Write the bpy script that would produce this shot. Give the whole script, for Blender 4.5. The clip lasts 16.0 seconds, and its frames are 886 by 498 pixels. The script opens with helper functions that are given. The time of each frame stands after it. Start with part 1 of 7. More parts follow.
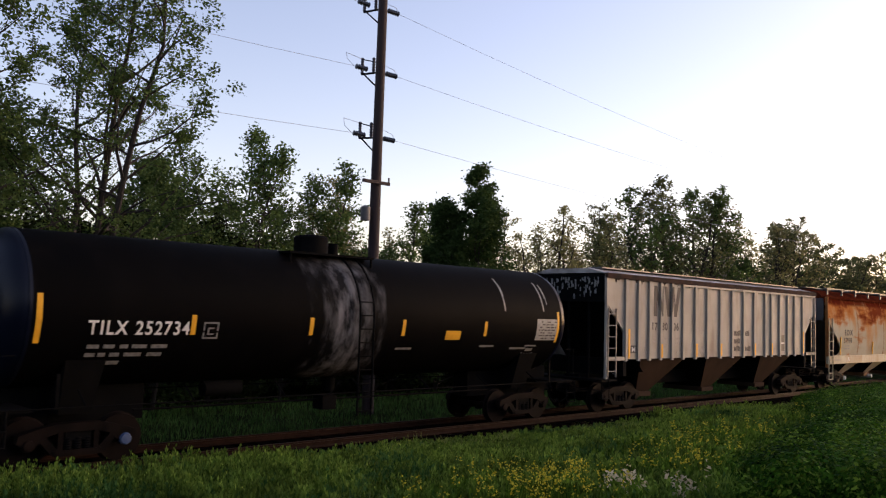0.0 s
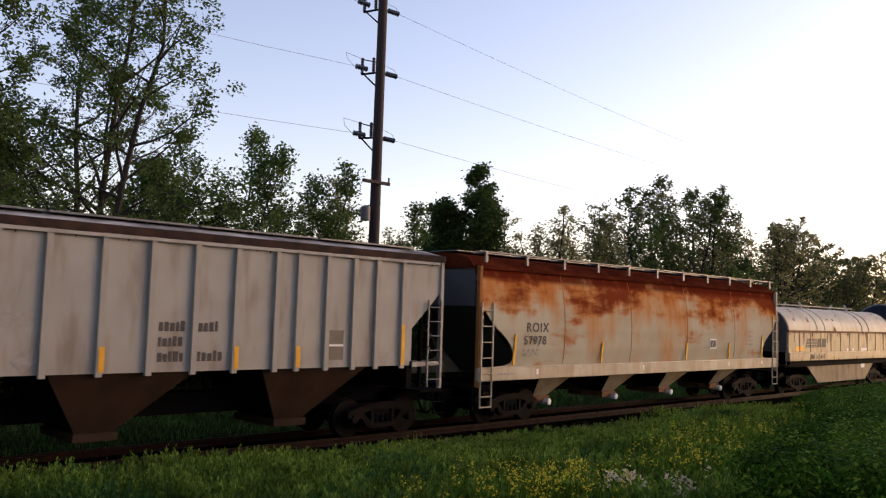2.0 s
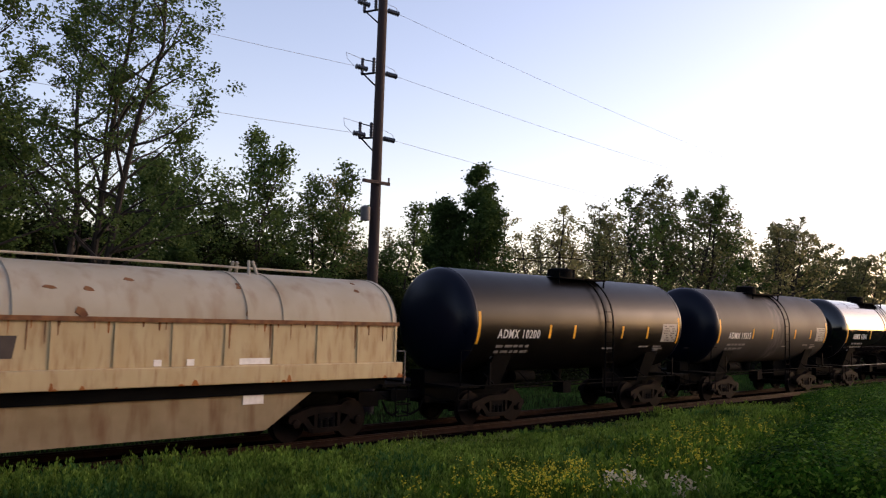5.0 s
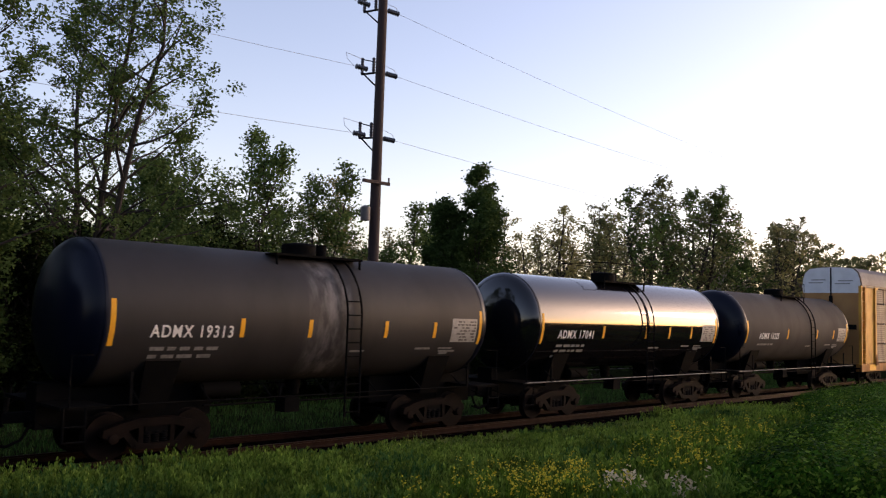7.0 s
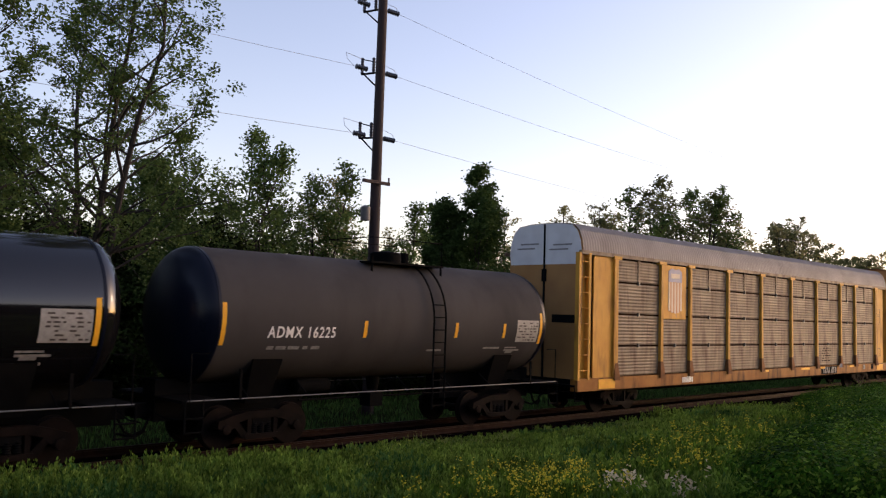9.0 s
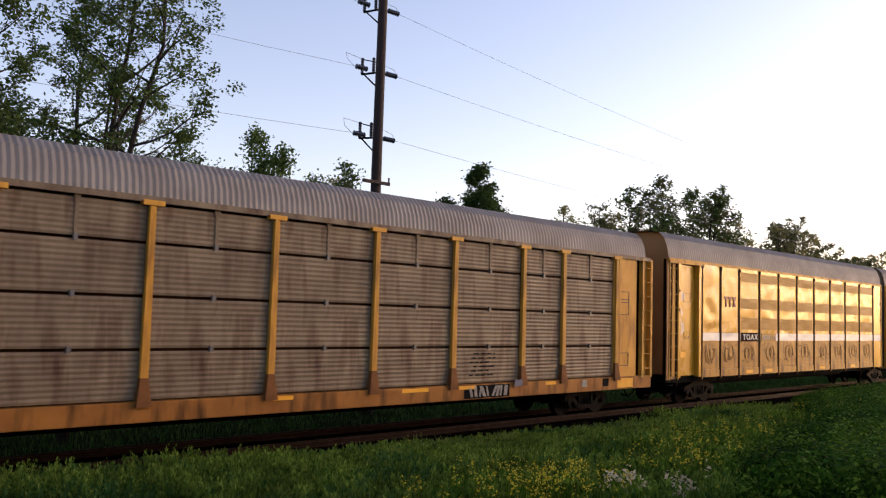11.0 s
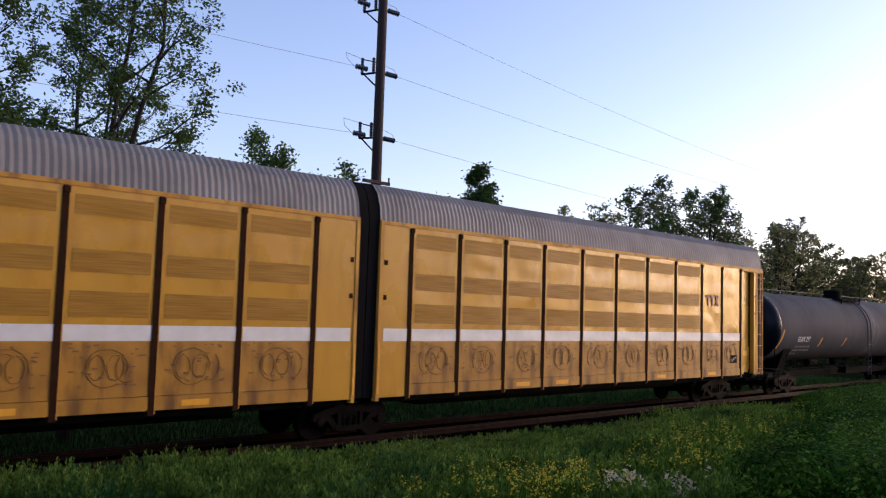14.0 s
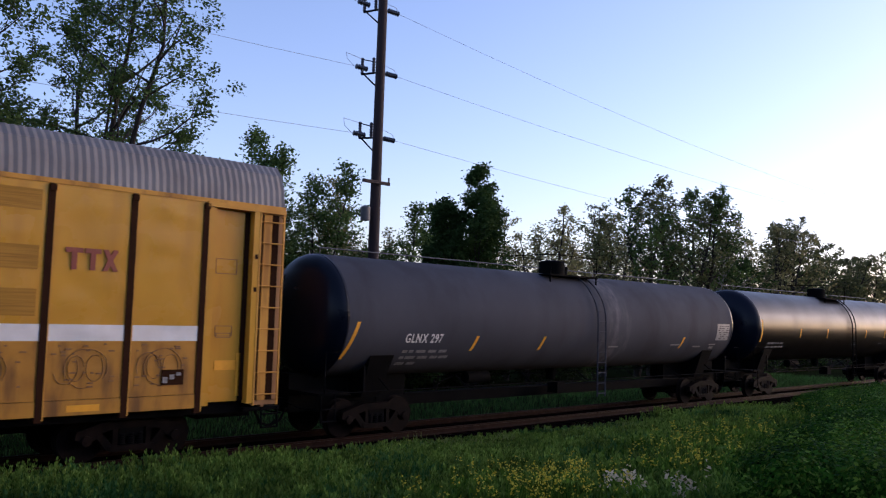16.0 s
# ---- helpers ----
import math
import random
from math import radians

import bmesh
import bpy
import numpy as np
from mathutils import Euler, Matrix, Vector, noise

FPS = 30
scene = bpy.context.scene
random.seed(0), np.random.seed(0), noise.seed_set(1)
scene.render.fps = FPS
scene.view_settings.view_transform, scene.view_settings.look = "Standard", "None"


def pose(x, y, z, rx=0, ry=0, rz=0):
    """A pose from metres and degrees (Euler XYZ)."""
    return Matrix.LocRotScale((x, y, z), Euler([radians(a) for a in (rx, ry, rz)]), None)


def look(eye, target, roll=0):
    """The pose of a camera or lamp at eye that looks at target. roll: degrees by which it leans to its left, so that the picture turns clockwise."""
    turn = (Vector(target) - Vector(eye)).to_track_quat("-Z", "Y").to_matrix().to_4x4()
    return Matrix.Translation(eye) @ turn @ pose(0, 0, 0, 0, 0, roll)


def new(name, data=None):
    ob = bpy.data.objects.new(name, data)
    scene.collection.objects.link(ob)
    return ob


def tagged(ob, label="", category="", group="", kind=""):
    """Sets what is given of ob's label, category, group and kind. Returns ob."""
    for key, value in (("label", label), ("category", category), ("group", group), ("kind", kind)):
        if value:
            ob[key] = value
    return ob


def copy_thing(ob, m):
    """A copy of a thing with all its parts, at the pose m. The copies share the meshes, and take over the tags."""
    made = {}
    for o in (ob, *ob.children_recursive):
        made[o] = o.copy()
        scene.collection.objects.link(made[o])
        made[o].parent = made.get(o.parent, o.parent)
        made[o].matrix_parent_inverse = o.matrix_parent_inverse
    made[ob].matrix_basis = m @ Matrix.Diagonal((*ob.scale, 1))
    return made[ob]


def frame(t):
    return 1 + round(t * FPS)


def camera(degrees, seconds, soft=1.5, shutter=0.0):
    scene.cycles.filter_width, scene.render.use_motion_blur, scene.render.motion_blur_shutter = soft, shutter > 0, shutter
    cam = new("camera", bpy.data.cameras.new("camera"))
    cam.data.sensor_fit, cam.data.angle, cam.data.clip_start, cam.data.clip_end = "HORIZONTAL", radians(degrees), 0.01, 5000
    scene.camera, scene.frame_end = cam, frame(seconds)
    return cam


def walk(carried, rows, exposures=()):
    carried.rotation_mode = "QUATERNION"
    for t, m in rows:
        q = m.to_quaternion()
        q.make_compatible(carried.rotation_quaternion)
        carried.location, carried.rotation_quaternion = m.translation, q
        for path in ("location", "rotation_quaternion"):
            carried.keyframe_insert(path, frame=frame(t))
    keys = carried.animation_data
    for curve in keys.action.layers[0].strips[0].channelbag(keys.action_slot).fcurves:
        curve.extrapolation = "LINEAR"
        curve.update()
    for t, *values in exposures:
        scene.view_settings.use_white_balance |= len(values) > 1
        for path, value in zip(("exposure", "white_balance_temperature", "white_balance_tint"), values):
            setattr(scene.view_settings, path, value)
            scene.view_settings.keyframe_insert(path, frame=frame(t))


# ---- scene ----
cam = camera(55.2, 16.0, 1.2, 0.08)
TRACK_Y = 17.28          # centre line of the track
SPEED, GAIN = 11.764, -0.0077


def train_x(u, t):
    """Where a mark of the train that lies u metres back along it stands at t seconds."""
    return u - SPEED * (t - 8) - GAIN * (t - 8) ** 2


EYE = (0.0, 0.0, 3.05)
YAW, PITCH = radians(44.34), radians(4.39)
AIM = (math.sin(YAW) * math.cos(PITCH), math.cos(YAW) * math.cos(PITCH), 3.05 + math.sin(PITCH))
STAND = look(EYE, AIM, 1.74)
walk(cam, [(0.0, STAND), (16.0, STAND)],
     exposures=[(0.0, 0.93, 6900, 32), (9.2, 0.93, 6900, 32), (12.5, 0.88, 6400, 31), (13.5, 0.79, 5950, 31), (14.5, 0.71, 5700, 32), (16.0, 0.64, 5450, 33)])

# ---- daylight: a low sun to the right, hidden by haze ----
SUN_AZ, SUN_EL = radians(116), radians(15)
world = bpy.data.worlds.new("evening_sky")
scene.world = world
world.use_nodes = True
wn, wl = world.node_tree.nodes, world.node_tree.links
wn.clear()
sky = wn.new("ShaderNodeTexSky")
sky.sky_type, sky.sun_disc = "NISHITA", False
sky.sun_elevation, sky.sun_rotation = SUN_EL, SUN_AZ
sky.air_density, sky.dust_density, sky.ozone_density = 1.0, 1.3, 0.5
back = wn.new("ShaderNodeBackground")
back.inputs["Strength"].default_value = 0.15
wout = wn.new("ShaderNodeOutputWorld")
wl.new(sky.outputs[0], back.inputs["Color"])
wl.new(back.outputs[0], wout.inputs["Surface"])
sun_data = bpy.data.lights.new("sun", "SUN")
sun_data.energy, sun_data.angle, sun_data.color = 0.14, radians(6), (1.0, 0.84, 0.66)
sun = new("sun", sun_data)
sun.matrix_world = look((60 * math.sin(SUN_AZ), 60 * math.cos(SUN_AZ), 60 * math.tan(SUN_EL)), (0, 0, 0))


# ---- geometry helpers ----
class Geo:
    def __init__(self):
        self.v, self.f = [], []

    def add(self, verts, faces):
        o = len(self.v)
        self.v += [tuple(p) for p in verts]
        self.f += [tuple(i + o for i in q) for q in faces]
        return self

    def box(self, x0, x1, y0, y1, z0, z1):
        vs = [(x, y, z) for x in (x0, x1) for y in (y0, y1) for z in (z0, z1)]
        return self.add(vs, [(0, 1, 3, 2), (4, 6, 7, 5), (0, 4, 5, 1), (2, 3, 7, 6), (0, 2, 6, 4), (1, 5, 7, 3)])

    def frustum(self, low, high, z0, z1):
        """Rectangles (x0, x1, y0, y1) joined from z0 up to z1."""
        vs = []
        for (x0, x1, y0, y1), z in ((low, z0), (high, z1)):
            vs += [(x0, y0, z), (x1, y0, z), (x1, y1, z), (x0, y1, z)]
        return self.add(vs, [(3, 2, 1, 0), (4, 5, 6, 7), (0, 1, 5, 4), (1, 2, 6, 5), (2, 3, 7, 6), (3, 0, 4, 7)])

    def slab(self, poly, y0, y1):
        """An outline in x, z (anticlockwise seen from -y) given depth along y."""
        n = len(poly)
        vs = [(x, y0, z) for x, z in poly] + [(x, y1, z) for x, z in poly]
        fs = [tuple(range(n)), tuple(range(2 * n - 1, n - 1, -1))]
        fs += [(i, i + n, (i + 1) % n + n, (i + 1) % n) for i in range(n)]
        return self.add(vs, fs)

    def beam(self, poly, x0, x1):
        """An outline in y, z given length along x."""
        n = len(poly)
        vs = [(x0, y, z) for y, z in poly] + [(x1, y, z) for y, z in poly]
        fs = [tuple(range(n - 1, -1, -1)), tuple(range(n, 2 * n))]
        fs += [(i, (i + 1) % n, (i + 1) % n + n, i + n) for i in range(n)]
        return self.add(vs, fs)

    def tube(self, points, r, seg=6, r2=None):
        """A round bar through the points."""
        pts = [Vector(p) for p in points]
        vs, fs, m = [], [], len(pts)
        for i, p in enumerate(pts):
            d = (pts[min(i + 1, m - 1)] - pts[max(i - 1, 0)]).normalized()
            a = d.cross(Vector((0, 0, 1)) if abs(d.z) < 0.9 else Vector((1, 0, 0))).normalized()
            b = d.cross(a)
            rr = r if r2 is None else r + (r2 - r) * i / (m - 1)
            for k in range(seg):
                w = 2 * math.pi * k / seg
                vs.append(p + (a * math.cos(w) + b * math.sin(w)) * rr)
        for i in range(m - 1):
            for k in range(seg):
                k2 = (k + 1) % seg
                fs.append((i * seg + k, i * seg + k2, (i + 1) * seg + k2, (i + 1) * seg + k))
        fs += [tuple(range(seg - 1, -1, -1)), tuple((m - 1) * seg + k for k in range(seg))]
        return self.add(vs, fs)

    def lathe(self, profile, axis, centre, seg=24, caps=True):
        """A profile of (along, radius) turned about the x, y or z axis through centre."""
        vs, fs, m = [], [], len(profile)
        for a, r in profile:
            for k in range(seg):
                w = 2 * math.pi * k / seg
                c, s = r * math.cos(w), r * math.sin(w)
                q = {"x": (a, c, s), "y": (s, a, c), "z": (c, s, a)}[axis]
                vs.append((q[0] + centre[0], q[1] + centre[1], q[2] + centre[2]))
        for i in range(m - 1):
            for k in range(seg):
                k2 = (k + 1) % seg
                fs.append((i * seg + k, i * seg + k2, (i + 1) * seg + k2, (i + 1) * seg + k))
        if caps:
            fs += [tuple(range(seg - 1, -1, -1)), tuple((m - 1) * seg + k for k in range(seg))]
        return self.add(vs, fs)

    def mesh(self, name, material, smooth=35):
        me = bpy.data.meshes.new(name)
        me.from_pydata(self.v, [], self.f)
        me.materials.append(material)
        if smooth:
            me.polygons.foreach_set("use_smooth", [True] * len(me.polygons))
            me.set_sharp_from_angle(angle=radians(smooth))
        me.update()
        return me


def part(name, geo, material, parent, label="", bevel=0.0, at=None, smooth=35):
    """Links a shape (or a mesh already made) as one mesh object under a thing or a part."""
    me = geo if isinstance(geo, bpy.types.Mesh) else geo.mesh(name, material, smooth)
    ob = new(name, me)
    ob.parent = parent
    if at:
        ob.location = at
    if bevel:
        b = ob.modifiers.new("edge", "BEVEL")
        b.width, b.segments, b.limit_method = bevel, 2, "ANGLE"
    if label:
        tagged(ob, label)
    return ob


def pieces(name, geo, material, parent, label="", bevel=0.0):
    """Each loose piece of a shape becomes a part of its own."""
    root = list(range(len(geo.v)))

    def find(i):
        while root[i] != i:
            root[i] = root[root[i]]
            i = root[i]
        return i

    for f in geo.f:
        for i in f[1:]:
            root[find(i)] = find(f[0])
    groups = {}
    for f in geo.f:
        groups.setdefault(find(f[0]), []).append(f)
    made = []
    for faces in groups.values():
        used = sorted({i for f in faces for i in f})
        at = {i: k for k, i in enumerate(used)}
        made.append(part(name, Geo().add([geo.v[i] for i in used], [tuple(at[i] for i in f) for f in faces]), material, parent, label, bevel))
    return made


def thing(name, label, category, group="", kind="", at=(0, 0, 0)):
    ob = new(name)
    ob.empty_display_size = 0.3
    ob.location = at
    return tagged(ob, label, category, group, kind)


# ---- materials ----
def surface(name, base, other, rough=0.7, metal=0.0, size=1.5, grain=40.0, amount=0.5, bump=0.15,
            stretch=(1, 1, 1), stain=None, stain_amount=0.0, coat=0.0, islands=0.0, space="Object", spec=0.5, spill=None, vary=0.12):
    """A painted, rusty or earthy surface: two colours mixed by broad noise, fine grain, and stains."""
    m = bpy.data.materials.new(name)
    m.use_nodes = True
    n, l = m.node_tree.nodes, m.node_tree.links
    p = n["Principled BSDF"]
    co = n.new("ShaderNodeTexCoord")
    mp = n.new("ShaderNodeMapping")
    mp.inputs["Scale"].default_value = stretch
    l.new(co.outputs[space], mp.inputs["Vector"])
    big, fine = n.new("ShaderNodeTexNoise"), n.new("ShaderNodeTexNoise")
    big.inputs["Scale"].default_value, big.inputs["Detail"].default_value = size, 6
    fine.inputs["Scale"].default_value, fine.inputs["Detail"].default_value = grain, 3
    l.new(mp.outputs[0], big.inputs["Vector"])
    l.new(co.outputs[space], fine.inputs["Vector"])
    ramp = n.new("ShaderNodeMapRange")
    ramp.inputs["From Min"].default_value, ramp.inputs["From Max"].default_value = 0.35, 0.7
    ramp.inputs["To Max"].default_value = amount
    l.new(big.outputs["Fac"], ramp.inputs["Value"])
    mix = n.new("ShaderNodeMix")
    mix.data_type = "RGBA"
    mix.inputs["A"].default_value, mix.inputs["B"].default_value = (*base, 1), (*other, 1)
    l.new(ramp.outputs[0], mix.inputs["Factor"])
    colour = mix.outputs["Result"]
    if stain:
        st = n.new("ShaderNodeTexNoise")
        st.inputs["Scale"].default_value, st.inputs["Detail"].default_value = size * 2.3, 8
        sm = n.new("ShaderNodeMapping")
        sm.inputs["Scale"].default_value, sm.inputs["Location"].default_value = (1, 1, 0.22), (3, 7, 1)
        l.new(co.outputs[space], sm.inputs["Vector"])
        l.new(sm.outputs[0], st.inputs["Vector"])
        sr = n.new("ShaderNodeMapRange")
        sr.inputs["From Min"].default_value, sr.inputs["From Max"].default_value = 0.5, 0.72
        sr.inputs["To Max"].default_value = stain_amount
        l.new(st.outputs["Fac"], sr.inputs["Value"])
        m2 = n.new("ShaderNodeMix")
        m2.data_type = "RGBA"
        m2.inputs["B"].default_value = (*stain, 1)
        l.new(sr.outputs[0], m2.inputs["Factor"])
        l.new(colour, m2.inputs["A"])
        colour = m2.outputs["Result"]
    if spill:
        x0, half, tint, most = spill
        sx = n.new("ShaderNodeSeparateXYZ")
        l.new(co.outputs[space], sx.inputs[0])
        wob = n.new("ShaderNodeTexNoise")
        wob.inputs["Scale"].default_value, wob.inputs["Detail"].default_value = 1.3, 7
        wm = n.new("ShaderNodeMapping")
        wm.inputs["Scale"].default_value = (2.2, 1, 0.45)
        l.new(co.outputs[space], wm.inputs["Vector"])
        l.new(wm.outputs[0], wob.inputs["Vector"])
        off = n.new("ShaderNodeMath")
        off.operation, off.inputs[1].default_value = "SUBTRACT", x0
        l.new(sx.outputs["X"], off.inputs[0])
        away = n.new("ShaderNodeMath")
        away.operation = "ABSOLUTE"
        l.new(off.outputs[0], away.inputs[0])
        push = n.new("ShaderNodeMath")
        push.operation, push.inputs[1].default_value, push.inputs[2].default_value = "MULTIPLY_ADD", -2.2 * half, 1.1 * half
        l.new(wob.outputs["Fac"], push.inputs[0])
        edge = n.new("ShaderNodeMath")
        edge.operation = "ADD"
        l.new(away.outputs[0], edge.inputs[0])
        l.new(push.outputs[0], edge.inputs[1])
        sp = n.new("ShaderNodeMapRange")
        sp.inputs["From Min"].default_value, sp.inputs["From Max"].default_value = half, half * 0.25
        sp.inputs["To Max"].default_value = most
        l.new(edge.outputs[0], sp.inputs["Value"])
        blot = n.new("ShaderNodeTexNoise")
        blot.inputs["Scale"].default_value, blot.inputs["Detail"].default_value, blot.inputs["Roughness"].default_value = 2.6, 8, 0.65
        bm2 = n.new("ShaderNodeMapping")
        bm2.inputs["Scale"].default_value, bm2.inputs["Location"].default_value = (1.3, 1.0, 0.4), (2, 5, 9)
        l.new(co.outputs[space], bm2.inputs["Vector"])
        l.new(bm2.outputs[0], blot.inputs["Vector"])
        br = n.new("ShaderNodeMapRange")
        br.inputs["From Min"].default_value, br.inputs["From Max"].default_value, br.inputs["To Min"].default_value = 0.42, 0.64, 0.06
        l.new(blot.outputs["Fac"], br.inputs["Value"])
        both = n.new("ShaderNodeMath")
        both.operation = "MULTIPLY"
        l.new(sp.outputs[0], both.inputs[0])
        l.new(br.outputs[0], both.inputs[1])
        m3 = n.new("ShaderNodeMix")
        m3.data_type = "RGBA"
        m3.inputs["B"].default_value = (*tint, 1)
        l.new(both.outputs[0], m3.inputs["Factor"])
        l.new(colour, m3.inputs["A"])
        colour = m3.outputs["Result"]
    if islands:
        geo = n.new("ShaderNodeNewGeometry")
        hv = n.new("ShaderNodeHueSaturation")
        vr = n.new("ShaderNodeMapRange")
        vr.inputs["To Min"].default_value, vr.inputs["To Max"].default_value = 1 - islands, 1 + islands
        l.new(geo.outputs["Random Per Island"], vr.inputs["Value"])
        l.new(vr.outputs[0], hv.inputs["Value"])
        l.new(colour, hv.inputs["Color"])
        colour = hv.outputs["Color"]
    l.new(colour, p.inputs["Base Color"])
    rr = n.new("ShaderNodeMapRange")
    rr.inputs["To Min"].default_value, rr.inputs["To Max"].default_value = max(rough - vary, 0.03), min(rough + vary, 1)
    l.new(big.outputs["Fac"], rr.inputs["Value"])
    l.new(rr.outputs[0], p.inputs["Roughness"])
    p.inputs["Metallic"].default_value = metal
    p.inputs["Coat Weight"].default_value, p.inputs["Coat Roughness"].default_value = coat, 0.12
    p.inputs["Specular IOR Level"].default_value = spec
    if bump:
        b = n.new("ShaderNodeBump")
        b.inputs["Strength"].default_value, b.inputs["Distance"].default_value = bump, 0.02
        l.new(fine.outputs["Fac"], b.inputs["Height"])
        l.new(b.outputs[0], p.inputs["Normal"])
    return m


def leaf_material(name, base, other, through_light=0.35, spread=0.35, mottle=0.6):
    """Leaves that let some light through, each a little different."""
    m = bpy.data.materials.new(name)
    m.use_nodes = True
    n, l = m.node_tree.nodes, m.node_tree.links
    p, out = n["Principled BSDF"], n["Material Output"]
    geo = n.new("ShaderNodeNewGeometry")
    mix = n.new("ShaderNodeMix")
    mix.data_type = "RGBA"
    mix.inputs["A"].default_value, mix.inputs["B"].default_value = (*base, 1), (*other, 1)
    l.new(geo.outputs["Random Per Island"], mix.inputs["Factor"])
    co = n.new("ShaderNodeTexCoord")
    nz = n.new("ShaderNodeTexNoise")
    nz.inputs["Scale"].default_value = mottle
    l.new(co.outputs["Object"], nz.inputs["Vector"])
    hv = n.new("ShaderNodeHueSaturation")
    vr = n.new("ShaderNodeMapRange")
    vr.inputs["From Min"].default_value, vr.inputs["From Max"].default_value = 0.3, 0.7
    vr.inputs["To Min"].default_value, vr.inputs["To Max"].default_value = 1 - spread, 1 + spread
    l.new(nz.outputs["Fac"], vr.inputs["Value"])
    l.new(vr.outputs[0], hv.inputs["Value"])
    l.new(mix.outputs["Result"], hv.inputs["Color"])
    l.new(hv.outputs[0], p.inputs["Base Color"])
    p.inputs["Roughness"].default_value = 0.6
    p.inputs["Specular IOR Level"].default_value = 0.02
    tr = n.new("ShaderNodeBsdfTranslucent")
    l.new(hv.outputs[0], tr.inputs["Color"])
    ms = n.new("ShaderNodeMixShader")
    ms.inputs[0].default_value = through_light
    l.new(p.outputs[0], ms.inputs[1])
    l.new(tr.outputs[0], ms.inputs[2])
    l.new(ms.outputs[0], out.inputs["Surface"])
    return m


BLACK_TANK = surface("black_tank_paint", (0.00175, 0.00175, 0.0021), (0.0042, 0.00385, 0.00385), 0.36, size=0.8, amount=0.6, bump=0.03, stain=(0.00875, 0.0077, 0.007), stain_amount=0.3, spec=0.12)
# Spill tint is raised for the sky its glossy streaks mirror.
SPILT_TANK = surface("black_tank_paint_with_spill_sheen", (0.0012, 0.0012, 0.0015), (0.0026, 0.0023, 0.0023), 0.62, size=0.8, amount=0.6, bump=0.03, stain=(0.006, 0.005, 0.005), stain_amount=0.3, spec=0.02, spill=(-0.45, 1.0, (0.135, 0.136, 0.145), 0.95))
GLOSS_TANK = surface("glossy_black_tank_paint", (0.004, 0.004, 0.005), (0.007, 0.007, 0.008), 0.09, vary=0.04, size=0.8, amount=0.5, bump=0.0, coat=0.3, spec=0.5)
GREY_TANK = surface("dusty_tank_paint", (0.046, 0.043, 0.043), (0.03, 0.028, 0.0285), 0.78, size=0.5, amount=0.7, bump=0.04, stain=(0.016, 0.015, 0.0155), stain_amount=0.5, spec=0.12)
DUSTY_TANK = surface("dusty_tank_paint_with_spill", (0.02, 0.0194, 0.021), (0.011, 0.0106, 0.0116), 0.6, size=0.5, amount=0.7, bump=0.04, stain=(0.0065, 0.0065, 0.0075), stain_amount=0.6, spill=(0.1, 0.6, (0.12, 0.114, 0.115), 0.95), spec=0.25)
SLATE_TANK = surface("slate_tank_paint", (0.05, 0.053, 0.066), (0.034, 0.036, 0.045), 0.8, size=0.5, amount=0.7, bump=0.04, stain=(0.013, 0.013, 0.017), stain_amount=0.4, spill=(1.6, 0.8, (0.115, 0.112, 0.12), 0.9), spec=0.12)
# Head black pushed to navy for the shade and the blue sky it mirrors.
HEAD_SHADE = surface("shade_navy_tank_head", (0.002, 0.0035, 0.010), (0.005, 0.007, 0.015), 0.3, size=0.9, amount=0.6, bump=0.02, spec=0.16)
# Black steel, deepened to stand for shade under cars and on hopper ends.
UNDER = surface("shade_deepened_black_steel", (0.0022, 0.0024, 0.0028), (0.006, 0.0058, 0.0056), 0.8, size=2.5, amount=0.7, spec=0.03)
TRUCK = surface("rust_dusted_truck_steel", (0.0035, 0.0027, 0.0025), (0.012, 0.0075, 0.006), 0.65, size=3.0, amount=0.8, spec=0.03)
GALV = surface("galvanised_steel", (0.12, 0.12, 0.12), (0.065, 0.058, 0.055), 0.5, 0.4, size=4, amount=0.6)
YELLOW = surface("yellow_reflector", (0.74, 0.36, 0.02), (0.58, 0.26, 0.02), 0.5, size=6, amount=0.6, bump=0, spec=0.2)
STENCIL = surface("white_stencil", (0.72, 0.71, 0.68), (0.5, 0.49, 0.47), 0.6, size=9, amount=0.6, bump=0)
DIM_STENCIL = surface("faded_stencil", (0.22, 0.215, 0.21), (0.09, 0.09, 0.09), 0.6, size=14, amount=0.9, bump=0)
PANEL_PRINT = surface("pale_panel_print", (0.27, 0.265, 0.25), (0.17, 0.165, 0.16), 0.6, size=12, amount=0.8, bump=0)
DARK_INK = surface("dark_lettering", (0.028, 0.021, 0.018), (0.06, 0.048, 0.04), 0.7, size=5, amount=0.6, bump=0)
FAINT_INK = surface("faint_lettering", (0.22, 0.2, 0.18), (0.32, 0.29, 0.26), 0.7, size=7, amount=0.8, bump=0)
HOPPER_GREY = surface("weathered_pale_grey_paint", (0.305, 0.285, 0.25), (0.24, 0.218, 0.19), 0.6, size=1.1, amount=0.8, bump=0.05, stain=(0.1472, 0.09568, 0.06624), stain_amount=0.65, spec=0.25)
HOPPER_DIRT = surface("rust_brown_hopper_bottom", (0.03, 0.018, 0.0125), (0.05, 0.03, 0.02), 0.8, size=1.4, amount=0.8, bump=0.1, spec=0.03)
ROOF_GREY = surface("chalky_roof_paint", (0.42, 0.40, 0.38), (0.05, 0.035, 0.03), 0.7, size=1.1, amount=1.0, spec=0.2)
RUST_EDGE = surface("rusty_roof_edge", (0.025, 0.018, 0.016), (0.07, 0.035, 0.025), 0.8, size=3, amount=0.8, spec=0.03)
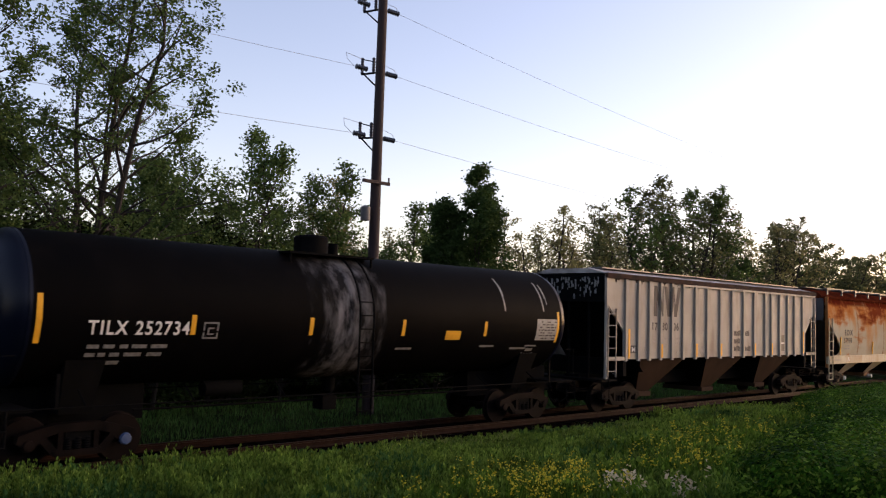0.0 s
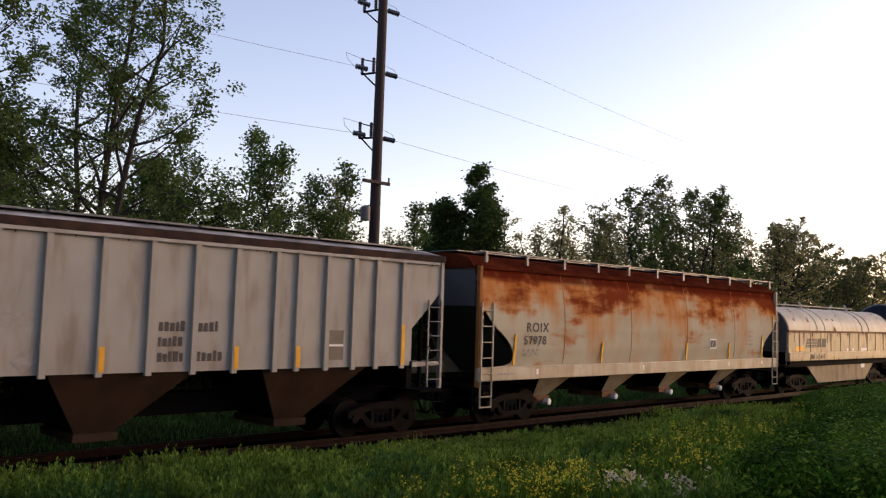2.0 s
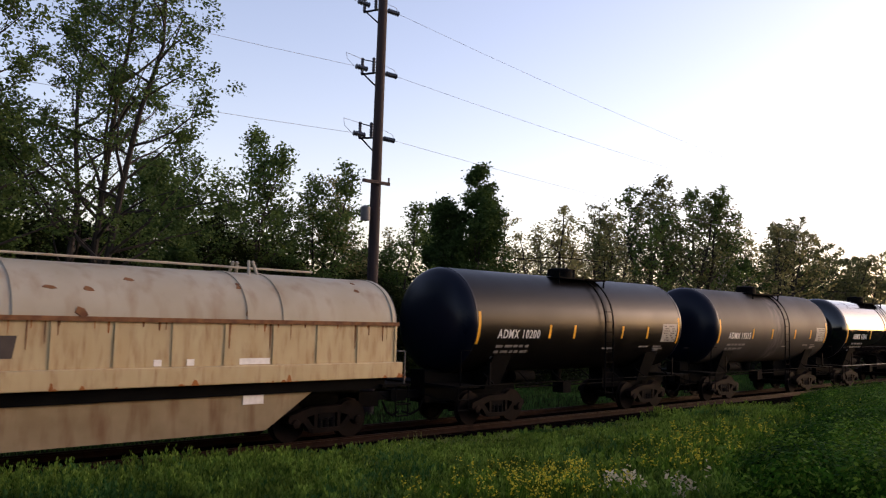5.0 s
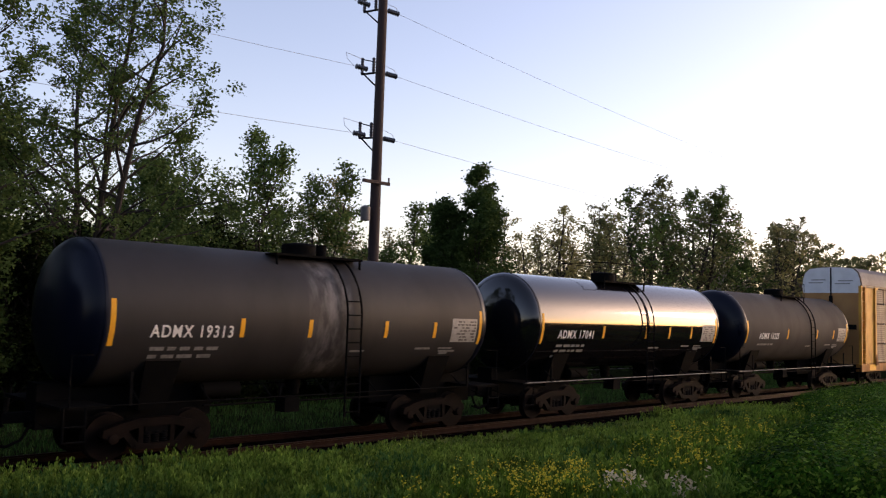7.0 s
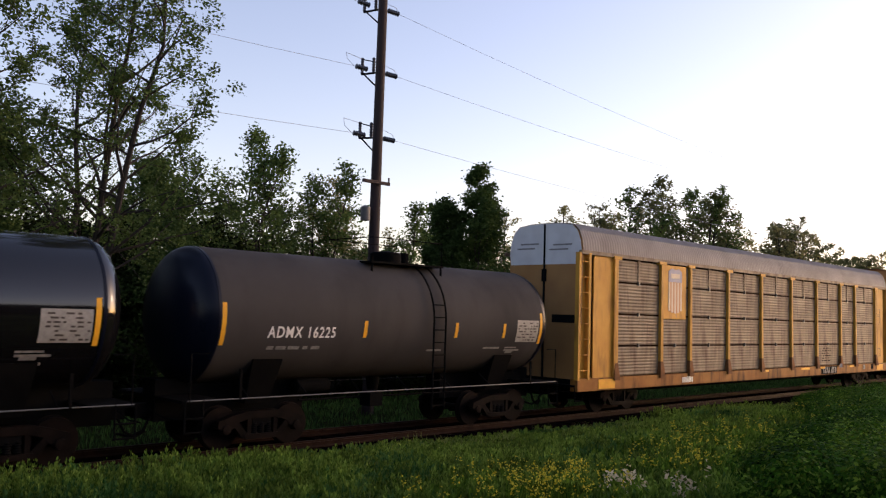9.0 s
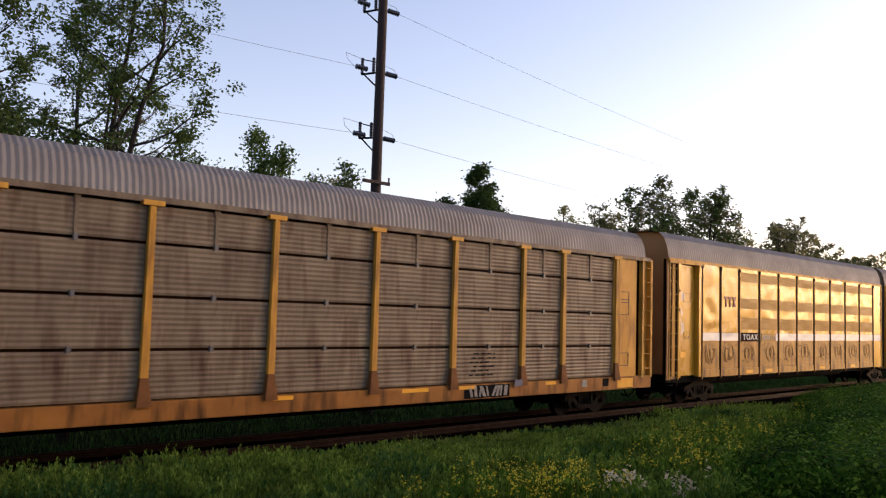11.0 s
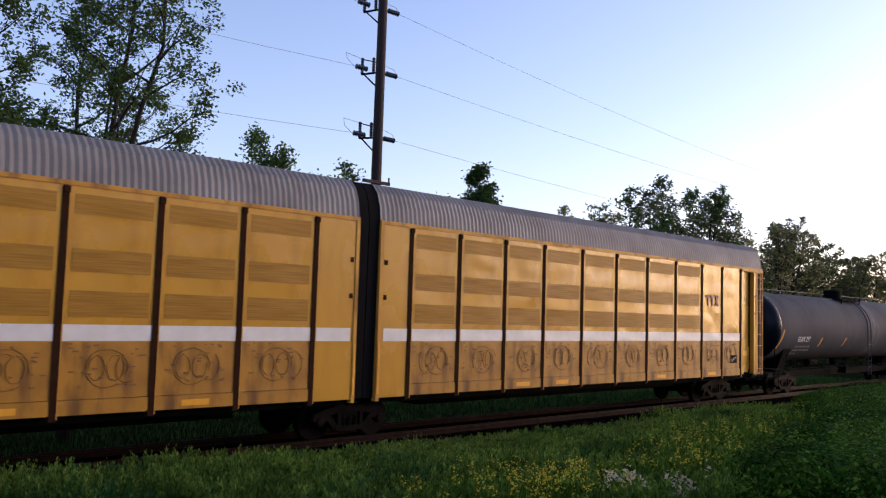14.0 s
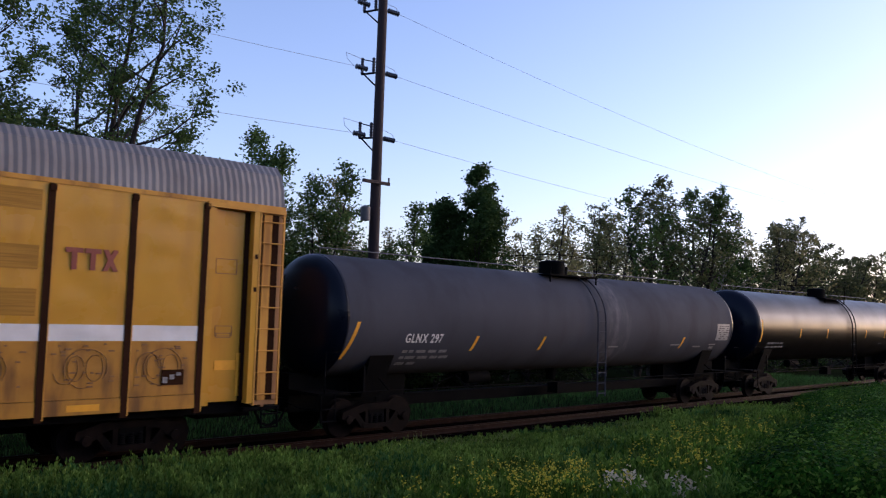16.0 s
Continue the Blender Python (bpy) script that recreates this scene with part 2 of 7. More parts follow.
COIL_CREAM = surface("rust_streaked_cream_paint", (0.42, 0.345, 0.20), (0.36, 0.265, 0.135), 0.55, size=3.2, amount=0.7, bump=0.05, stretch=(1, 1, 0.35), stain=(0.20, 0.085, 0.03), stain_amount=0.55, spec=0.25)
COIL_HOOD = surface("pale_hood_paint", (0.34, 0.312, 0.245), (0.275, 0.238, 0.17), 0.55, size=1.0, amount=0.7, bump=0.05, stain=(0.176, 0.096, 0.048), stain_amount=0.5, spec=0.25)
# Side cream toned down for the belly's shade; the rust stains are real wear.
COIL_BELLY = surface("shade_toned_cream_paint", (0.25, 0.195, 0.115), (0.18, 0.13, 0.07), 0.65, size=1.6, amount=0.8, bump=0.05, stain=(0.12, 0.05, 0.02), stain_amount=0.6, spec=0.15)
HOOD_END = surface("grey_hood_end", (0.085, 0.085, 0.09), (0.05, 0.05, 0.055), 0.55, size=1.2, amount=0.6)
RACK_YELLOW = surface("weathered_yellow_rack_paint", (0.53, 0.28, 0.028), (0.44, 0.212, 0.02), 0.27, vary=0.08, size=0.8, amount=0.7, bump=0.02, stain=(0.289, 0.136, 0.02975), stain_amount=0.4, coat=0.0, spec=0.23)
RACK_POST = surface("faded_yellow_post", (0.55, 0.28, 0.04), (0.42, 0.19, 0.03), 0.55, size=1.5, amount=0.7, bump=0.05, stain=(0.12, 0.05, 0.02), stain_amount=0.65, spec=0.15)
RACK_SILL = surface("rusty_orange_sill_paint", (0.32, 0.135, 0.03), (0.19, 0.075, 0.02), 0.6, size=1.3, amount=0.8, bump=0.05, stain=(0.03, 0.014, 0.008), stain_amount=0.85, spec=0.1)
RACK_VENT = surface("perforated_yellow_strip", (0.38, 0.195, 0.024), (0.24, 0.115, 0.016), 0.5, size=2.5, grain=160, amount=0.9, bump=0.12, stretch=(0.4, 0.4, 16.0), spec=0.12)
RACK_LOW = surface("dirty_yellow_lower_panel", (0.43, 0.21, 0.024), (0.28, 0.13, 0.02), 0.5, size=1.6, amount=0.9, bump=0.06, stain=(0.102, 0.051, 0.02125), stain_amount=0.75, spec=0.2)
SCRAWL = surface("faded_brown_scrawl", (0.14, 0.068, 0.022), (0.23, 0.11, 0.028), 0.7, size=4, amount=0.9, bump=0)
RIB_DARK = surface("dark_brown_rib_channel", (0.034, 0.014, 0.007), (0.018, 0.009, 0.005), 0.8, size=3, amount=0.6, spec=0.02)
RACK_GREY = surface("dirty_galvanised_rack_panel", (0.18, 0.138, 0.09), (0.095, 0.068, 0.045), 0.62, 0.05, size=1.3, amount=0.95, bump=0.08, stretch=(1.6, 1, 0.5), stain=(0.055, 0.024, 0.014), stain_amount=0.95, spec=0.3)
RACK_ROOF = surface("galvanised_corrugated_roof", (0.18, 0.17, 0.165), (0.125, 0.112, 0.108), 0.6, 0.1, size=1.0, amount=0.8, bump=0.05, spec=0.3)
WHITE_BAND = surface("white_band_paint", (0.666, 0.648, 0.612), (0.54, 0.513, 0.468), 0.5, size=3, amount=0.6, bump=0.03)
DOOR_BROWN = surface("tan_brown_end_door", (0.33, 0.165, 0.055), (0.24, 0.115, 0.042), 0.6, size=1.0, amount=0.8, bump=0.05, spec=0.3)
DOOR_WHITE = surface("white_door_top", (0.55, 0.56, 0.58), (0.4, 0.4, 0.42), 0.6, size=2, amount=0.5, bump=0.04)
RUBBER = surface("black_rubber_diaphragm", (0.005, 0.005, 0.006), (0.010, 0.010, 0.010), 0.8, size=3, amount=0.5, spec=0.03)
# Ballast and tie colours are kept far below real stone and wood.
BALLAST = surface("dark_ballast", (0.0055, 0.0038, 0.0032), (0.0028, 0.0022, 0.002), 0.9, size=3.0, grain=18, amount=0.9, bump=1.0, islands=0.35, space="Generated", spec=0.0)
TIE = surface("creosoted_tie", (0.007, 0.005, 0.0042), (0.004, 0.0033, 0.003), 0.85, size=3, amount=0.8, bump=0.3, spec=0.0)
RAIL = surface("rust_brown_rail", (0.024, 0.012, 0.008), (0.012, 0.007, 0.0055), 0.6, 0.3, size=4, amount=0.7, spec=0.03)
POLE_WOOD = surface("weathered_pole_wood", (0.027, 0.015, 0.016), (0.014, 0.009, 0.010), 0.75, size=2, grain=30, amount=0.8, bump=0.4, stretch=(6, 6, 0.3), spec=0.3)
PORCELAIN = surface("dark_insulator_glaze", (0.03, 0.03, 0.04), (0.05, 0.05, 0.06), 0.25, size=3, bump=0)
WIRE = surface("aluminium_wire", (0.3, 0.31, 0.34), (0.24, 0.25, 0.27), 0.6, 0.0, size=3, bump=0, spec=0.2)
BARK = surface("grey_brown_bark", (0.026, 0.020, 0.016), (0.013, 0.0105, 0.009), 0.9, size=2, grain=25, amount=0.8, bump=0.5, stretch=(4, 4, 0.6))
PALE_BARK = surface("pale_bark", (0.26, 0.23, 0.2), (0.15, 0.13, 0.11), 0.85, size=2, grain=25, amount=0.8, bump=0.3, stretch=(4, 4, 0.6))
GROUND = surface("grassy_earth", (0.016, 0.022, 0.008), (0.010, 0.013, 0.006), 0.95, size=0.35, grain=6, amount=0.9, bump=0.6, spec=0.0)
LEAF_MAPLE = leaf_material("maple_leaf", (0.047, 0.084, 0.023), (0.092, 0.14, 0.044), 0.4)
LEAF_OLIVE = leaf_material("olive_leaf", (0.075, 0.090, 0.036), (0.135, 0.145, 0.062), 0.45)
LEAF_DARK = leaf_material("dark_leaf", (0.02933, 0.05669, 0.01759), (0.04888, 0.08309, 0.02542))
LEAF_YOUNG = leaf_material("young_olive_leaf", (0.1386, 0.1449, 0.0567), (0.2142, 0.1953, 0.0882), 0.5)
# Leaf green sunk towards black for the deep shade below the trees.
LEAF_SHADE = leaf_material("shade_dark_leaf", (0.008509, 0.01459, 0.004376), (0.01459, 0.02188, 0.006077))
GRASS_LEAF = leaf_material("meadow_grass", (0.038, 0.085, 0.010), (0.155, 0.235, 0.040), 0.35, 0.5, 1.4)
WEED_LEAF = leaf_material("broad_weed_leaf", (0.006, 0.03, 0.0025), (0.040, 0.12, 0.009), 0.35, 0.6, 1.0)
POST_FOOT = surface("rusty_post_foot", (0.20, 0.085, 0.028), (0.10, 0.042, 0.018), 0.75, size=3, amount=0.8, stain=(0.05, 0.022, 0.012), stain_amount=0.8, spec=0.1)
FADED_BROWN = surface("faded_brown_stencil", (0.10, 0.082, 0.062), (0.15, 0.125, 0.095), 0.7, size=6, amount=0.8, bump=0)
RUN_ORANGE = surface("orange_rust", (0.30, 0.12, 0.04), (0.20, 0.07, 0.022), 0.85, size=4, amount=0.8, spec=0.05)
OWNER_RED = surface("dull_red_owner_mark", (0.22, 0.04, 0.018), (0.19, 0.05, 0.02), 0.6, size=4, amount=0.6, bump=0)
LIP_RUST = surface("brown_rust", (0.10, 0.04, 0.018), (0.25, 0.12, 0.05), 0.8, size=4, amount=0.8, spec=0.2)
SPRAY = surface("faded_pale_spray_paint", (0.42, 0.33, 0.24), (0.5, 0.42, 0.34), 0.5, size=3, amount=0.9, bump=0)
PALE_GRASS = leaf_material("pale_feathery_grass", (0.10, 0.14, 0.035), (0.17, 0.20, 0.07), 0.35, 0.25)
BLUE_GRASS = leaf_material("blue_green_grass", (0.018, 0.066, 0.014), (0.08, 0.165, 0.042), 0.3, 0.45, 1.4)
MEADOW_WEED = leaf_material("yellow_green_herb", (0.028, 0.075, 0.007), (0.120, 0.21, 0.024), 0.35, 0.5, 1.4)
PETAL = leaf_material("yellow_petal", (0.44, 0.36, 0.02), (0.50, 0.45, 0.05), 0.2, 0.1)
WHITE_PETAL = leaf_material("greyish_white_bloom", (0.5, 0.42, 0.26), (0.56, 0.48, 0.32), 0.2, 0.1)


def rust_paint(name):
    """Pale paint washed with orange stains that run to the sill, with dark red rust smeared below the roof."""
    m = surface(name, (0.40, 0.362, 0.27), (0.34, 0.285, 0.19), 0.8, size=0.8, amount=0.8, bump=0.05, spec=0.0)
    n, l = m.node_tree.nodes, m.node_tree.links
    p = n["Principled BSDF"]
    base = p.inputs["Base Color"].links[0].from_socket
    co = n.new("ShaderNodeTexCoord")
    sep = n.new("ShaderNodeSeparateXYZ")
    l.new(co.outputs["Object"], sep.inputs[0])

    def cloud(scale, seed, detail, rough):
        mp = n.new("ShaderNodeMapping")
        mp.inputs["Scale"].default_value, mp.inputs["Location"].default_value = scale, (seed, seed, seed)
        l.new(co.outputs["Object"], mp.inputs["Vector"])
        nz = n.new("ShaderNodeTexNoise")
        nz.inputs["Scale"].default_value, nz.inputs["Detail"].default_value, nz.inputs["Roughness"].default_value = 1.0, detail, rough
        l.new(mp.outputs[0], nz.inputs["Vector"])
        return nz.outputs["Fac"]

    def ramp(value, a, b, c, d):
        q = n.new("ShaderNodeMapRange")
        q.interpolation_type = "SMOOTHSTEP"
        for key, v in (("From Min", a), ("From Max", b), ("To Min", c), ("To Max", d)):
            q.inputs[key].default_value = v
        l.new(value, q.inputs["Value"])
        return q.outputs[0]

    def maths(op, a, b):
        q = n.new("ShaderNodeMath")
        q.operation = op
        for i, s in enumerate((a, b)):
            if isinstance(s, (int, float)):
                q.inputs[i].default_value = s
            else:
                l.new(s, q.inputs[i])
        return q.outputs[0]

    def over(colour, fac):
        mix = n.new("ShaderNodeMix")
        mix.data_type = "RGBA"
        mix.inputs["B"].default_value = (*colour, 1)
        l.new(fac, mix.inputs["Factor"])
        l.new(base, mix.inputs["A"])
        return mix.outputs["Result"]

    z = sep.outputs["Z"]
    wash, drip = cloud((0.62, 0.62, 0.30), 3.0, 5, 0.55), cloud((3.0, 3.0, 0.2), 11.0, 4, 0.55)
    smear, fleck, soft = cloud((0.42, 0.42, 1.5), 5.0, 6, 0.55), cloud((1.5, 1.5, 1.6), 21.0, 7, 0.6), cloud((0.9, 0.9, 0.7), 33.0, 5, 0.55)
    low = maths("ADD", maths("ADD", maths("MULTIPLY", wash, 1.5), maths("MULTIPLY", drip, 0.45)), maths("ADD", maths("MULTIPLY", soft, 0.5), ramp(z, 1.7, 4.2, -0.62, -0.34)))
    base = over((0.42, 0.20, 0.07), ramp(low, 0.58, 0.96, 0.0, 0.85))
    base = over((0.36, 0.12, 0.03), ramp(low, 0.84, 1.1, 0.0, 0.75))
    high = maths("ADD", maths("ADD", maths("MULTIPLY", smear, 1.35), maths("MULTIPLY", fleck, 0.55)), maths("ADD", ramp(z, 2.55, 4.15, -0.44, -0.05), maths("MULTIPLY", drip, 0.22)))
    base = over((0.37, 0.13, 0.03), ramp(high, 0.76, 0.98, 0.0, 0.85))
    base = over((0.13, 0.021, 0.008), ramp(high, 0.88, 1.12, 0.0, 0.92))
    base = over((0.085, 0.013, 0.006), maths("MULTIPLY", ramp(z, 3.98, 4.16, 0.0, 0.95), ramp(fleck, 0.3, 0.5, 0.5, 1.0)))
    l.new(base, p.inputs["Base Color"])
    return m


RUSTY = rust_paint("rust_streaked_hopper_paint")
ROIX_SILL = surface("pale_sill_paint", (0.43, 0.385, 0.285), (0.33, 0.25, 0.15), 0.6, size=1.5, amount=0.8, stain=(0.3, 0.14, 0.05), stain_amount=0.5, spec=0.2)
ROIX_ROOF = surface("rusted_roof", (0.045, 0.009, 0.005), (0.10, 0.022, 0.009), 0.85, size=2, amount=0.8, spec=0.0)


# ---- ground, track ----
def ground_z(x, y):
    """The lie of the land: a bank that falls from the viewer to the track, a flat field behind it."""
    if y < 14.2:
        z = 0.02 + 0.1 * (14.2 - max(y, 0.0))
    elif y < 15.0:
        z = 0.02 - 0.55 * (y - 14.2) / 0.8
    else:
        z = -0.53
    near = max(0.0, 1 - math.hypot(x - 25, y - 10) / 70)
    return z + near * 0.09 * noise.noise((x * 0.35, y * 0.35, 0.0)) * (1 if y < 14.4 or y > 20.5 else 0)


def build_ground():
    xs = [-2500, -900, -300, -120, -60, -30] + [-20 + 0.8 * i for i in range(140)] + [100, 120, 150, 200, 300, 600, 1200, 2500]
    ys = [-2500, -800, -200, -60, -20, -8] + [-4 + 0.6 * i for i in range(62)] + [36, 42, 55, 80, 140, 300, 800, 2500]
    vs = [(x, y, ground_z(x, y)) for y in ys for x in xs]
    w = len(xs)
    fs = [(j * w + i, j * w + i + 1, (j + 1) * w + i + 1, (j + 1) * w + i) for j in range(len(ys) - 1) for i in range(w - 1)]
    ob = new("ground", Geo().add(vs, fs).mesh("ground", GROUND))
    tagged(ob, "grassy verge and flat field along the railway", "ground", kind="structure")


def build_track():
    bed = Geo()
    xs = [-400 + 20 * i for i in range(16)] + [-80 + 0.5 * i for i in range(440)] + [150 + 25 * i for i in range(24)]
    rows = ((-2.75, -0.56), (-2.2, -0.35), (-1.75, -0.25), (-1.0, -0.24), (0.0, -0.24), (1.0, -0.24), (1.75, -0.25), (2.2, -0.35), (2.75, -0.56))
    rng = random.Random(5)
    vs = [(x, TRACK_Y + y, z + rng.uniform(-0.025, 0.025)) for x in xs for y, z in rows]
    w = len(rows)
    fs = [(i * w + j, (i + 1) * w + j, (i + 1) * w + j + 1, i * w + j + 1) for i in range(len(xs) - 1) for j in range(w - 1)]
    bed.add(vs, fs)
    tagged(new("ballast_bed", bed.mesh("ballast_bed", BALLAST, 0)), "near-black ballast bed of the railway", "ballast", kind="structure")
    stones = Geo()
    for _ in range(9000):
        x, dy = rng.uniform(-2, 62), rng.choice((-1, 1)) * rng.uniform(0.2, 2.6)
        z = -0.23 if abs(dy) < 1.75 else -0.23 - 0.31 * (abs(dy) - 1.75)
        r = rng.uniform(0.018, 0.045)
        y = TRACK_Y + dy
        a = rng.uniform(0, 3)
        c, s = math.cos(a) * r, math.sin(a) * r
        stones.add([(x + c, y + s, z), (x - s, y + c, z), (x - c, y - s, z), (x + s, y - c, z), (x + c * 0.2, y, z + r * rng.uniform(0.6, 1.2))],
                   [(0, 1, 4), (1, 2, 4), (2, 3, 4), (3, 0, 4)])
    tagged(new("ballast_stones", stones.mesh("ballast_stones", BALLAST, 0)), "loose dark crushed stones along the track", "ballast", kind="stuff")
    track = thing("railway_track", "rust-brown rails on dark wooden ties", "railway track", kind="structure", at=(0, TRACK_Y, 0))
    head = [(-0.068, -0.172), (0.068, -0.172), (0.068, -0.158), (0.012, -0.13), (0.012, -0.045), (0.036, -0.035), (0.034, -0.003), (0.02, 0.0),
            (-0.02, 0.0), (-0.034, -0.003), (-0.036, -0.035), (-0.012, -0.045), (-0.012, -0.13), (-0.068, -0.158)]
    for dy in (-0.753, 0.753):
        part("rail", Geo().beam([(y + dy, z) for y, z in head], -400, 700), RAIL, track)
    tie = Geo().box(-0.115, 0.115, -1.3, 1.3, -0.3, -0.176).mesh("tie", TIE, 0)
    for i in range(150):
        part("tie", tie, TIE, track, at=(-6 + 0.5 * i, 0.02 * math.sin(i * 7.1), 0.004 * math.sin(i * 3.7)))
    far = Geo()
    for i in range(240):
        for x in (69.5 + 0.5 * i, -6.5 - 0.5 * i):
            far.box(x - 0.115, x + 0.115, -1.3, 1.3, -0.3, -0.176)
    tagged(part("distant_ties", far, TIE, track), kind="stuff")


build_ground()
build_track()

# ---- railway car parts ----
spinners, cars = [], []


def bars(geo, x, z, w, h, y, rng=None, gap=0.35):
    """A line of writing too small to read: short bars from x on, w long."""
    r = rng or random.Random(int(x * 100 + z * 977))
    at, big = x, h > 0.15
    while at < x + w - 0.04:
        k = min(r.uniform(0.05, 0.1) if big else r.uniform(0.05, 0.22), x + w - at)
        geo.box(at, at + k, y - 0.004, y + 0.004, z, z + h * (r.uniform(0.7, 1.0) if big else 1))
        at += k + (0.035 if big else r.uniform(0.015, 0.06) * (1 + gap))
    return geo


def lettering(text, height, x, y, z, material, parent, wrap=None, squeeze=1.0, name="lettering", label=""):
    """Words set with the built-in font on a side that faces -y; wrap = (radius, centre height) bends them round a tank."""
    cu = bpy.data.curves.new(name, "FONT")
    cu.body, cu.size, cu.extrude, cu.offset = text, height / 0.72, 0.003, 0.02 * height
    cu.space_character = 1.2
    tmp = bpy.data.objects.new(name, cu)
    scene.collection.objects.link(tmp)
    me = bpy.data.meshes.new_from_object(tmp.evaluated_get(bpy.context.evaluated_depsgraph_get()))
    bpy.data.objects.remove(tmp)
    bpy.data.curves.remove(cu)
    for v in me.vertices:
        px, pz, out = x + v.co.x * squeeze, z + v.co.y, v.co.z
        py = y if wrap is None else -math.sqrt(max(wrap[0] ** 2 - (pz - wrap[1]) ** 2, 0.01)) - 0.006
        v.co = (px, py - out, pz)
    me.materials.clear()
    me.materials.append(material)
    return part(name, me, material, parent, label)


def wrapped(x0, x1, z0, z1, r, zc, out=0.006, steps=6):
    """A thin patch laid on the near side of a tank."""
    g = Geo()
    vs = []
    for i in range(steps + 1):
        z = z0 + (z1 - z0) * i / steps
        y = -math.sqrt(max(r * r - (z - zc) ** 2, 0.0001))
        for o in (0.004, -out):
            vs += [(x0, y + o, z), (x1, y + o, z)]
    fs = []
    for i in range(steps):
        a, b = 4 * i, 4 * i + 4
        fs += [(a + 2, a + 3, b + 3, b + 2), (a, a + 2, b + 2, b), (a + 1, b + 1, b + 3, a + 3)]
    fs += [(0, 1, 3, 2), (4 * steps + 2, 4 * steps + 3, 4 * steps + 1, 4 * steps)]
    return g.add(vs, fs)


def wheelset_mesh():
    g = Geo()
    for s in (-1, 1):
        prof = [(0.0, 0.08), (0.0, 0.45), (0.03, 0.457), (0.10, 0.452), (0.12, 0.485), (0.15, 0.485), (0.15, 0.40), (0.11, 0.38), (0.10, 0.16), (0.13, 0.12), (0.13, 0.08)]
        g.lathe([(s * (0.82 - a), r) for a, r in prof], "y", (0, 0, 0), 28)
    g.lathe([(-1.02, 0.075), (1.02, 0.075)], "y", (0, 0, 0), 12)
    for s in (-1, 1):
        for k in range(3):
            w = 2.1 * k
            g.lathe([(s * 1.02, 0.02), (s * 1.05, 0.02)], "y", (0.05 * math.cos(w), 0, 0.05 * math.sin(w)), 6)
    return g.mesh("wheelset", TRUCK)


def sideframe_mesh(y0, y1):
    g = Geo()
    if y1 > y0:
        top = [(-1.1, 0.50), (-0.98, 0.44), (-0.72, 0.46), (-0.62, 0.58), (-0.35, 0.66), (0.35, 0.66), (0.62, 0.58), (0.72, 0.46), (0.98, 0.44), (1.1, 0.50),
               (1.08, 0.64), (0.75, 0.74), (0.4, 0.82), (-0.4, 0.82), (-0.75, 0.74), (-1.08, 0.64)]
        g.slab(top, y0, y1)
        g.slab([(-0.42, 0.22), (0.42, 0.22), (0.46, 0.33), (-0.46, 0.33)], y0, y1)
        for s in (-1, 1):
            strut = [(s * 0.40, 0.22), (s * 0.50, 0.26), (s * 0.80, 0.62), (s * 0.66, 0.66), (s * 0.36, 0.33)]
            g.slab(strut if s > 0 else strut[::-1], y0 + 0.01, y1 - 0.01)
            col = [(s * 0.28, 0.32), (s * 0.38, 0.32), (s * 0.38, 0.68), (s * 0.28, 0.68)]
            g.slab(col if s > 0 else col[::-1], y0 + 0.01, y1 - 0.01)
            g.lathe([(y0 - 0.04, 0.04), (y0 - 0.03, 0.1), (y0 + 0.12, 0.13)] if y0 < 0 else [(y1 - 0.12, 0.13), (y1 + 0.03, 0.1), (y1 + 0.04, 0.04)],
                    "y", (s * 0.889, 0, 0.457), 14)
    return g


def spring_mesh():
    prof = []
    for k in range(5):
        prof += [(0.33 + 0.045 * k, 0.075), (0.35 + 0.045 * k, 0.088)]
    return Geo().lathe(prof + [(0.555, 0.075)], "z", (0, 0, 0), 10).mesh("spring", UNDER)


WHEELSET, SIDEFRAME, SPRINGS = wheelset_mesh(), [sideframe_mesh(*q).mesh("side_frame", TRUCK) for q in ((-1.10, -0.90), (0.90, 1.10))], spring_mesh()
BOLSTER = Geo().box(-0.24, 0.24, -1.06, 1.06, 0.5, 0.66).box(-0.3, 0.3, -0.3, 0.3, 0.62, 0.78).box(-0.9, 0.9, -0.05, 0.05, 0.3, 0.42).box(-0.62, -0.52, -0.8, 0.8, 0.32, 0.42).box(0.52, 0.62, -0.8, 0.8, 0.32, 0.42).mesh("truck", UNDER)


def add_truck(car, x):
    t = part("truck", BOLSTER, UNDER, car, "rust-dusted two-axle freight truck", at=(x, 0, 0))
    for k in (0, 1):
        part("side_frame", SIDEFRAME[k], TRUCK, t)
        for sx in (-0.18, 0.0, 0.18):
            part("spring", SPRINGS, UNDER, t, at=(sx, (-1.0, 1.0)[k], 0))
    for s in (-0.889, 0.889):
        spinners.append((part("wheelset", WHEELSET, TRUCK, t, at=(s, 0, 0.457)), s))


def add_coupler(car, x, s, z=0.85):
    g = Geo().box(min(x, x + s * 0.55), max(x, x + s * 0.55), -0.09, 0.09, z - 0.1, z + 0.1)
    e = x + s * 0.55
    g.slab([(e, z - 0.15), (e + s * 0.28, z - 0.15), (e + s * 0.28, z + 0.15), (e, z + 0.15)] if s > 0 else [(e - 0.28, z - 0.15), (e, z - 0.15), (e, z + 0.15), (e - 0.28, z + 0.15)], -0.16, 0.1)
    hose = [(x + s * 0.1, -0.35, z - 0.1), (x + s * 0.25, -0.35, z - 0.38), (x + s * 0.5, -0.3, z - 0.5), (x + s * 0.75, -0.22, z - 0.42)]
    g.tube(hose, 0.03)
    part("coupler", g, UNDER, car)


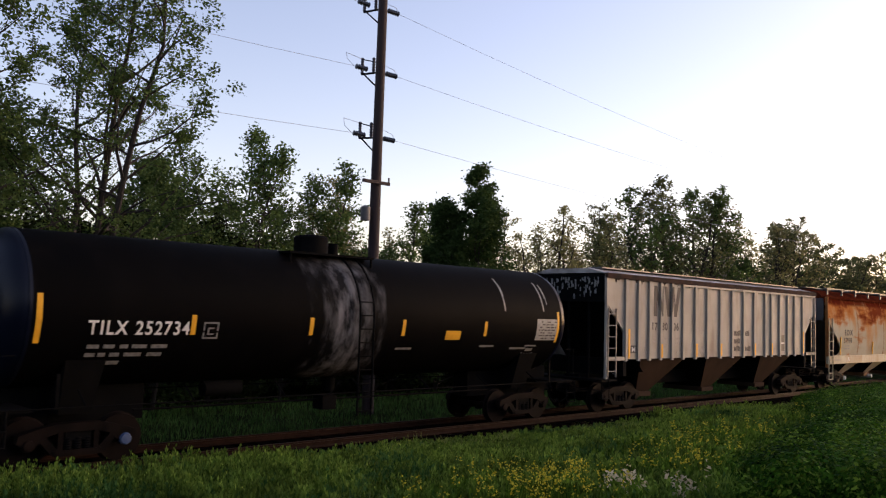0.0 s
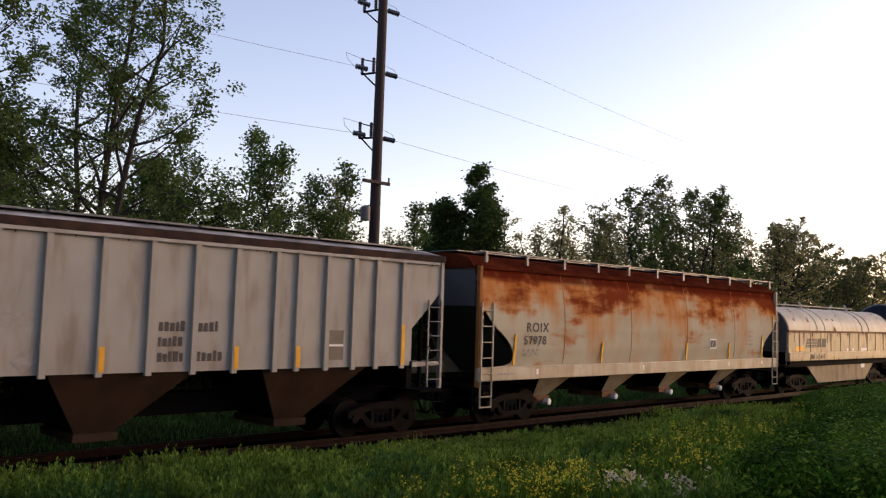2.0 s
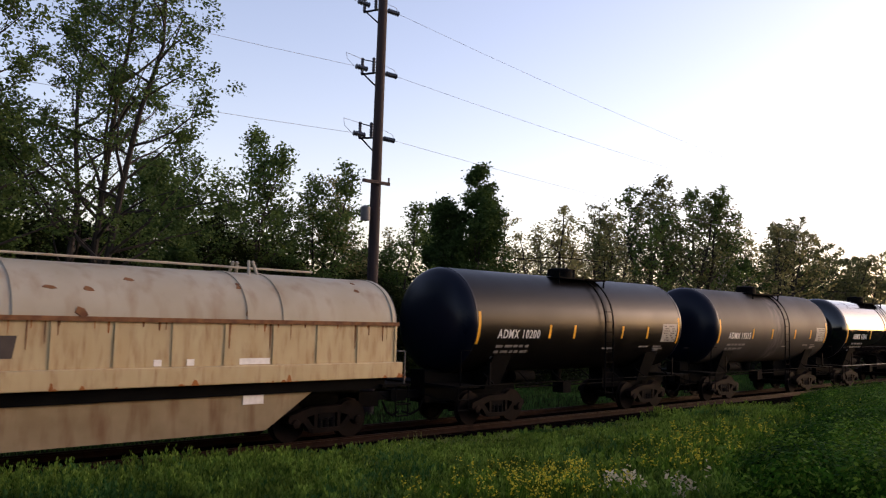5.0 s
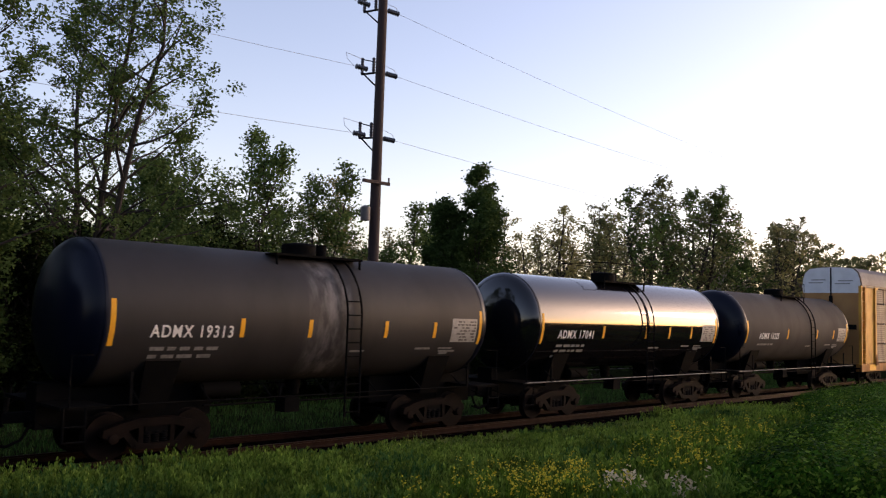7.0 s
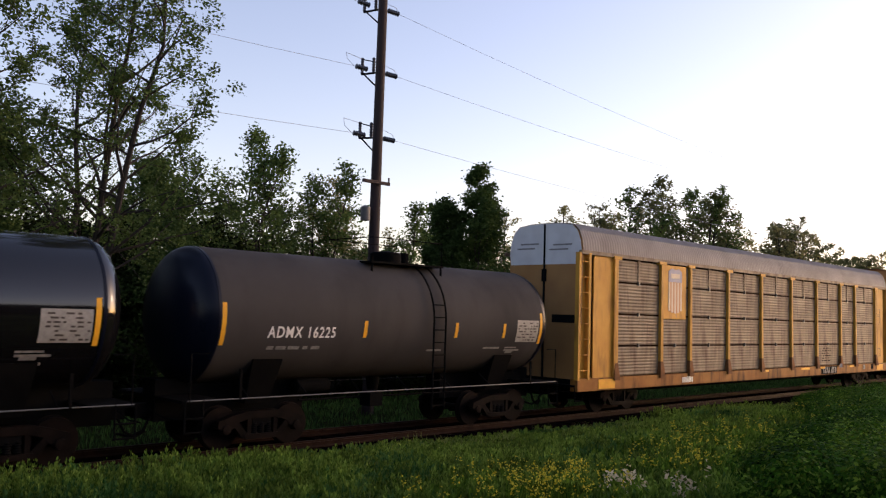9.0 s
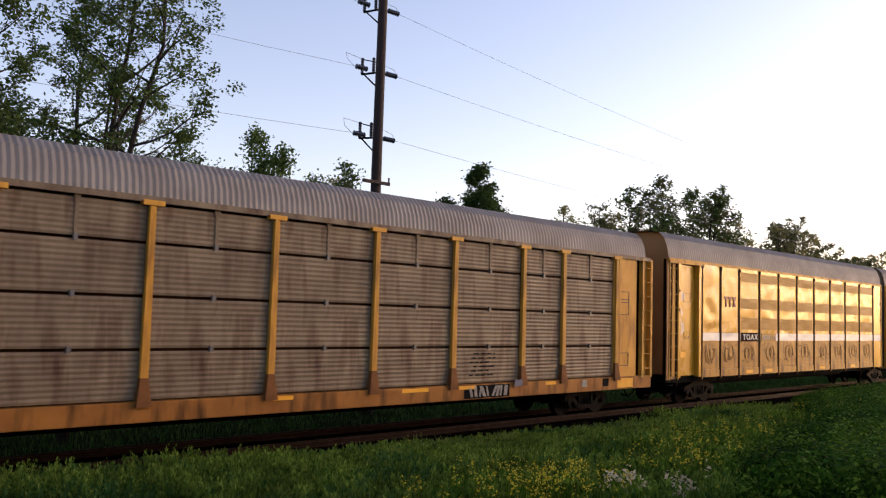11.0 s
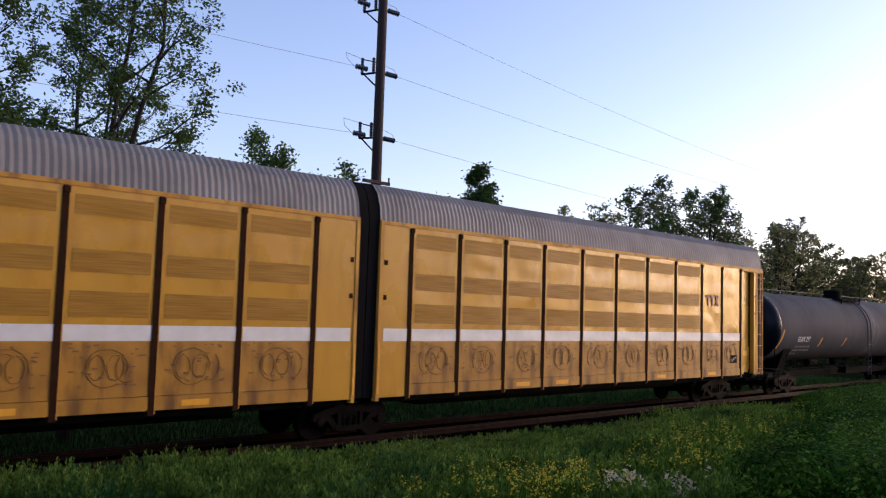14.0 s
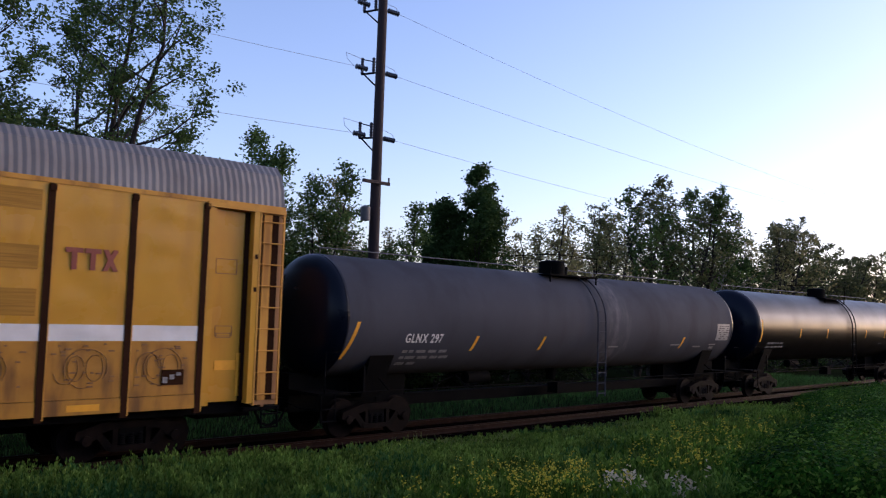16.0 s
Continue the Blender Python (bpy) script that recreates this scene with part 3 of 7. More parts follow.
def add_ladder(car, x0, x1, y, z0, z1, n, material, depth=0.12, r=0.016, rail=0.02):
    g = Geo()
    for x in (x0, x1):
        g.box(x - rail, x + rail, y - 0.02, y + 0.02, z0, z1)
    for i in range(n):
        z = z0 + (z1 - z0) * (i + 0.5) / n
        g.tube([(x0, y - 0.01, z), (x1, y - 0.01, z)], r)
    for z in (z0 + 0.1, z1 - 0.1):
        for x in (x0, x1):
            g.tube([(x, y, z), (x, y + depth, z)], 0.015)
    part("ladder", g, material, car)


def end_gear(car, x, s, deck_z=1.12):
    """Draft sill end, deck grating, uncoupling lever and grab irons at one end of a car."""
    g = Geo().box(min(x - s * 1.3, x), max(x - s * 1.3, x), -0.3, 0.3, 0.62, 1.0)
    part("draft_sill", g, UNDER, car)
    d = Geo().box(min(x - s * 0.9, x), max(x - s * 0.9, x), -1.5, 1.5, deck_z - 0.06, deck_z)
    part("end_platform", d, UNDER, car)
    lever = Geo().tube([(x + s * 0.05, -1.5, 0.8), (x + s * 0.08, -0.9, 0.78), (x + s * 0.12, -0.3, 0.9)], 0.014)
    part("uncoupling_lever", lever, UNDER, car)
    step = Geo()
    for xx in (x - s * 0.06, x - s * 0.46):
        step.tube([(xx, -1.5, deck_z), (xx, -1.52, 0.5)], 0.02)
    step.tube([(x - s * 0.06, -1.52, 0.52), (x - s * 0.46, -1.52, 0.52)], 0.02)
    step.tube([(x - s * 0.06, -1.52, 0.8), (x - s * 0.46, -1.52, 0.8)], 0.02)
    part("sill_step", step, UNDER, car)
    add_coupler(car, x, s)


def freight_car(name, label, category, u, group="cars of the freight train"):
    car = thing(name, label, category, group, at=(train_x(u, 0), TRACK_Y, 0))
    cars.append((car, u))
    return car


def tank_car(label, u0, u1, r, zc, paint, marks, truck_in, stripes, dome, head=0.62, mark_size=0.25, mark_x=0.9, panel=True, rails=True, squeeze=0.8, gloss=False, mark_z=-0.45, bonnet=0.3, top_line=False, through_sill=False, slant=0.0, mark_drop=0.0):
    """A tank car whose cylinder runs from u0 to u1."""
    u, h = (u0 + u1) / 2, (u1 - u0) / 2
    car = freight_car("tank_car", label, "tank car", u)
    shell = Geo()
    shell.lathe([(-h, r), (h, r)], "x", (0, 0, zc), 72, caps=False)
    part("tank_shell", shell, paint, car)
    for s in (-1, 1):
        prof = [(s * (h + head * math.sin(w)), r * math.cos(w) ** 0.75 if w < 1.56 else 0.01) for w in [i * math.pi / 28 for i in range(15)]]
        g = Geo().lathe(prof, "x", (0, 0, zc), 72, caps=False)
        # Heads differ from the shell by shade put into their colour.
        part("tank_head", g, HEAD_SHADE if paint is not GLOSS_TANK else GLOSS_TANK, car)
        part("weld_ring", Geo().lathe([(s * h - 0.03, r + 0.008), (s * h + 0.03, r + 0.008)], "x", (0, 0, zc), 60), HEAD_SHADE, car)
    e = h + 0.75
    # sills and bolster saddles
    sill = Geo()
    for s in (-1, 1):
        x = s * truck_in
        sill.frustum((x - 0.3, x + 0.3, -0.8, 0.8), (x - 0.38, x + 0.38, -1.2, 1.2), 0.95, zc - r * 0.62)
        sill.box(min(x - s * 1.6, s * e), max(x - s * 1.6, s * e), -0.28, 0.28, 0.72, zc - r + 0.12)
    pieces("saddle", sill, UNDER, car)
    for s in (-1, 1):
        add_truck(car, s * truck_in)
        end_gear(car, s * e, s, 1.16)
    rail_z = 1.15
    side, struts = Geo(), Geo()
    for y in (-1.5, 1.5):
        side.tube([(-e + 0.1, y, rail_z), (e - 0.1, y, rail_z)], 0.015)
        for k in range(7):
            x = -h + 2 * h * (k + 0.5) / 7
            struts.tube([(x, y, rail_z), (x, y * 0.72, rail_z + 0.28)], 0.02)
    part("side_handrail", side, GALV if gloss else UNDER, car)
    pieces("rail_strut", struts, UNDER, car)
    posts = Geo()
    for s in (-1, 1):
        posts.box(s * (h - 0.55) - 0.03, s * (h - 0.55) + 0.03, -1.52, -1.48, rail_z - 0.02, rail_z + 0.62)
        posts.tube([(s * (e - 0.15), -1.5, 1.1), (s * (e - 0.15), -1.5, 2.1), (s * (h + 0.2), -1.5, 2.1)], 0.018)
    pieces("grab_post", posts, UNDER, car)
    # manway, fittings, platform
    dm = Geo().lathe([(zc + r - 0.12, 0.42), (zc + r + bonnet - 0.08, 0.42), (zc + r + bonnet - 0.04, 0.38), (zc + r + bonnet, 0.1)], "z", (dome, 0, 0), 24)
    dm.lathe([(zc + r - 0.1, 0.13), (zc + r + 0.3, 0.13)], "z", (dome + 0.75, 0.1, 0), 12)
    part("manway", dm, UNDER, car)
    plat = Geo().box(dome - 1.25, dome + 1.25, -0.95, -0.45, zc + r - 0.1, zc + r - 0.05).box(dome - 1.25, dome + 1.25, 0.45, 0.95, zc + r - 0.1, zc + r - 0.05)
    for x in (-1.2, 1.2):
        for y in (-0.9, 0.9):
            plat.tube([(dome + x, y, zc + r * 0.78), (dome + x, y, zc + r - 0.08)], 0.03)
    part("platform", plat, UNDER, car)
    if rails:
        hr = Geo()
        zt = zc + r + 0.55
        for y in (-0.92, 0.92):
            hr.tube([(dome - 1.2, y, zc + r - 0.08), (dome - 1.2, y, zt), (dome + 1.2, y, zt), (dome + 1.2, y, zc + r - 0.08)], 0.013)
        hr.tube([(dome - 1.2, -0.92, zt), (dome - 1.2, 0.92, zt)], 0.013)
        part("platform_railing", hr, TRUCK, car)
    if top_line:
        rope = Geo().tube([(-h + 0.6, 0.55, zc + r + 0.22), (h - 0.4, 0.55, zc + r + 0.22)], 0.016, 5)
        for k in range(7):
            x = -h + 0.6 + (2 * h - 1.0) * k / 6
            rope.tube([(x, 0.55, zc + r - 0.12), (x, 0.55, zc + r + 0.22)], 0.014, 5)
        part("top_handrail", rope, GALV, car)
    if through_sill:
        part("centre_sill", Geo().box(-truck_in + 0.6, truck_in - 0.6, -0.3, 0.3, 0.62, 0.88), UNDER, car)
    # ladder that follows the shell
    lad = Geo()
    lx = dome + 0.35
    for x in (lx, lx + 0.42):
        arc = [(x, -(r + 0.1) * math.cos(w), zc + (r + 0.1) * math.sin(w)) for w in [radians(a) for a in range(0, 66, 8)]]
        lad.tube([(x, -r - 0.1, 0.62)] + arc, 0.026)
    for i in range(9):
        z = 0.72 + 0.32 * i
        y = -r - 0.1 if z < zc else -math.sqrt(max((r + 0.1) ** 2 - (z - zc) ** 2, 0.04))
        lad.tube([(lx, y, z), (lx + 0.42, y, z)], 0.017)
    part("ladder", lad, paint if through_sill else UNDER, car)
    belly = Geo().lathe([(-0.5, 0.01), (-0.45, 0.17), (0.45, 0.17), (0.5, 0.01)], "x", (-h * 0.42, -0.5, zc - r - 0.12), 16)
    belly.lathe([(zc - r - 0.35, 0.14), (zc - r + 0.05, 0.2)], "z", (0.1, 0, 0), 16)
    belly.box(-0.75, -0.35, -0.95, -0.55, 0.72, 1.05)
    belly.tube([(-truck_in + 1.2, -0.7, 0.95), (truck_in - 1.2, -0.7, 0.93)], 0.025)
    part("brake_gear", belly, UNDER, car)
    # reflectors and stencils
    for x in stripes:
        tall = abs(abs(x) - h) < 0.35
        strip_geo = wrapped(x - 0.05, x + 0.05, zc - (0.62 if tall else 0.45), zc + (0.28 if tall else -0.05), r, zc)
        if mark_drop:
            strip_geo = wrapped(x - 0.05, x + 0.05, zc - (0.62 if tall else 0.45) - mark_drop, zc + (0.28 if tall else -0.05) - mark_drop, r, zc)
        strip_geo.v = [(px + slant * (pz - zc + 0.4), py, pz) for px, py, pz in strip_geo.v]
        part("reflector", strip_geo, YELLOW, car)
    x = -h + mark_x
    if marks:
        lettering(marks, mark_size, x, 0, zc + mark_z, STENCIL, car, (r, zc), squeeze, "car_number", "white stencilled reporting mark")
    sm = Geo()
    rng = random.Random(int(u))
    for k, w in enumerate((1.5, 1.5, 0.7)):
        zz = zc + mark_z - 0.27 - 0.16 * k
        if rng.random() < 0.9:
            xx = x + 0.05
            while xx < x + w:
                ww = rng.uniform(0.12, 0.35)
                piece = wrapped(xx, xx + ww, zz, zz + 0.075, r, zc, steps=1)
                sm.add(piece.v, piece.f)
                xx += ww + rng.uniform(0.05, 0.12)
    for xx, zz in ((h * 0.15, -0.8), (h * 0.55, -0.75), (h * 0.72, -0.82)):
        piece = wrapped(xx, xx + rng.uniform(0.4, 0.7), zc + zz, zc + zz + 0.05, r, zc, steps=1)
        sm.add(piece.v, piece.f)
    tagged(part("stencil_text", sm, DIM_STENCIL, car), kind="stuff")
    if panel:
        rows = Geo()
        for k in range(7):
            zz, xx = zc - 0.52 + 0.08 * k, h - 1.12 + rng.uniform(0, 0.3)
            while xx < h - 0.28:
                ww = rng.uniform(0.05, 0.16)
                piece = wrapped(xx, min(xx + ww, h - 0.26), zz, zz + 0.035, r, zc, 0.009, steps=1)
                rows.add(piece.v, piece.f)
                xx += ww + rng.choice((0.04, 0.06, 0.2))
        part("data_panel", wrapped(h - 1.16, h - 0.22, zc - 0.56, zc + 0.06, r, zc, 0.004), PANEL_PRINT, car, "pale printed data panel")
        tagged(part("panel_print", rows, DARK_INK, car), kind="stuff")
        box = Geo()
        for a, b, c, d in ((0, 0.5, 0, 0.04), (0, 0.5, 0.24, 0.28), (0, 0.04, 0, 0.28), (0.46, 0.5, 0, 0.28), (0.1, 0.4, 0.1, 0.18)):
            piece = wrapped(h - 1.5 + a, h - 1.5 + b, zc - 0.98 + c, zc - 0.98 + d, r, zc, steps=1)
            box.add(piece.v, piece.f)
        part("stencil_box", box, DIM_STENCIL, car)
    return car


def strip(poly, x0, x1):
    """The part of an outline in x, z that lies between x0 and x1."""
    for lim, keep in ((x0, 1), (x1, -1)):
        out = []
        for (ax, az), (bx, bz) in zip(poly, poly[1:] + poly[:1]):
            ina, inb = (ax - lim) * keep >= 0, (bx - lim) * keep >= 0
            if ina:
                out.append((ax, az))
            if ina != inb:
                f = (lim - ax) / (bx - ax)
                out.append((lim, az + f * (bz - az)))
        poly = out
    return poly


def ribbed_hopper(u0, u1):
    """A pale grey three-bay covered hopper with outside ribs."""
    u, h = (u0 + u1) / 2, (u1 - u0) / 2
    car = freight_car("covered_hopper", "weathered pale grey ribbed covered hopper with brown hopper bottoms", "hopper car", u)
    zb, zt, w = 1.75, 4.5, 1.5
    side = [(-h, 3.68), (-h + 1.05, 2.66), (-h + 1.05, zb), (h - 1.05, zb), (h - 1.05, 2.66), (h, 3.68), (h, zt), (-h, zt)]
    part("side_sheet", Geo().slab(side, -w, -w + 0.03), HOPPER_GREY, car)
    part("side_sheet", Geo().slab(side, w - 0.03, w), HOPPER_GREY, car)
    ends = Geo()
    for s in (-1, 1):
        a = [(s * (h - 0.02), 3.6), (s * (h - 0.02), zt), (s * (h - 0.08), zt), (s * (h - 0.08), 3.6)]
        ends.slab(a if s < 0 else a, -w + 0.03, w - 0.03)
        ends.add([(s * (h - 0.05), -w + 0.03, 3.62), (s * (h - 0.05), w - 0.03, 3.62), (s * (h - 2.3), w - 0.03, 1.3), (s * (h - 2.3), -w + 0.03, 1.3)], [(0, 1, 2, 3), (3, 2, 1, 0)])
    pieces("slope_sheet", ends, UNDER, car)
    ribs = [-70.7, -69.95, -69.27, -68.56, -67.81, -67.05, -66.18, -65.32, -64.31, -63.35, -62.41, -61.48, -60.49, -59.92, -59.12, -58.34, -57.64, -56.8]
    rib = Geo().frustum((-0.06, 0.06, -0.075, 0.0), (-0.06, 0.06, -0.075, 0.0), zb - 0.06, zt - 0.12).mesh("rib", HOPPER_GREY)
    for k in ribs:
        part("rib", rib, HOPPER_GREY, car, at=(k - u, -w, 0))
        part("rib", rib, HOPPER_GREY, car, at=(k - u, w + 0.075, 0))
    plate = Geo().box(-h, h, -w - 0.09, -w + 0.05, zt - 0.12, zt + 0.04).box(-h, h, w - 0.05, w + 0.09, zt - 0.12, zt + 0.04)
    pieces("top_plate", plate, RUST_EDGE, car)
    thin = Geo().box(-h + 4.7, h - 0.2, -w - 0.085, -w, zt - 0.2, zt - 0.13)
    part("top_chord", thin, HOPPER_GREY, car)
    roof = Geo().beam([(-w, zt + 0.04), (w, zt + 0.04), (0.8, zt + 0.2), (-0.8, zt + 0.2)], -h, h)
    part("roof", roof, ROOF_GREY, car)
    board = Geo()
    for k in range(5):
        x0 = -h + 0.5 + k * (2 * h - 1.0) / 5
        board.box(x0, x0 + 3.0, -1.0, -0.55, zt + 0.22, zt + 0.26)
    pieces("running_board", board, GALV, car)
    hatches = Geo()
    for k in range(8):
        x = -h + 1.6 + k * (2 * h - 3.2) / 7
        hatches.lathe([(zt + 0.15, 0.35), (zt + 0.28, 0.35), (zt + 0.32, 0.25)], "z", (x, 0, 0), 16)
    pieces("roof_hatch", hatches, ROOF_GREY, car)
    for x in (-4.62, -0.13, 4.33):
        # Shade is put into the hopper's black ends; the side plates keep their colour.
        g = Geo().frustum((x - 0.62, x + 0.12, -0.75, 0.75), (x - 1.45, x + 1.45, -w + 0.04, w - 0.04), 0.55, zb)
        part("hopper", g, UNDER, car, "discharge hopper with shade-black ends")
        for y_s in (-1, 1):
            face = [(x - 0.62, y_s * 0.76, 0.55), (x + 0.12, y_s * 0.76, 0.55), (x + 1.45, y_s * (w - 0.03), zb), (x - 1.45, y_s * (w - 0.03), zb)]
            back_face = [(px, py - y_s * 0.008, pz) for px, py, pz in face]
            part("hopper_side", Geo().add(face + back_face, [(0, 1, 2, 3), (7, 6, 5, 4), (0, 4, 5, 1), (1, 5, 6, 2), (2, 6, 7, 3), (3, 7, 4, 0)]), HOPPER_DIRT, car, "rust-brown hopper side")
        part("outlet_gate", Geo().box(x - 0.68, x + 0.18, -0.85, 0.85, 0.4, 0.56), HOPPER_DIRT, car)
    under = Geo().box(-h + 0.3, h - 0.3, -0.3, 0.3, 0.75, 1.2).box(-h, -h + 1.1, -w - 0.04, -w + 0.1, zb - 0.02, zb + 0.1).box(h - 1.1, h, -w - 0.04, -w + 0.1, zb - 0.02, zb + 0.1)
    for s in (-1, 1):
        under.box(s * (h - 1.12) - 0.09, s * (h - 1.12) + 0.09, -w - 0.02, w, 1.2, zb)
    pieces("centre_sill", under, UNDER, car)
    posts = Geo()
    for s in (-1, 1):
        posts.box(s * (h - 0.06) - 0.05, s * (h - 0.06) + 0.05, -w - 0.05, -w + 0.03, 1.15, zt)
        posts.box(s * (h - 0.06) - 0.05, s * (h - 0.06) + 0.05, w - 0.03, w + 0.05, 1.15, zt)
        for y in (-0.8, 0.0, 0.8):
            part("end_post", Geo().box(s * (h - 0.1) - 0.04, s * (h - 0.1) + 0.04, y - 0.04, y + 0.04, 1.1, 3.7), UNDER, car)
        marks = Geo()
        smear = random.Random(21)
        for k in range(70):
            y0, z0 = smear.uniform(-1.3, 1.2), 4.42 - smear.random() ** 1.6 * 0.6
            marks.box(s * (h - 0.005) - 0.006, s * (h - 0.005) + 0.006, y0, y0 + smear.uniform(0.01, 0.06), z0 - smear.uniform(0.03, 0.22), z0)
        tagged(part("spray_paint", marks, DIM_STENCIL, car), kind="stuff")
    pieces("corner_post", posts, HOPPER_GREY, car)
    for s in (-1, 1):
        a = s * (h - 0.1)
        add_ladder(car, min(a, a - s * 0.44), max(a, a - s * 0.44), -w - 0.06, 1.2, 3.4, 6, GALV)
        part("end_sill", Geo().box(min(s * h, s * (h - 1.05)), max(s * h, s * (h - 1.05)), -w - 0.06, -w + 0.02, 1.72, 1.84), HOPPER_GREY, car)
        add_truck(car, s * (h - 1.55))
        end_gear(car, s * (h + 0.2), s)
    for k, zz in ((-70.56, 2.75), (-68.52, 2.25), (-66.14, 2.25), (-64.28, 2.25), (-61.45, 2.25), (-59.9, 2.25), (-56.8, 2.75)):
        part("reflector", Geo().box(k - u - 0.05, k - u + 0.05, -w - 0.084, -w - 0.07, 1.78, zz), YELLOW, car)
    # the big monogram: slanted dark bars, one per stroke
    mono = Geo()
    x0, z0, z1 = -68.95 - u, 3.2, 4.25
    for a, b in ((0.0, 0.0), (0.0, 0.42), (0.42, 0.42), (0.66, 0.88), (0.88, 1.1), (1.1, 1.32), (1.32, 1.58)):
        up = (a, b) in ((0.88, 1.1), (1.32, 1.58))
        lo, hi = (a, b) if up else (b, a)
        stroke = [(x0 + lo, z0), (x0 + lo + 0.18, z0), (x0 + hi + 0.18, z1), (x0 + hi, z1)]
        mono.slab(stroke, -w - 0.012, -w - 0.004)
        for k in ribs:
            over = strip(stroke, k - u - 0.06, k - u + 0.06)
            if len(over) > 2:
                mono.slab(over, -w - 0.082, -w - 0.074)
    pieces("monogram", mono, DARK_INK, car, "faded dark slanted bars")
    for text, uu in (("17", -69.1), ("80", -68.43), ("06", -67.68)):
        lettering(text, 0.27, uu - u, -w - 0.006, 2.72, DARK_INK, car, None, 0.9, "car_number")
    small = Geo()
    for k, (uu, zz, ww, hh) in enumerate(((-69.0, 2.42, 0.36, 0.06), (-69.0, 2.3, 0.36, 0.06), (-68.25, 2.4, 0.4, 0.07), (-67.5, 2.4, 0.4, 0.07), (-67.5, 2.25, 0.4, 0.07), (-66.05, 2.8, 0.5, 0.05), (-66.05, 2.7, 0.6, 0.05), (-66.05, 2.6, 0.4, 0.05))):
        bars(small, uu - u, zz, ww, hh, -w - 0.004)
    tagged(part("stencil_text", small, FAINT_INK, car), kind="stuff")
    name = Geo()
    for uu, zz, ww in ((-63.15, 2.55, 0.55), (-62.3, 2.55, 0.5), (-63.15, 2.25, 0.55), (-63.15, 1.95, 0.6), (-62.3, 1.95, 0.6)):
        bars(name, uu - u, zz, ww, 0.22, -w - 0.004)
    tagged(part("owner_lettering", name, DARK_INK, car), kind="stuff")
    sq = Geo().box(-70.35 - u, -70.05 - u, -w - 0.01, -w, 1.95, 2.2)
    part("stencil_box", sq, DARK_INK, car)
    sq2 = Geo().box(-70.3 - u, -70.1 - u, -w - 0.016, -w - 0.01, 2.03, 2.1).box(-70.3 - u, -70.26 - u, -w - 0.016, -w - 0.01, 1.98, 2.16).box(-70.14 - u, -70.1 - u, -w - 0.016, -w - 0.01, 1.98, 2.16)
    part("stencil_mark", sq2, STENCIL, car)
    pan = Geo().box(-59.0 - u, -58.6 - u, -w - 0.01, -w, 2.235, 2.275)
    pieces("lube_plate", pan, STENCIL, car)
    dark = Geo().box(-59.0 - u, -58.6 - u, -w - 0.01, -w, 2.29, 2.6).box(-59.0 - u, -58.6 - u, -w - 0.01, -w, 1.92, 2.22)
    pieces("stencil_square", dark, FADED_BROWN, car)
    kite = -65.62 - u
    part("placard", Geo().slab([(kite, 1.8), (kite + 0.22, 2.0), (kite, 2.2), (kite - 0.22, 2.0)], -w - 0.01, -w - 0.002), FAINT_INK, car, "faded diamond placard")
    blots = random.Random(9)
    for k in range(26):
        bx0 = blots.choice((-70.2, -69.6, -68.9, -67.5, -66.6, -61.0, -60.2, -57.3)) - u + blots.uniform(-0.2, 0.2)
        bz0, ba = blots.uniform(1.85, 2.45), blots.uniform(0.02, 0.09)
        part("paint_chip", Geo().slab([(bx0, bz0), (bx0 + ba, bz0 + ba * 0.3), (bx0 + ba * 1.2, bz0 + ba), (bx0 + ba * 0.2, bz0 + ba * 1.3)], -w - 0.006, -w - 0.001), FAINT_INK, car)
    lip = random.Random(14)
    for k in range(34):
        bx0, ba = lip.uniform(-h + 0.2, h - 0.3), lip.uniform(0.04, 0.22)
        part("rust_run", Geo().slab([(bx0, zt - 0.13), (bx0 + ba * 0.4, zt - 0.15 - lip.uniform(0.02, 0.14)), (bx0 + ba, zt - 0.13)], -w - 0.006, -w - 0.001), RUST_EDGE, car)
    return car


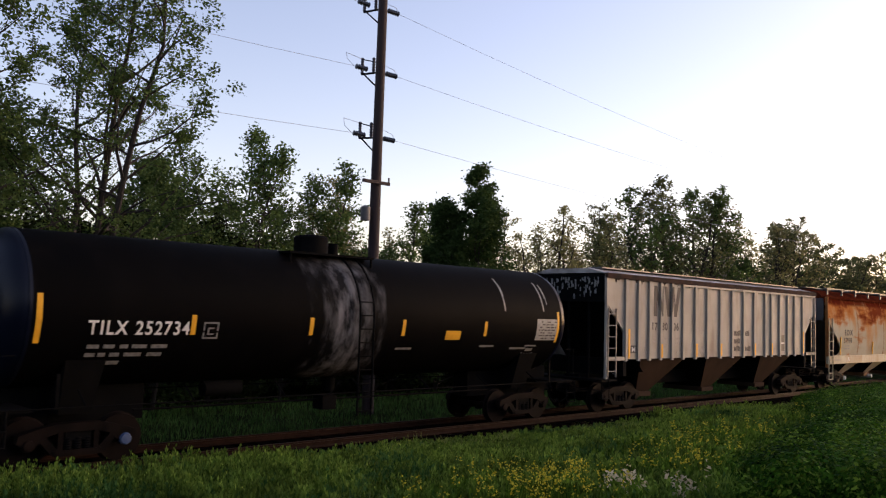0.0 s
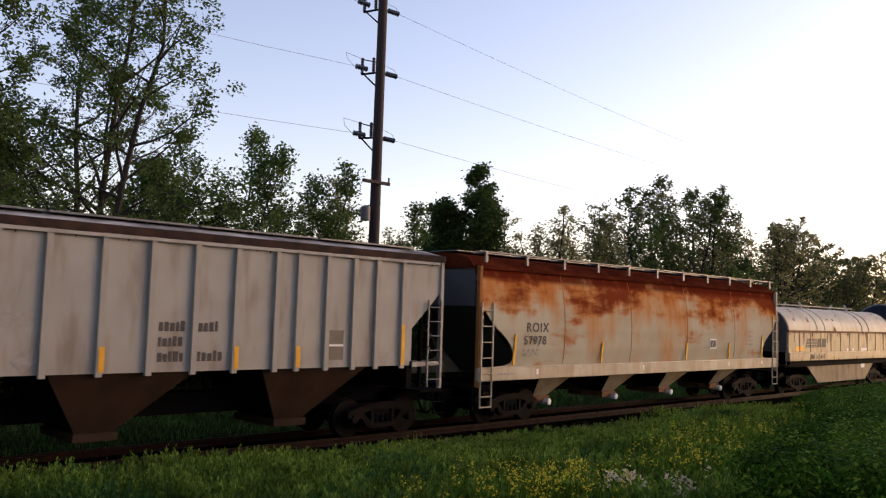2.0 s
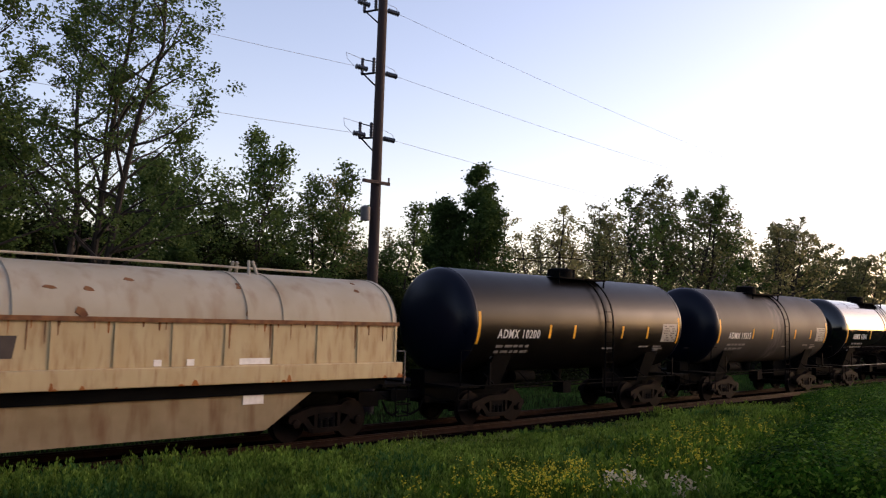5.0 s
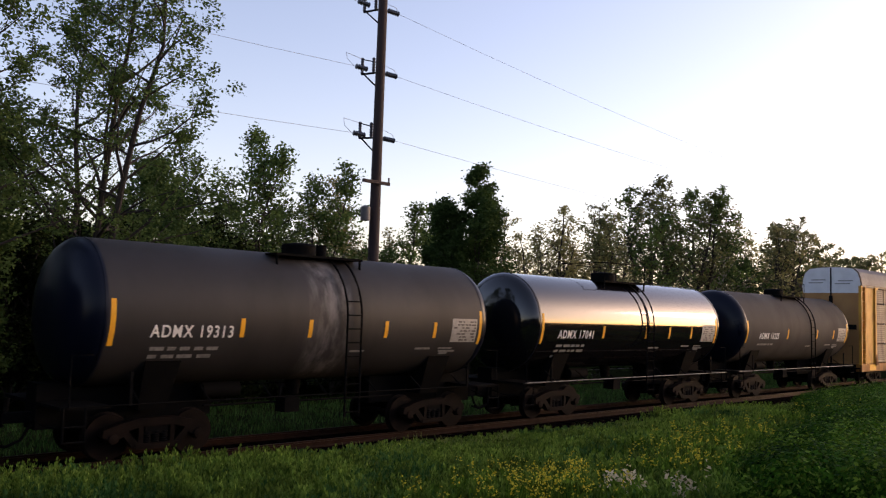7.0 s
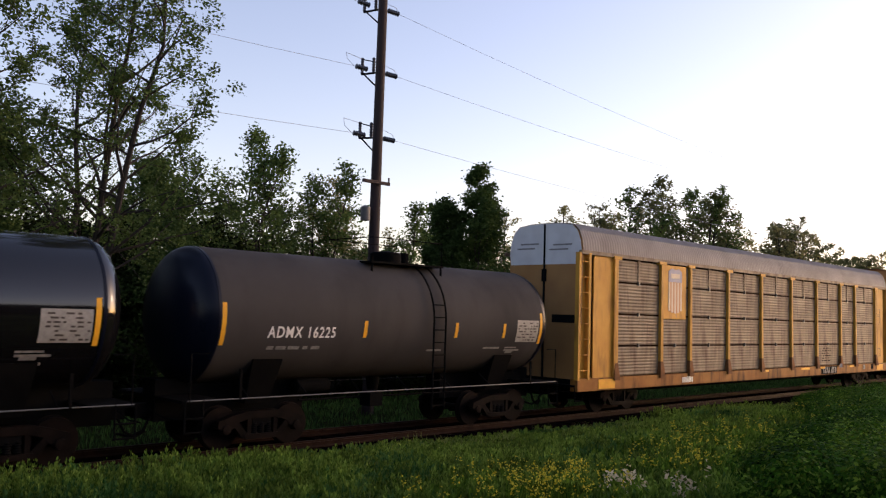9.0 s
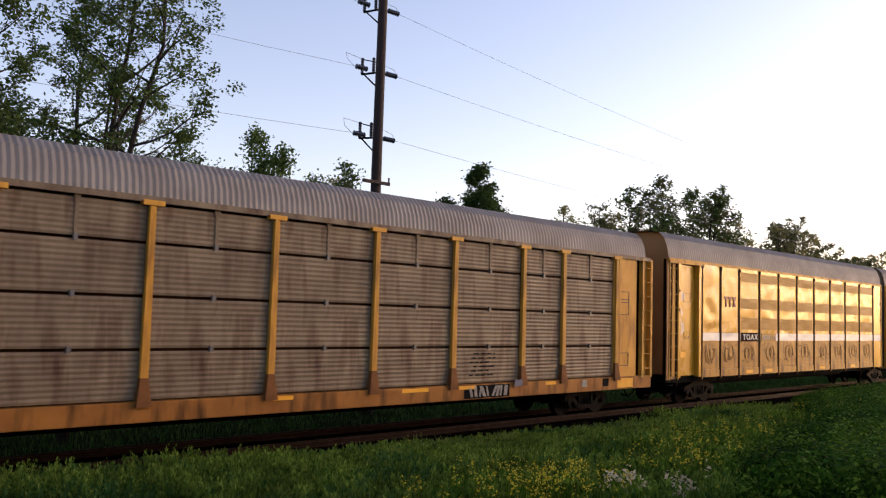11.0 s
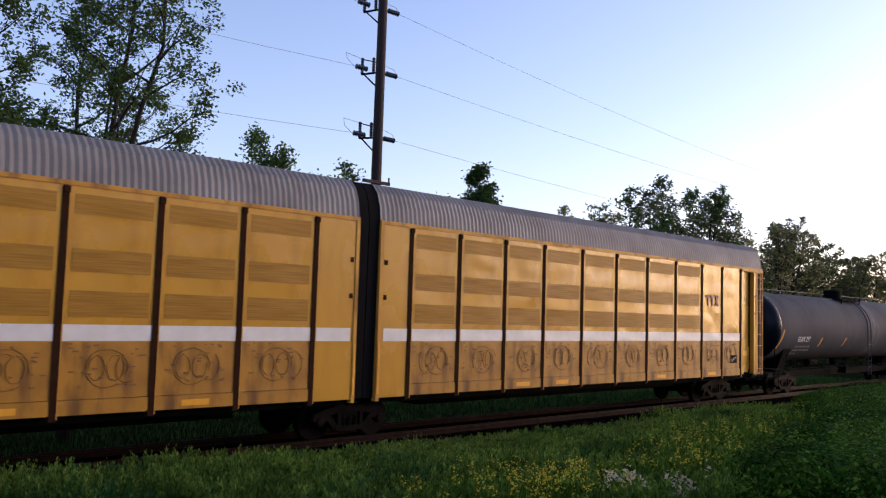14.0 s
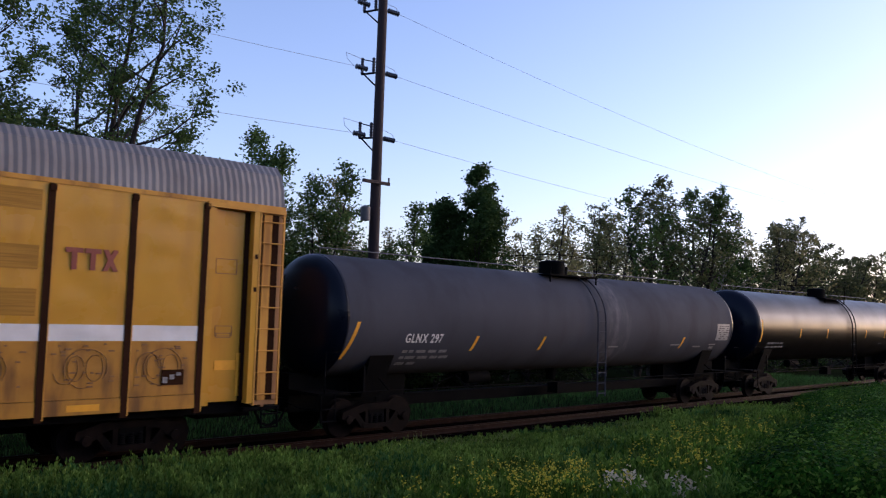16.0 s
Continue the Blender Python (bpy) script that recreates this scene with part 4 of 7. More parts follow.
def smooth_hopper(u0, u1):
    """A round-sided four-bay covered hopper, badly rusted."""
    u, h = (u0 + u1) / 2, (u1 - u0) / 2
    car = freight_car("covered_hopper", "pale round-sided covered hopper streaked with orange-brown rust", "hopper car", u)
    sect = [(1.50, 1.6), (1.58, 2.1), (1.60, 2.7), (1.57, 3.3), (1.48, 3.9), (1.36, 4.35)]
    # teardrop cut at each end of the side
    def cut(z):
        return float(np.interp(z, (1.66, 1.72, 1.85, 2.0, 2.3, 2.58, 2.72, 3.3), (1.1, 1.36, 1.46, 1.43, 1.26, 0.9, 0.66, 0.08)))
    for y_s in (-1, 1):
        g = Geo()
        nz, nx = 40, 36
        vs = []
        for j in range(nz + 1):
            z = 1.6 + (4.35 - 1.6) * j / nz
            y = np.interp(z, [q[1] for q in sect], [q[0] for q in sect])
            c = cut(z) if 1.66 < z < 3.3 else 0.0
            for i in range(nx + 1):
                x = (-h + c) + (2 * h - 2 * c) * i / nx
                vs.append((x, y_s * y, z))
        fs = []
        for j in range(nz):
            for i in range(nx):
                q = (j * (nx + 1) + i, j * (nx + 1) + i + 1, (j + 1) * (nx + 1) + i + 1, (j + 1) * (nx + 1) + i)
                fs.append(q if y_s < 0 else q[::-1])
        g.add(vs, fs)
        g.add([(p[0], p[1] - y_s * 0.03, p[2]) for p in vs], [f[::-1] for f in fs])
        part("side_sheet", g, RUSTY, car, "pale paint streaked with rust")
    roof = Geo().beam([(-1.36, 4.34), (1.36, 4.34), (1.1, 4.62), (0.6, 4.76), (0, 4.8), (-0.6, 4.76), (-1.1, 4.62)], -h, h)
    part("roof", roof, ROIX_ROOF, car)
    for x in (-5.45, -1.85, 1.75, 5.35):
        seam = Geo()
        low_z = [1.66 + 0.24 * k for k in range(12)]
        line = [(-float(np.interp(z, [q[1] for q in sect], [q[0] for q in sect])), z) for z in low_z]
        vs = [(x + e, y - o, z) for y, z in line for o in (-0.01, 0.007) for e in (-0.011, 0.011)]
        fs = [f for k in range(11) for f in ((4 * k + 2, 4 * k + 3, 4 * k + 7, 4 * k + 6), (4 * k, 4 * k + 2, 4 * k + 6, 4 * k + 4), (4 * k + 3, 4 * k + 1, 4 * k + 5, 4 * k + 7))]
        part("weld_seam", seam.add(vs, fs), RUN_ORANGE, car)
    pieces("eave_angle", Geo().box(-h, h, -1.45, -1.34, 4.33, 4.43).box(-h, h, 1.34, 1.45, 4.33, 4.43), ROIX_ROOF, car)
    sill = Geo().box(-h, h, -1.58, -1.46, 1.26, 1.64).box(-h, h, 1.46, 1.58, 1.26, 1.64)
    pieces("side_sill", sill, ROIX_SILL, car, bevel=0.02)
    run = Geo().box(-h + 0.1, h - 0.1, -1.42, -1.30, 4.80, 4.83).box(-h + 0.1, h - 0.1, -0.55, 0.55, 4.84, 4.87)
    pieces("running_board", run, GALV, car)
    for k in range(11):
        x = -h + 0.4 + (2 * h - 0.8) * k / 10
        b = Geo().box(-0.05, 0.05, -1.42, -1.36, 4.52, 4.8).box(-0.03, 0.03, -1.42, -0.9, 4.76, 4.8)
        part("board_bracket", b, GALV, car, at=(x, 0, 0))
    ends = Geo()
    for s in (-1, 1):
        ends.add([(s * (h - 0.04), -1.36, 3.3), (s * (h - 0.04), 1.36, 3.3), (s * (h - 0.04), 1.36, 4.4), (s * (h - 0.04), -1.36, 4.4),
                  (s * (h - 2.4), 1.45, 1.3), (s * (h - 2.4), -1.45, 1.3)], [(0, 1, 2, 3), (3, 2, 1, 0), (0, 1, 4, 5), (5, 4, 1, 0)])
    pieces("slope_sheet", ends, HOOD_END, car)
    for x in (-5.6, -2.0, 1.53, 5.25):
        # The end faces are coloured black for shade, the side plates stay pale.
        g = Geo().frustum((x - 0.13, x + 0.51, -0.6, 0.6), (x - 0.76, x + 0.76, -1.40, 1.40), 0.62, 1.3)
        part("hopper", g, UNDER, car, "discharge hopper with shade-black ends")
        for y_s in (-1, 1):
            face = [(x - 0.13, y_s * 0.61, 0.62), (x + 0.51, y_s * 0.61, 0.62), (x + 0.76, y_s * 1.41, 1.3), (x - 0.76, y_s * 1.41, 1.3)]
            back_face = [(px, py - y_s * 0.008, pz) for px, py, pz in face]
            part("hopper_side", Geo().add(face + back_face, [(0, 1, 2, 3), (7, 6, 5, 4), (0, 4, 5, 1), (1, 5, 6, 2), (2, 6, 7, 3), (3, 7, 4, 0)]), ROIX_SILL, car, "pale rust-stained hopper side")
        gate = Geo().box(x - 0.2, x + 0.58, -0.7, 0.7, 0.46, 0.64)
        part("outlet_gate", gate, LIP_RUST, car, "rusty outlet gate")
        cap = Geo().lathe([(-0.9, 0.07), (-0.88, 0.1), (0.88, 0.1), (0.9, 0.07)], "y", (x + 0.36, 0, 0.47), 14)
        part("outlet_pipe", cap, STENCIL, car, "pale round outlet cap")
    pieces("centre_sill", Geo().box(-h + 0.3, h - 0.3, -0.3, 0.3, 0.75, 1.25), UNDER, car)
    for s in (-1, 1):
        posts = Geo().box(s * (h - 0.05) - 0.05, s * (h - 0.05) + 0.05, -1.56, -1.44, 1.1, 4.4).box(s * (h - 0.05) - 0.05, s * (h - 0.05) + 0.05, 1.44, 1.56, 1.1, 4.4)
        pieces("corner_post", posts, RUN_ORANGE if s < 0 else ROIX_SILL, car)
        a = s * (h - 0.08)
        add_ladder(car, min(a, a - s * 0.45), max(a, a - s * 0.45), -1.6, 1.25, 3.4, 5, ROIX_SILL)
        low = Geo()
        for xx in (a, a - s * 0.45):
            low.tube([(xx, -1.58, 1.3), (xx, -1.58, 0.55)], 0.025)
        for zz in (0.57, 0.85):
            low.tube([(a, -1.58, zz), (a - s * 0.45, -1.58, zz)], 0.022)
        part("lower_step", low, ROIX_SILL, car)
        add_truck(car, s * (h - 2.0))
        end_gear(car, s * (h + 0.2), s)
    for uu, top in ((-52.62, 2.55), (-48.4, 2.3), (-43.2, 2.3), (-40.0, 2.3), (-37.2, 2.6)):
        part("reflector", Geo().slab([(uu - u - 0.07, 1.68), (uu - u + 0.01, 1.68), (uu - u + 0.1, top), (uu - u + 0.02, top)], -1.62, -1.585), YELLOW, car)
    lettering("ROIX", 0.27, -52.1 - u, -1.607, 2.62, DARK_INK, car, name="car_number")
    lettering("57978", 0.25, -52.2 - u, -1.607, 2.26, DARK_INK, car, name="car_number")
    sm = Geo()
    for uu, zz, ww in ((-52.2, 2.08, 0.7), (-52.2, 1.95, 0.7), (-38.6, 2.7, 0.6), (-38.6, 2.5, 0.6), (-38.6, 2.35, 0.6), (-38.6, 2.2, 0.6), (-53.3, 1.42, 0.4), (-52.9, 1.42, 0.4)):
        bars(sm, uu - u, zz, ww, 0.05, -1.602 if zz > 1.6 else -1.585)
    tagged(part("stencil_text", sm, FAINT_INK, car), kind="stuff")
    bx = Geo().box(-41.5 - u, -41.02 - u, -1.612, -1.59, 2.07, 2.42)
    part("stencil_box", bx, STENCIL, car)
    bk = Geo().box(-41.46 - u, -41.28 - u, -1.618, -1.612, 2.11, 2.38).box(-41.25 - u, -41.06 - u, -1.618, -1.612, 2.11, 2.38)
    part("stencil_mark", bk, DARK_INK, car)
    tag = Geo()
    for uu in (-51.6, -46.0, -40.0, -37.2):
        tag.box(uu - u, uu - u + 0.09, -1.59, -1.575, 1.4, 1.55)
    pieces("sill_tag", tag, STENCIL, car)
    return car


def coil_car(u0, u1):
    """A cream coil car with a rounded hood and a deep belly."""
    u, h = (u0 + u1) / 2, (u1 - u0) / 2
    car = freight_car("coil_car", "cream coil steel car with a rounded hood and rust streaks", "coil car", u)
    zh, r = 2.78, 1.45
    arc = [(-r * math.cos(w) ** 0.9 if w < 1.57 else 0.0, zh + 1.08 * math.sin(w)) for w in [i * math.pi / 20 for i in range(11)]]
    sect = arc + [(-y, z) for y, z in arc[-2::-1]]
    part("hood", Geo().beam(sect[::-1], -h + 0.06, h - 0.06), COIL_HOOD, car, "pale rounded hood with rust spots")
    for s in (-1, 1):
        part("hood_end", Geo().beam([(y * 0.99, zh - 0.98 + (z - zh) * 1.0 + 0.98) for y, z in sect[::-1]] + [(-1.4, 1.85), (1.4, 1.85)], s * (h - 0.03) - 0.025, s * (h - 0.03) + 0.025), HOOD_END, car, "dark grey hood end")
    ribs = Geo()
    for x in (-h + 0.12, -3.3, -2.4, 2.3, 3.2, h - 0.12):
        band = [(y * 1.018, zh + (z - zh) * 1.02) for y, z in sect]
        ribs.beam(band[::-1], x - 0.05, x + 0.05)
    pieces("hood_band", ribs, COIL_HOOD, car)
    ridge = Geo().tube([(-h + 1.6, 0, zh + 1.2), (h - 1.6, 0, zh + 1.2)], 0.03)
    for x in (-2.8, 2.8):
        for y in (-0.55, 0.55):
            ridge.tube([(x, y, zh + 0.8), (x + 0.1, y * 0.6, zh + 1.35)], 0.035)
            ridge.tube([(x + 0.3, y, zh + 0.8), (x + 0.2, y * 0.6, zh + 1.35)], 0.035)
    part("lifting_gear", ridge, COIL_HOOD, car)
    part("side_panel", Geo().box(-h, h, -1.46, -1.40, 1.84, zh), COIL_CREAM, car)
    part("side_panel", Geo().box(-h, h, 1.40, 1.46, 1.84, zh), COIL_CREAM, car)
    pieces("hood_lip", Geo().box(-h - 0.02, h + 0.02, -1.52, -1.44, zh - 0.06, zh + 0.03).box(-h - 0.02, h + 0.02, 1.44, 1.52, zh - 0.06, zh + 0.03), LIP_RUST, car)
    rib = Geo().box(-0.03, 0.03, -0.025, 0.0, 1.84, zh - 0.06).mesh("stake", COIL_CREAM, 0)
    for k in range(12):
        part("stake", rib, COIL_CREAM, car, at=(-h + 0.06 + (2 * h - 0.12) * k / 11, -1.46, 0))
    pieces("side_sill", Geo().box(-h - 0.1, h + 0.1, -1.60, -1.38, 1.47, 1.84).box(-h - 0.1, h + 0.1, 1.38, 1.60, 1.47, 1.84), COIL_CREAM, car, bevel=0.02)
    # The belly sits inset; its shade is put into the paint.
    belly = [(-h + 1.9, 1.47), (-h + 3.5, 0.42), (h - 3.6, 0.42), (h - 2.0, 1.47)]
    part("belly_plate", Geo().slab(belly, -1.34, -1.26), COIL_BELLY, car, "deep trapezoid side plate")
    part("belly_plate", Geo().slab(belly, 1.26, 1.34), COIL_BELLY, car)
    part("floor_trough", Geo().box(-h + 0.3, h - 0.3, -1.4, 1.4, 1.2, 1.86), UNDER, car)
    pieces("centre_sill", Geo().box(-h + 0.2, h - 0.2, -0.3, 0.3, 0.7, 1.25), UNDER, car)
    for s in (-1, 1):
        add_truck(car, s * (h - 1.75))
        end_gear(car, s * (h + 0.45), s, 1.3)
        rail = Geo()
        x = s * (h + 0.25)
        rail.tube([(x, -1.5, 1.3), (x, -1.5, 2.1), (x - s * 0.2, -1.5, 2.1)], 0.02)
        rail.tube([(x, -1.5, 2.1), (x, 1.5, 2.1)], 0.02)
        part("end_railing", rail, GALV, car)
    spot = random.Random(12)
    for k in range(14):
        x, w0 = spot.uniform(-h + 0.8, h - 0.8), spot.uniform(0.15, 1.15)
        yy, zz = -r * math.cos(w0) ** 0.9, zh + 1.08 * math.sin(w0)
        a, b = spot.uniform(0.05, 0.16), spot.uniform(0.08, 0.2)
        ny, nz = math.sin(w0) * 0.55, math.cos(w0) * 0.8
        up = [(0, 0), (a, -0.3 * b), (1.5 * a, -b), (0.7 * a, -1.3 * b), (-0.4 * a, -0.7 * b)]
        vs = [(x + p, yy - 0.012 - q * ny * -1.0, zz + 0.02 + q * nz) for p, q in up] + [(x + p, yy + 0.03 - q * ny * -1.0, zz - 0.02 + q * nz) for p, q in up]
        part("rust_spot", Geo().add(vs, [(0, 4, 3, 2, 1)] + [(i, (i + 1) % 5, (i + 1) % 5 + 5, i + 5) for i in range(5)]), LIP_RUST, car)
    runs = random.Random(31)
    for k in range(46):
        x0, a, b = runs.uniform(-h + 0.1, h - 0.2), runs.uniform(0.015, 0.06), runs.random() ** 2 * 0.5 + 0.06
        part("rust_run", Geo().slab([(x0, zh - 0.06), (x0 + 0.3 * a, zh - 0.06 - b), (x0 + 0.7 * a, zh - 0.06 - b), (x0 + a, zh - 0.06)], -1.466, -1.459), LIP_RUST if k % 3 else RUN_ORANGE, car)
        if k % 2:
            part("rust_run", Geo().slab([(x0 + 0.4, 1.47), (x0 + 0.4 + 3 * a, 1.47), (x0 + 0.4 + 2 * a, 1.47 + 0.25 * b), (x0 + 0.4 + a, 1.47 + 0.3 * b)], -1.606, -1.599), RUN_ORANGE, car)
    lines = Geo()
    x0 = -32.4 - u
    for k in range(6):
        lines.box(x0 - 0.2 + 0.05 * k, x0 + 1.1, -1.468, -1.462, 2.05 + 0.07 * k, 2.096 + 0.07 * k)
    part("emblem_stripes", lines, DARK_INK, car)
    blk = Geo()
    for a in (1.15, 1.68):
        blk.slab([(x0 + a, 2.05), (x0 + a + 0.42, 2.05), (x0 + a + 0.48, 2.45), (x0 + a + 0.06, 2.45)], -1.468, -1.462)
    part("emblem_block", blk, DARK_INK, car)
    mark = Geo()
    bars(mark, -32.35 - u, 1.55, 0.42, 0.22, -1.606)
    part("owner_lettering", mark, DARK_INK, car)
    lettering("165640", 0.22, -31.8 - u, -1.604, 1.55, DARK_INK, car, name="car_number")
    for uu, m in ((-27.7, STENCIL), (-27.0, STENCIL), (-25.8, STENCIL)):
        part("placard", Geo().box(uu - u, uu - u + (0.16 if m is STENCIL and uu < -26 else 0.75), -1.47, -1.455, 1.86, 1.99), m, car)
    part("stencil_box", Geo().box(-25.6 - u, -25.1 - u, -1.36, -1.345, 1.0, 1.25), STENCIL, car)
    for uu in (-33.6, -30.6, -28.6, -27.3):
        part("reflector", Geo().box(uu - u, uu - u + 0.38, -1.36, -1.335, 1.24, 1.35) if uu > -33 else Geo().box(uu - u, uu - u + 0.9, -1.47, -1.44, 1.9, 2.1), YELLOW, car)
    return car


def corrugated_roof(h, w, z_eave, z_top, pitch=0.16, depth=0.035, x_in=0.0):
    """A rounded roof whose corrugations run across the car."""
    n = int((2 * h - 2 * x_in) / pitch) * 2
    prof = [(-w * a, z_eave + (z_top - z_eave) * b) for a, b in ((1, 0), (0.965, 0.4), (0.88, 0.72), (0.74, 0.92), (0.42, 0.985), (0, 1))]
    prof = prof + [(-y, z) for y, z in prof[-2::-1]]
    vs, fs, m = [], [], len(prof)
    for i in range(n + 1):
        x = -h + x_in + (2 * h - 2 * x_in) * i / n
        d = depth * (i % 2)
        for y, z in prof:
            vs.append((x, y * (1 - 0.4 * d), z - d))
    for i in range(n):
        for j in range(m - 1):
            fs.append((i * m + j, (i + 1) * m + j, (i + 1) * m + j + 1, i * m + j + 1)[::-1])
    return Geo().add(vs, fs), prof


def rack_end(car, h, s, w, z0, prof, white):
    """The folding end doors of an auto rack, with ladder and corner posts."""
    body = [(-w + 0.12, z0)] + [(y * 0.97, z - 0.03) for y, z in prof] + [(w - 0.12, z0)]
    x = s * (h - 0.3)
    part("end_door", Geo().beam(body[::-1], x - 0.04, x + 0.04), DOOR_BROWN, car, "tan end door")
    top = [q for q in body if q[1] > 4.9]
    if white:
        part("door_top", Geo().beam([(-w + 0.13, 4.75)][:1] + top + [(w - 0.13, 4.75)], x + s * 0.045 - 0.006, x + s * 0.045 + 0.006), DOOR_WHITE, car, "white door top")
    if white:
        part("door_slot", Geo().box(x + s * 0.05 - 0.01, x + s * 0.05 + 0.01, -1.25, -0.35, 2.9, 3.15), RUBBER, car, "dark slot")
        script = Geo()
        for y0, zz in ((-1.1, 5.35), (-0.95, 5.2), (0.25, 5.4), (0.4, 5.25)):
            script.box(x + s * 0.055 - 0.004, x + s * 0.055 + 0.004, y0, y0 + 0.75, zz, zz + 0.05)
        pieces("door_stencil", script, DIM_STENCIL, car)
    seam = Geo().box(x + s * 0.05 - 0.02, x + s * 0.05 + 0.02, -0.035, 0.035, z0, prof[len(prof) // 2][1] - 0.05)
    seam.box(x + s * 0.05 - 0.03, x + s * 0.05 + 0.03, -0.09, 0.09, 4.2, 4.6)
    part("door_seam", seam, RUBBER, car)


def louvred_rack(u0, u1):
    """A long auto rack with yellow posts and dirty corrugated side panels."""
    u, h = (u0 + u1) / 2, (u1 - u0) / 2
    car = freight_car("auto_rack", "long yellow auto rack with dirty corrugated side panels", "auto rack", u)
    w, zb, ze, zt = 1.55, 1.2, 5.15, 6.1
    roof, prof = corrugated_roof(h - 0.3, w - 0.03, ze - 0.02, zt, 0.14, 0.02)
    part("roof", roof, RACK_ROOF, car, smooth=20)
    pieces("roof_rail", Geo().box(-h + 0.1, h - 0.1, -w - 0.04, -w + 0.06, ze - 0.1, ze + 0.02).box(-h + 0.1, h - 0.1, w - 0.06, w + 0.04, ze - 0.1, ze + 0.02), RACK_GREY, car)
    pieces("side_sill", Geo().box(-h, h, -1.58, -1.30, 0.8, zb).box(-h, h, 1.30, 1.58, 0.8, zb), RACK_SILL, car, bevel=0.015)
    part("deck", Geo().box(-h + 0.2, h - 0.2, -1.3, 1.3, 0.85, 1.15).box(-h + 3, h - 3, -0.4, 0.4, 0.55, 0.85), UNDER, car)
    # Dark brown sheets close the sides behind the panels.
    pieces("dark_backing_sheet", Geo().box(-h + 0.4, h - 0.4, -w + 0.20, -w + 0.22, zb, ze).box(-h + 0.4, h - 0.4, w - 0.22, w - 0.20, zb, ze), RIB_DARK, car)
    posts = [35.05, 37.8, 39.77, 42.65, 45.5, 48.38, 51.08, 53.88, 55.75, 58.53]
    foot = Geo().frustum((-0.16, 0.16, -0.11, 0.06), (-0.08, 0.08, -0.05, 0.06), zb - 0.1, zb + 0.45).mesh("post_foot", POST_FOOT)
    post = Geo().frustum((-0.08, 0.08, -0.05, 0.06), (-0.06, 0.06, -0.04, 0.06), zb + 0.45, ze - 0.16).box(-0.22, 0.22, -0.07, 0.06, ze - 0.16, ze - 0.06)
    post = post.mesh("post", RACK_POST)
    hanger = Geo().box(-0.035, 0.035, -0.012, 0.03, 4.25, ze - 0.08).box(-0.06, 0.06, -0.02, 0.03, ze - 0.2, ze - 0.06).mesh("hanger", RACK_GREY, 0)
    for p in posts:
        part("post", post, RACK_POST, car, at=(p - u, -w, 0))
        part("post", post, RACK_POST, car, at=(p - u, w - 0.04, 0))
        part("post_foot", foot, POST_FOOT, car, "rusty flared post foot", at=(p - u, -w, 0))
        part("post_foot", foot, POST_FOOT, car, "rusty flared post foot", at=(p - u, w - 0.04, 0))
    rows = [(zb + 0.03, 2.16), (2.22, 3.19), (3.25, 4.23), (4.29, 5.0)]
    made = {}
    for a, b in zip(posts[:-1], posts[1:]):
        if abs(a - posts[1]) > 0.1:
            part("hanger", hanger, RACK_GREY, car, at=((a + b) / 2 - u, -w + 0.045, 0))
        for j, (z0, z1) in enumerate(rows):
            key = (round(b - a, 1), j)
            if key not in made:
                n, half = 9 if j < 3 else 7, (b - a) / 2 - 0.08
                vs, fs = [], []
                for i in range(2 * n + 1):
                    z = z0 + (z1 - z0) * i / (2 * n)
                    d = 0.012 * (i % 2)
                    vs += [(-half, -d, z), (half, -d, z), (-half, 0.03, z), (half, 0.03, z)]
                for i in range(2 * n):
                    k = 4 * i
                    fs += [(k, k + 1, k + 5, k + 4), (k + 2, k + 6, k + 7, k + 3), (k, k + 4, k + 6, k + 2), (k + 1, k + 3, k + 7, k + 5)]
                made[key] = Geo().add(vs, fs).mesh("side_panel", RACK_GREY, 0)
            part("side_panel", made[key], RACK_GREY, car, at=((a + b) / 2 - u, -w + 0.06, 0))
            if j:
                clip = Geo().box(-0.04, 0.04, -0.06, 0.0, z0 - 0.08, z0 + 0.04)
                part("clip", clip, GALV, car, at=((a + b) / 2 - u, -w + 0.06, 0))
    part("side_panel", Geo().box(posts[0] - u, posts[-1] - u, w - 0.1, w - 0.06, zb, ze - 0.1), RACK_GREY, car)
    part("emblem_panel", Geo().box(37.9 - u, 39.45 - u, -w - 0.0, -w + 0.02, 3.12, 5.0), RACK_POST, car, "faded yellow emblem panel")
    sh = Geo().slab([(38.25 - u, 4.42), (39.15 - u, 4.42), (39.15 - u, 4.8), (38.95 - u, 4.9), (38.7 - u, 4.86), (38.45 - u, 4.9), (38.25 - u, 4.8)], -w - 0.012, -w - 0.002)
    part("emblem_top", sh, surface("dull_blue_ink", (0.22, 0.23, 0.33), (0.3, 0.3, 0.36), 0.6, bump=0), car)
    red, white = surface("dull_red_ink", (0.38, 0.17, 0.08), (0.38, 0.2, 0.1), 0.6, bump=0), surface("yellowed_white_ink", (0.5, 0.42, 0.32), (0.42, 0.33, 0.22), 0.6, size=5, bump=0)
    part("emblem_plate", Geo().box(38.4 - u, 39.0 - u, -w - 0.018, -w - 0.012, 4.55, 4.72), white, car)
    for k in range(9):
        z0 = 3.42 - 0.10 * math.sin(math.pi * (k + 0.5) / 9)
        part("emblem_stripe", Geo().box(38.25 + 0.1 * k - u, 38.35 + 0.1 * k - u, -w - 0.012, -w - 0.002, z0, 4.41), red if k % 2 else white, car)
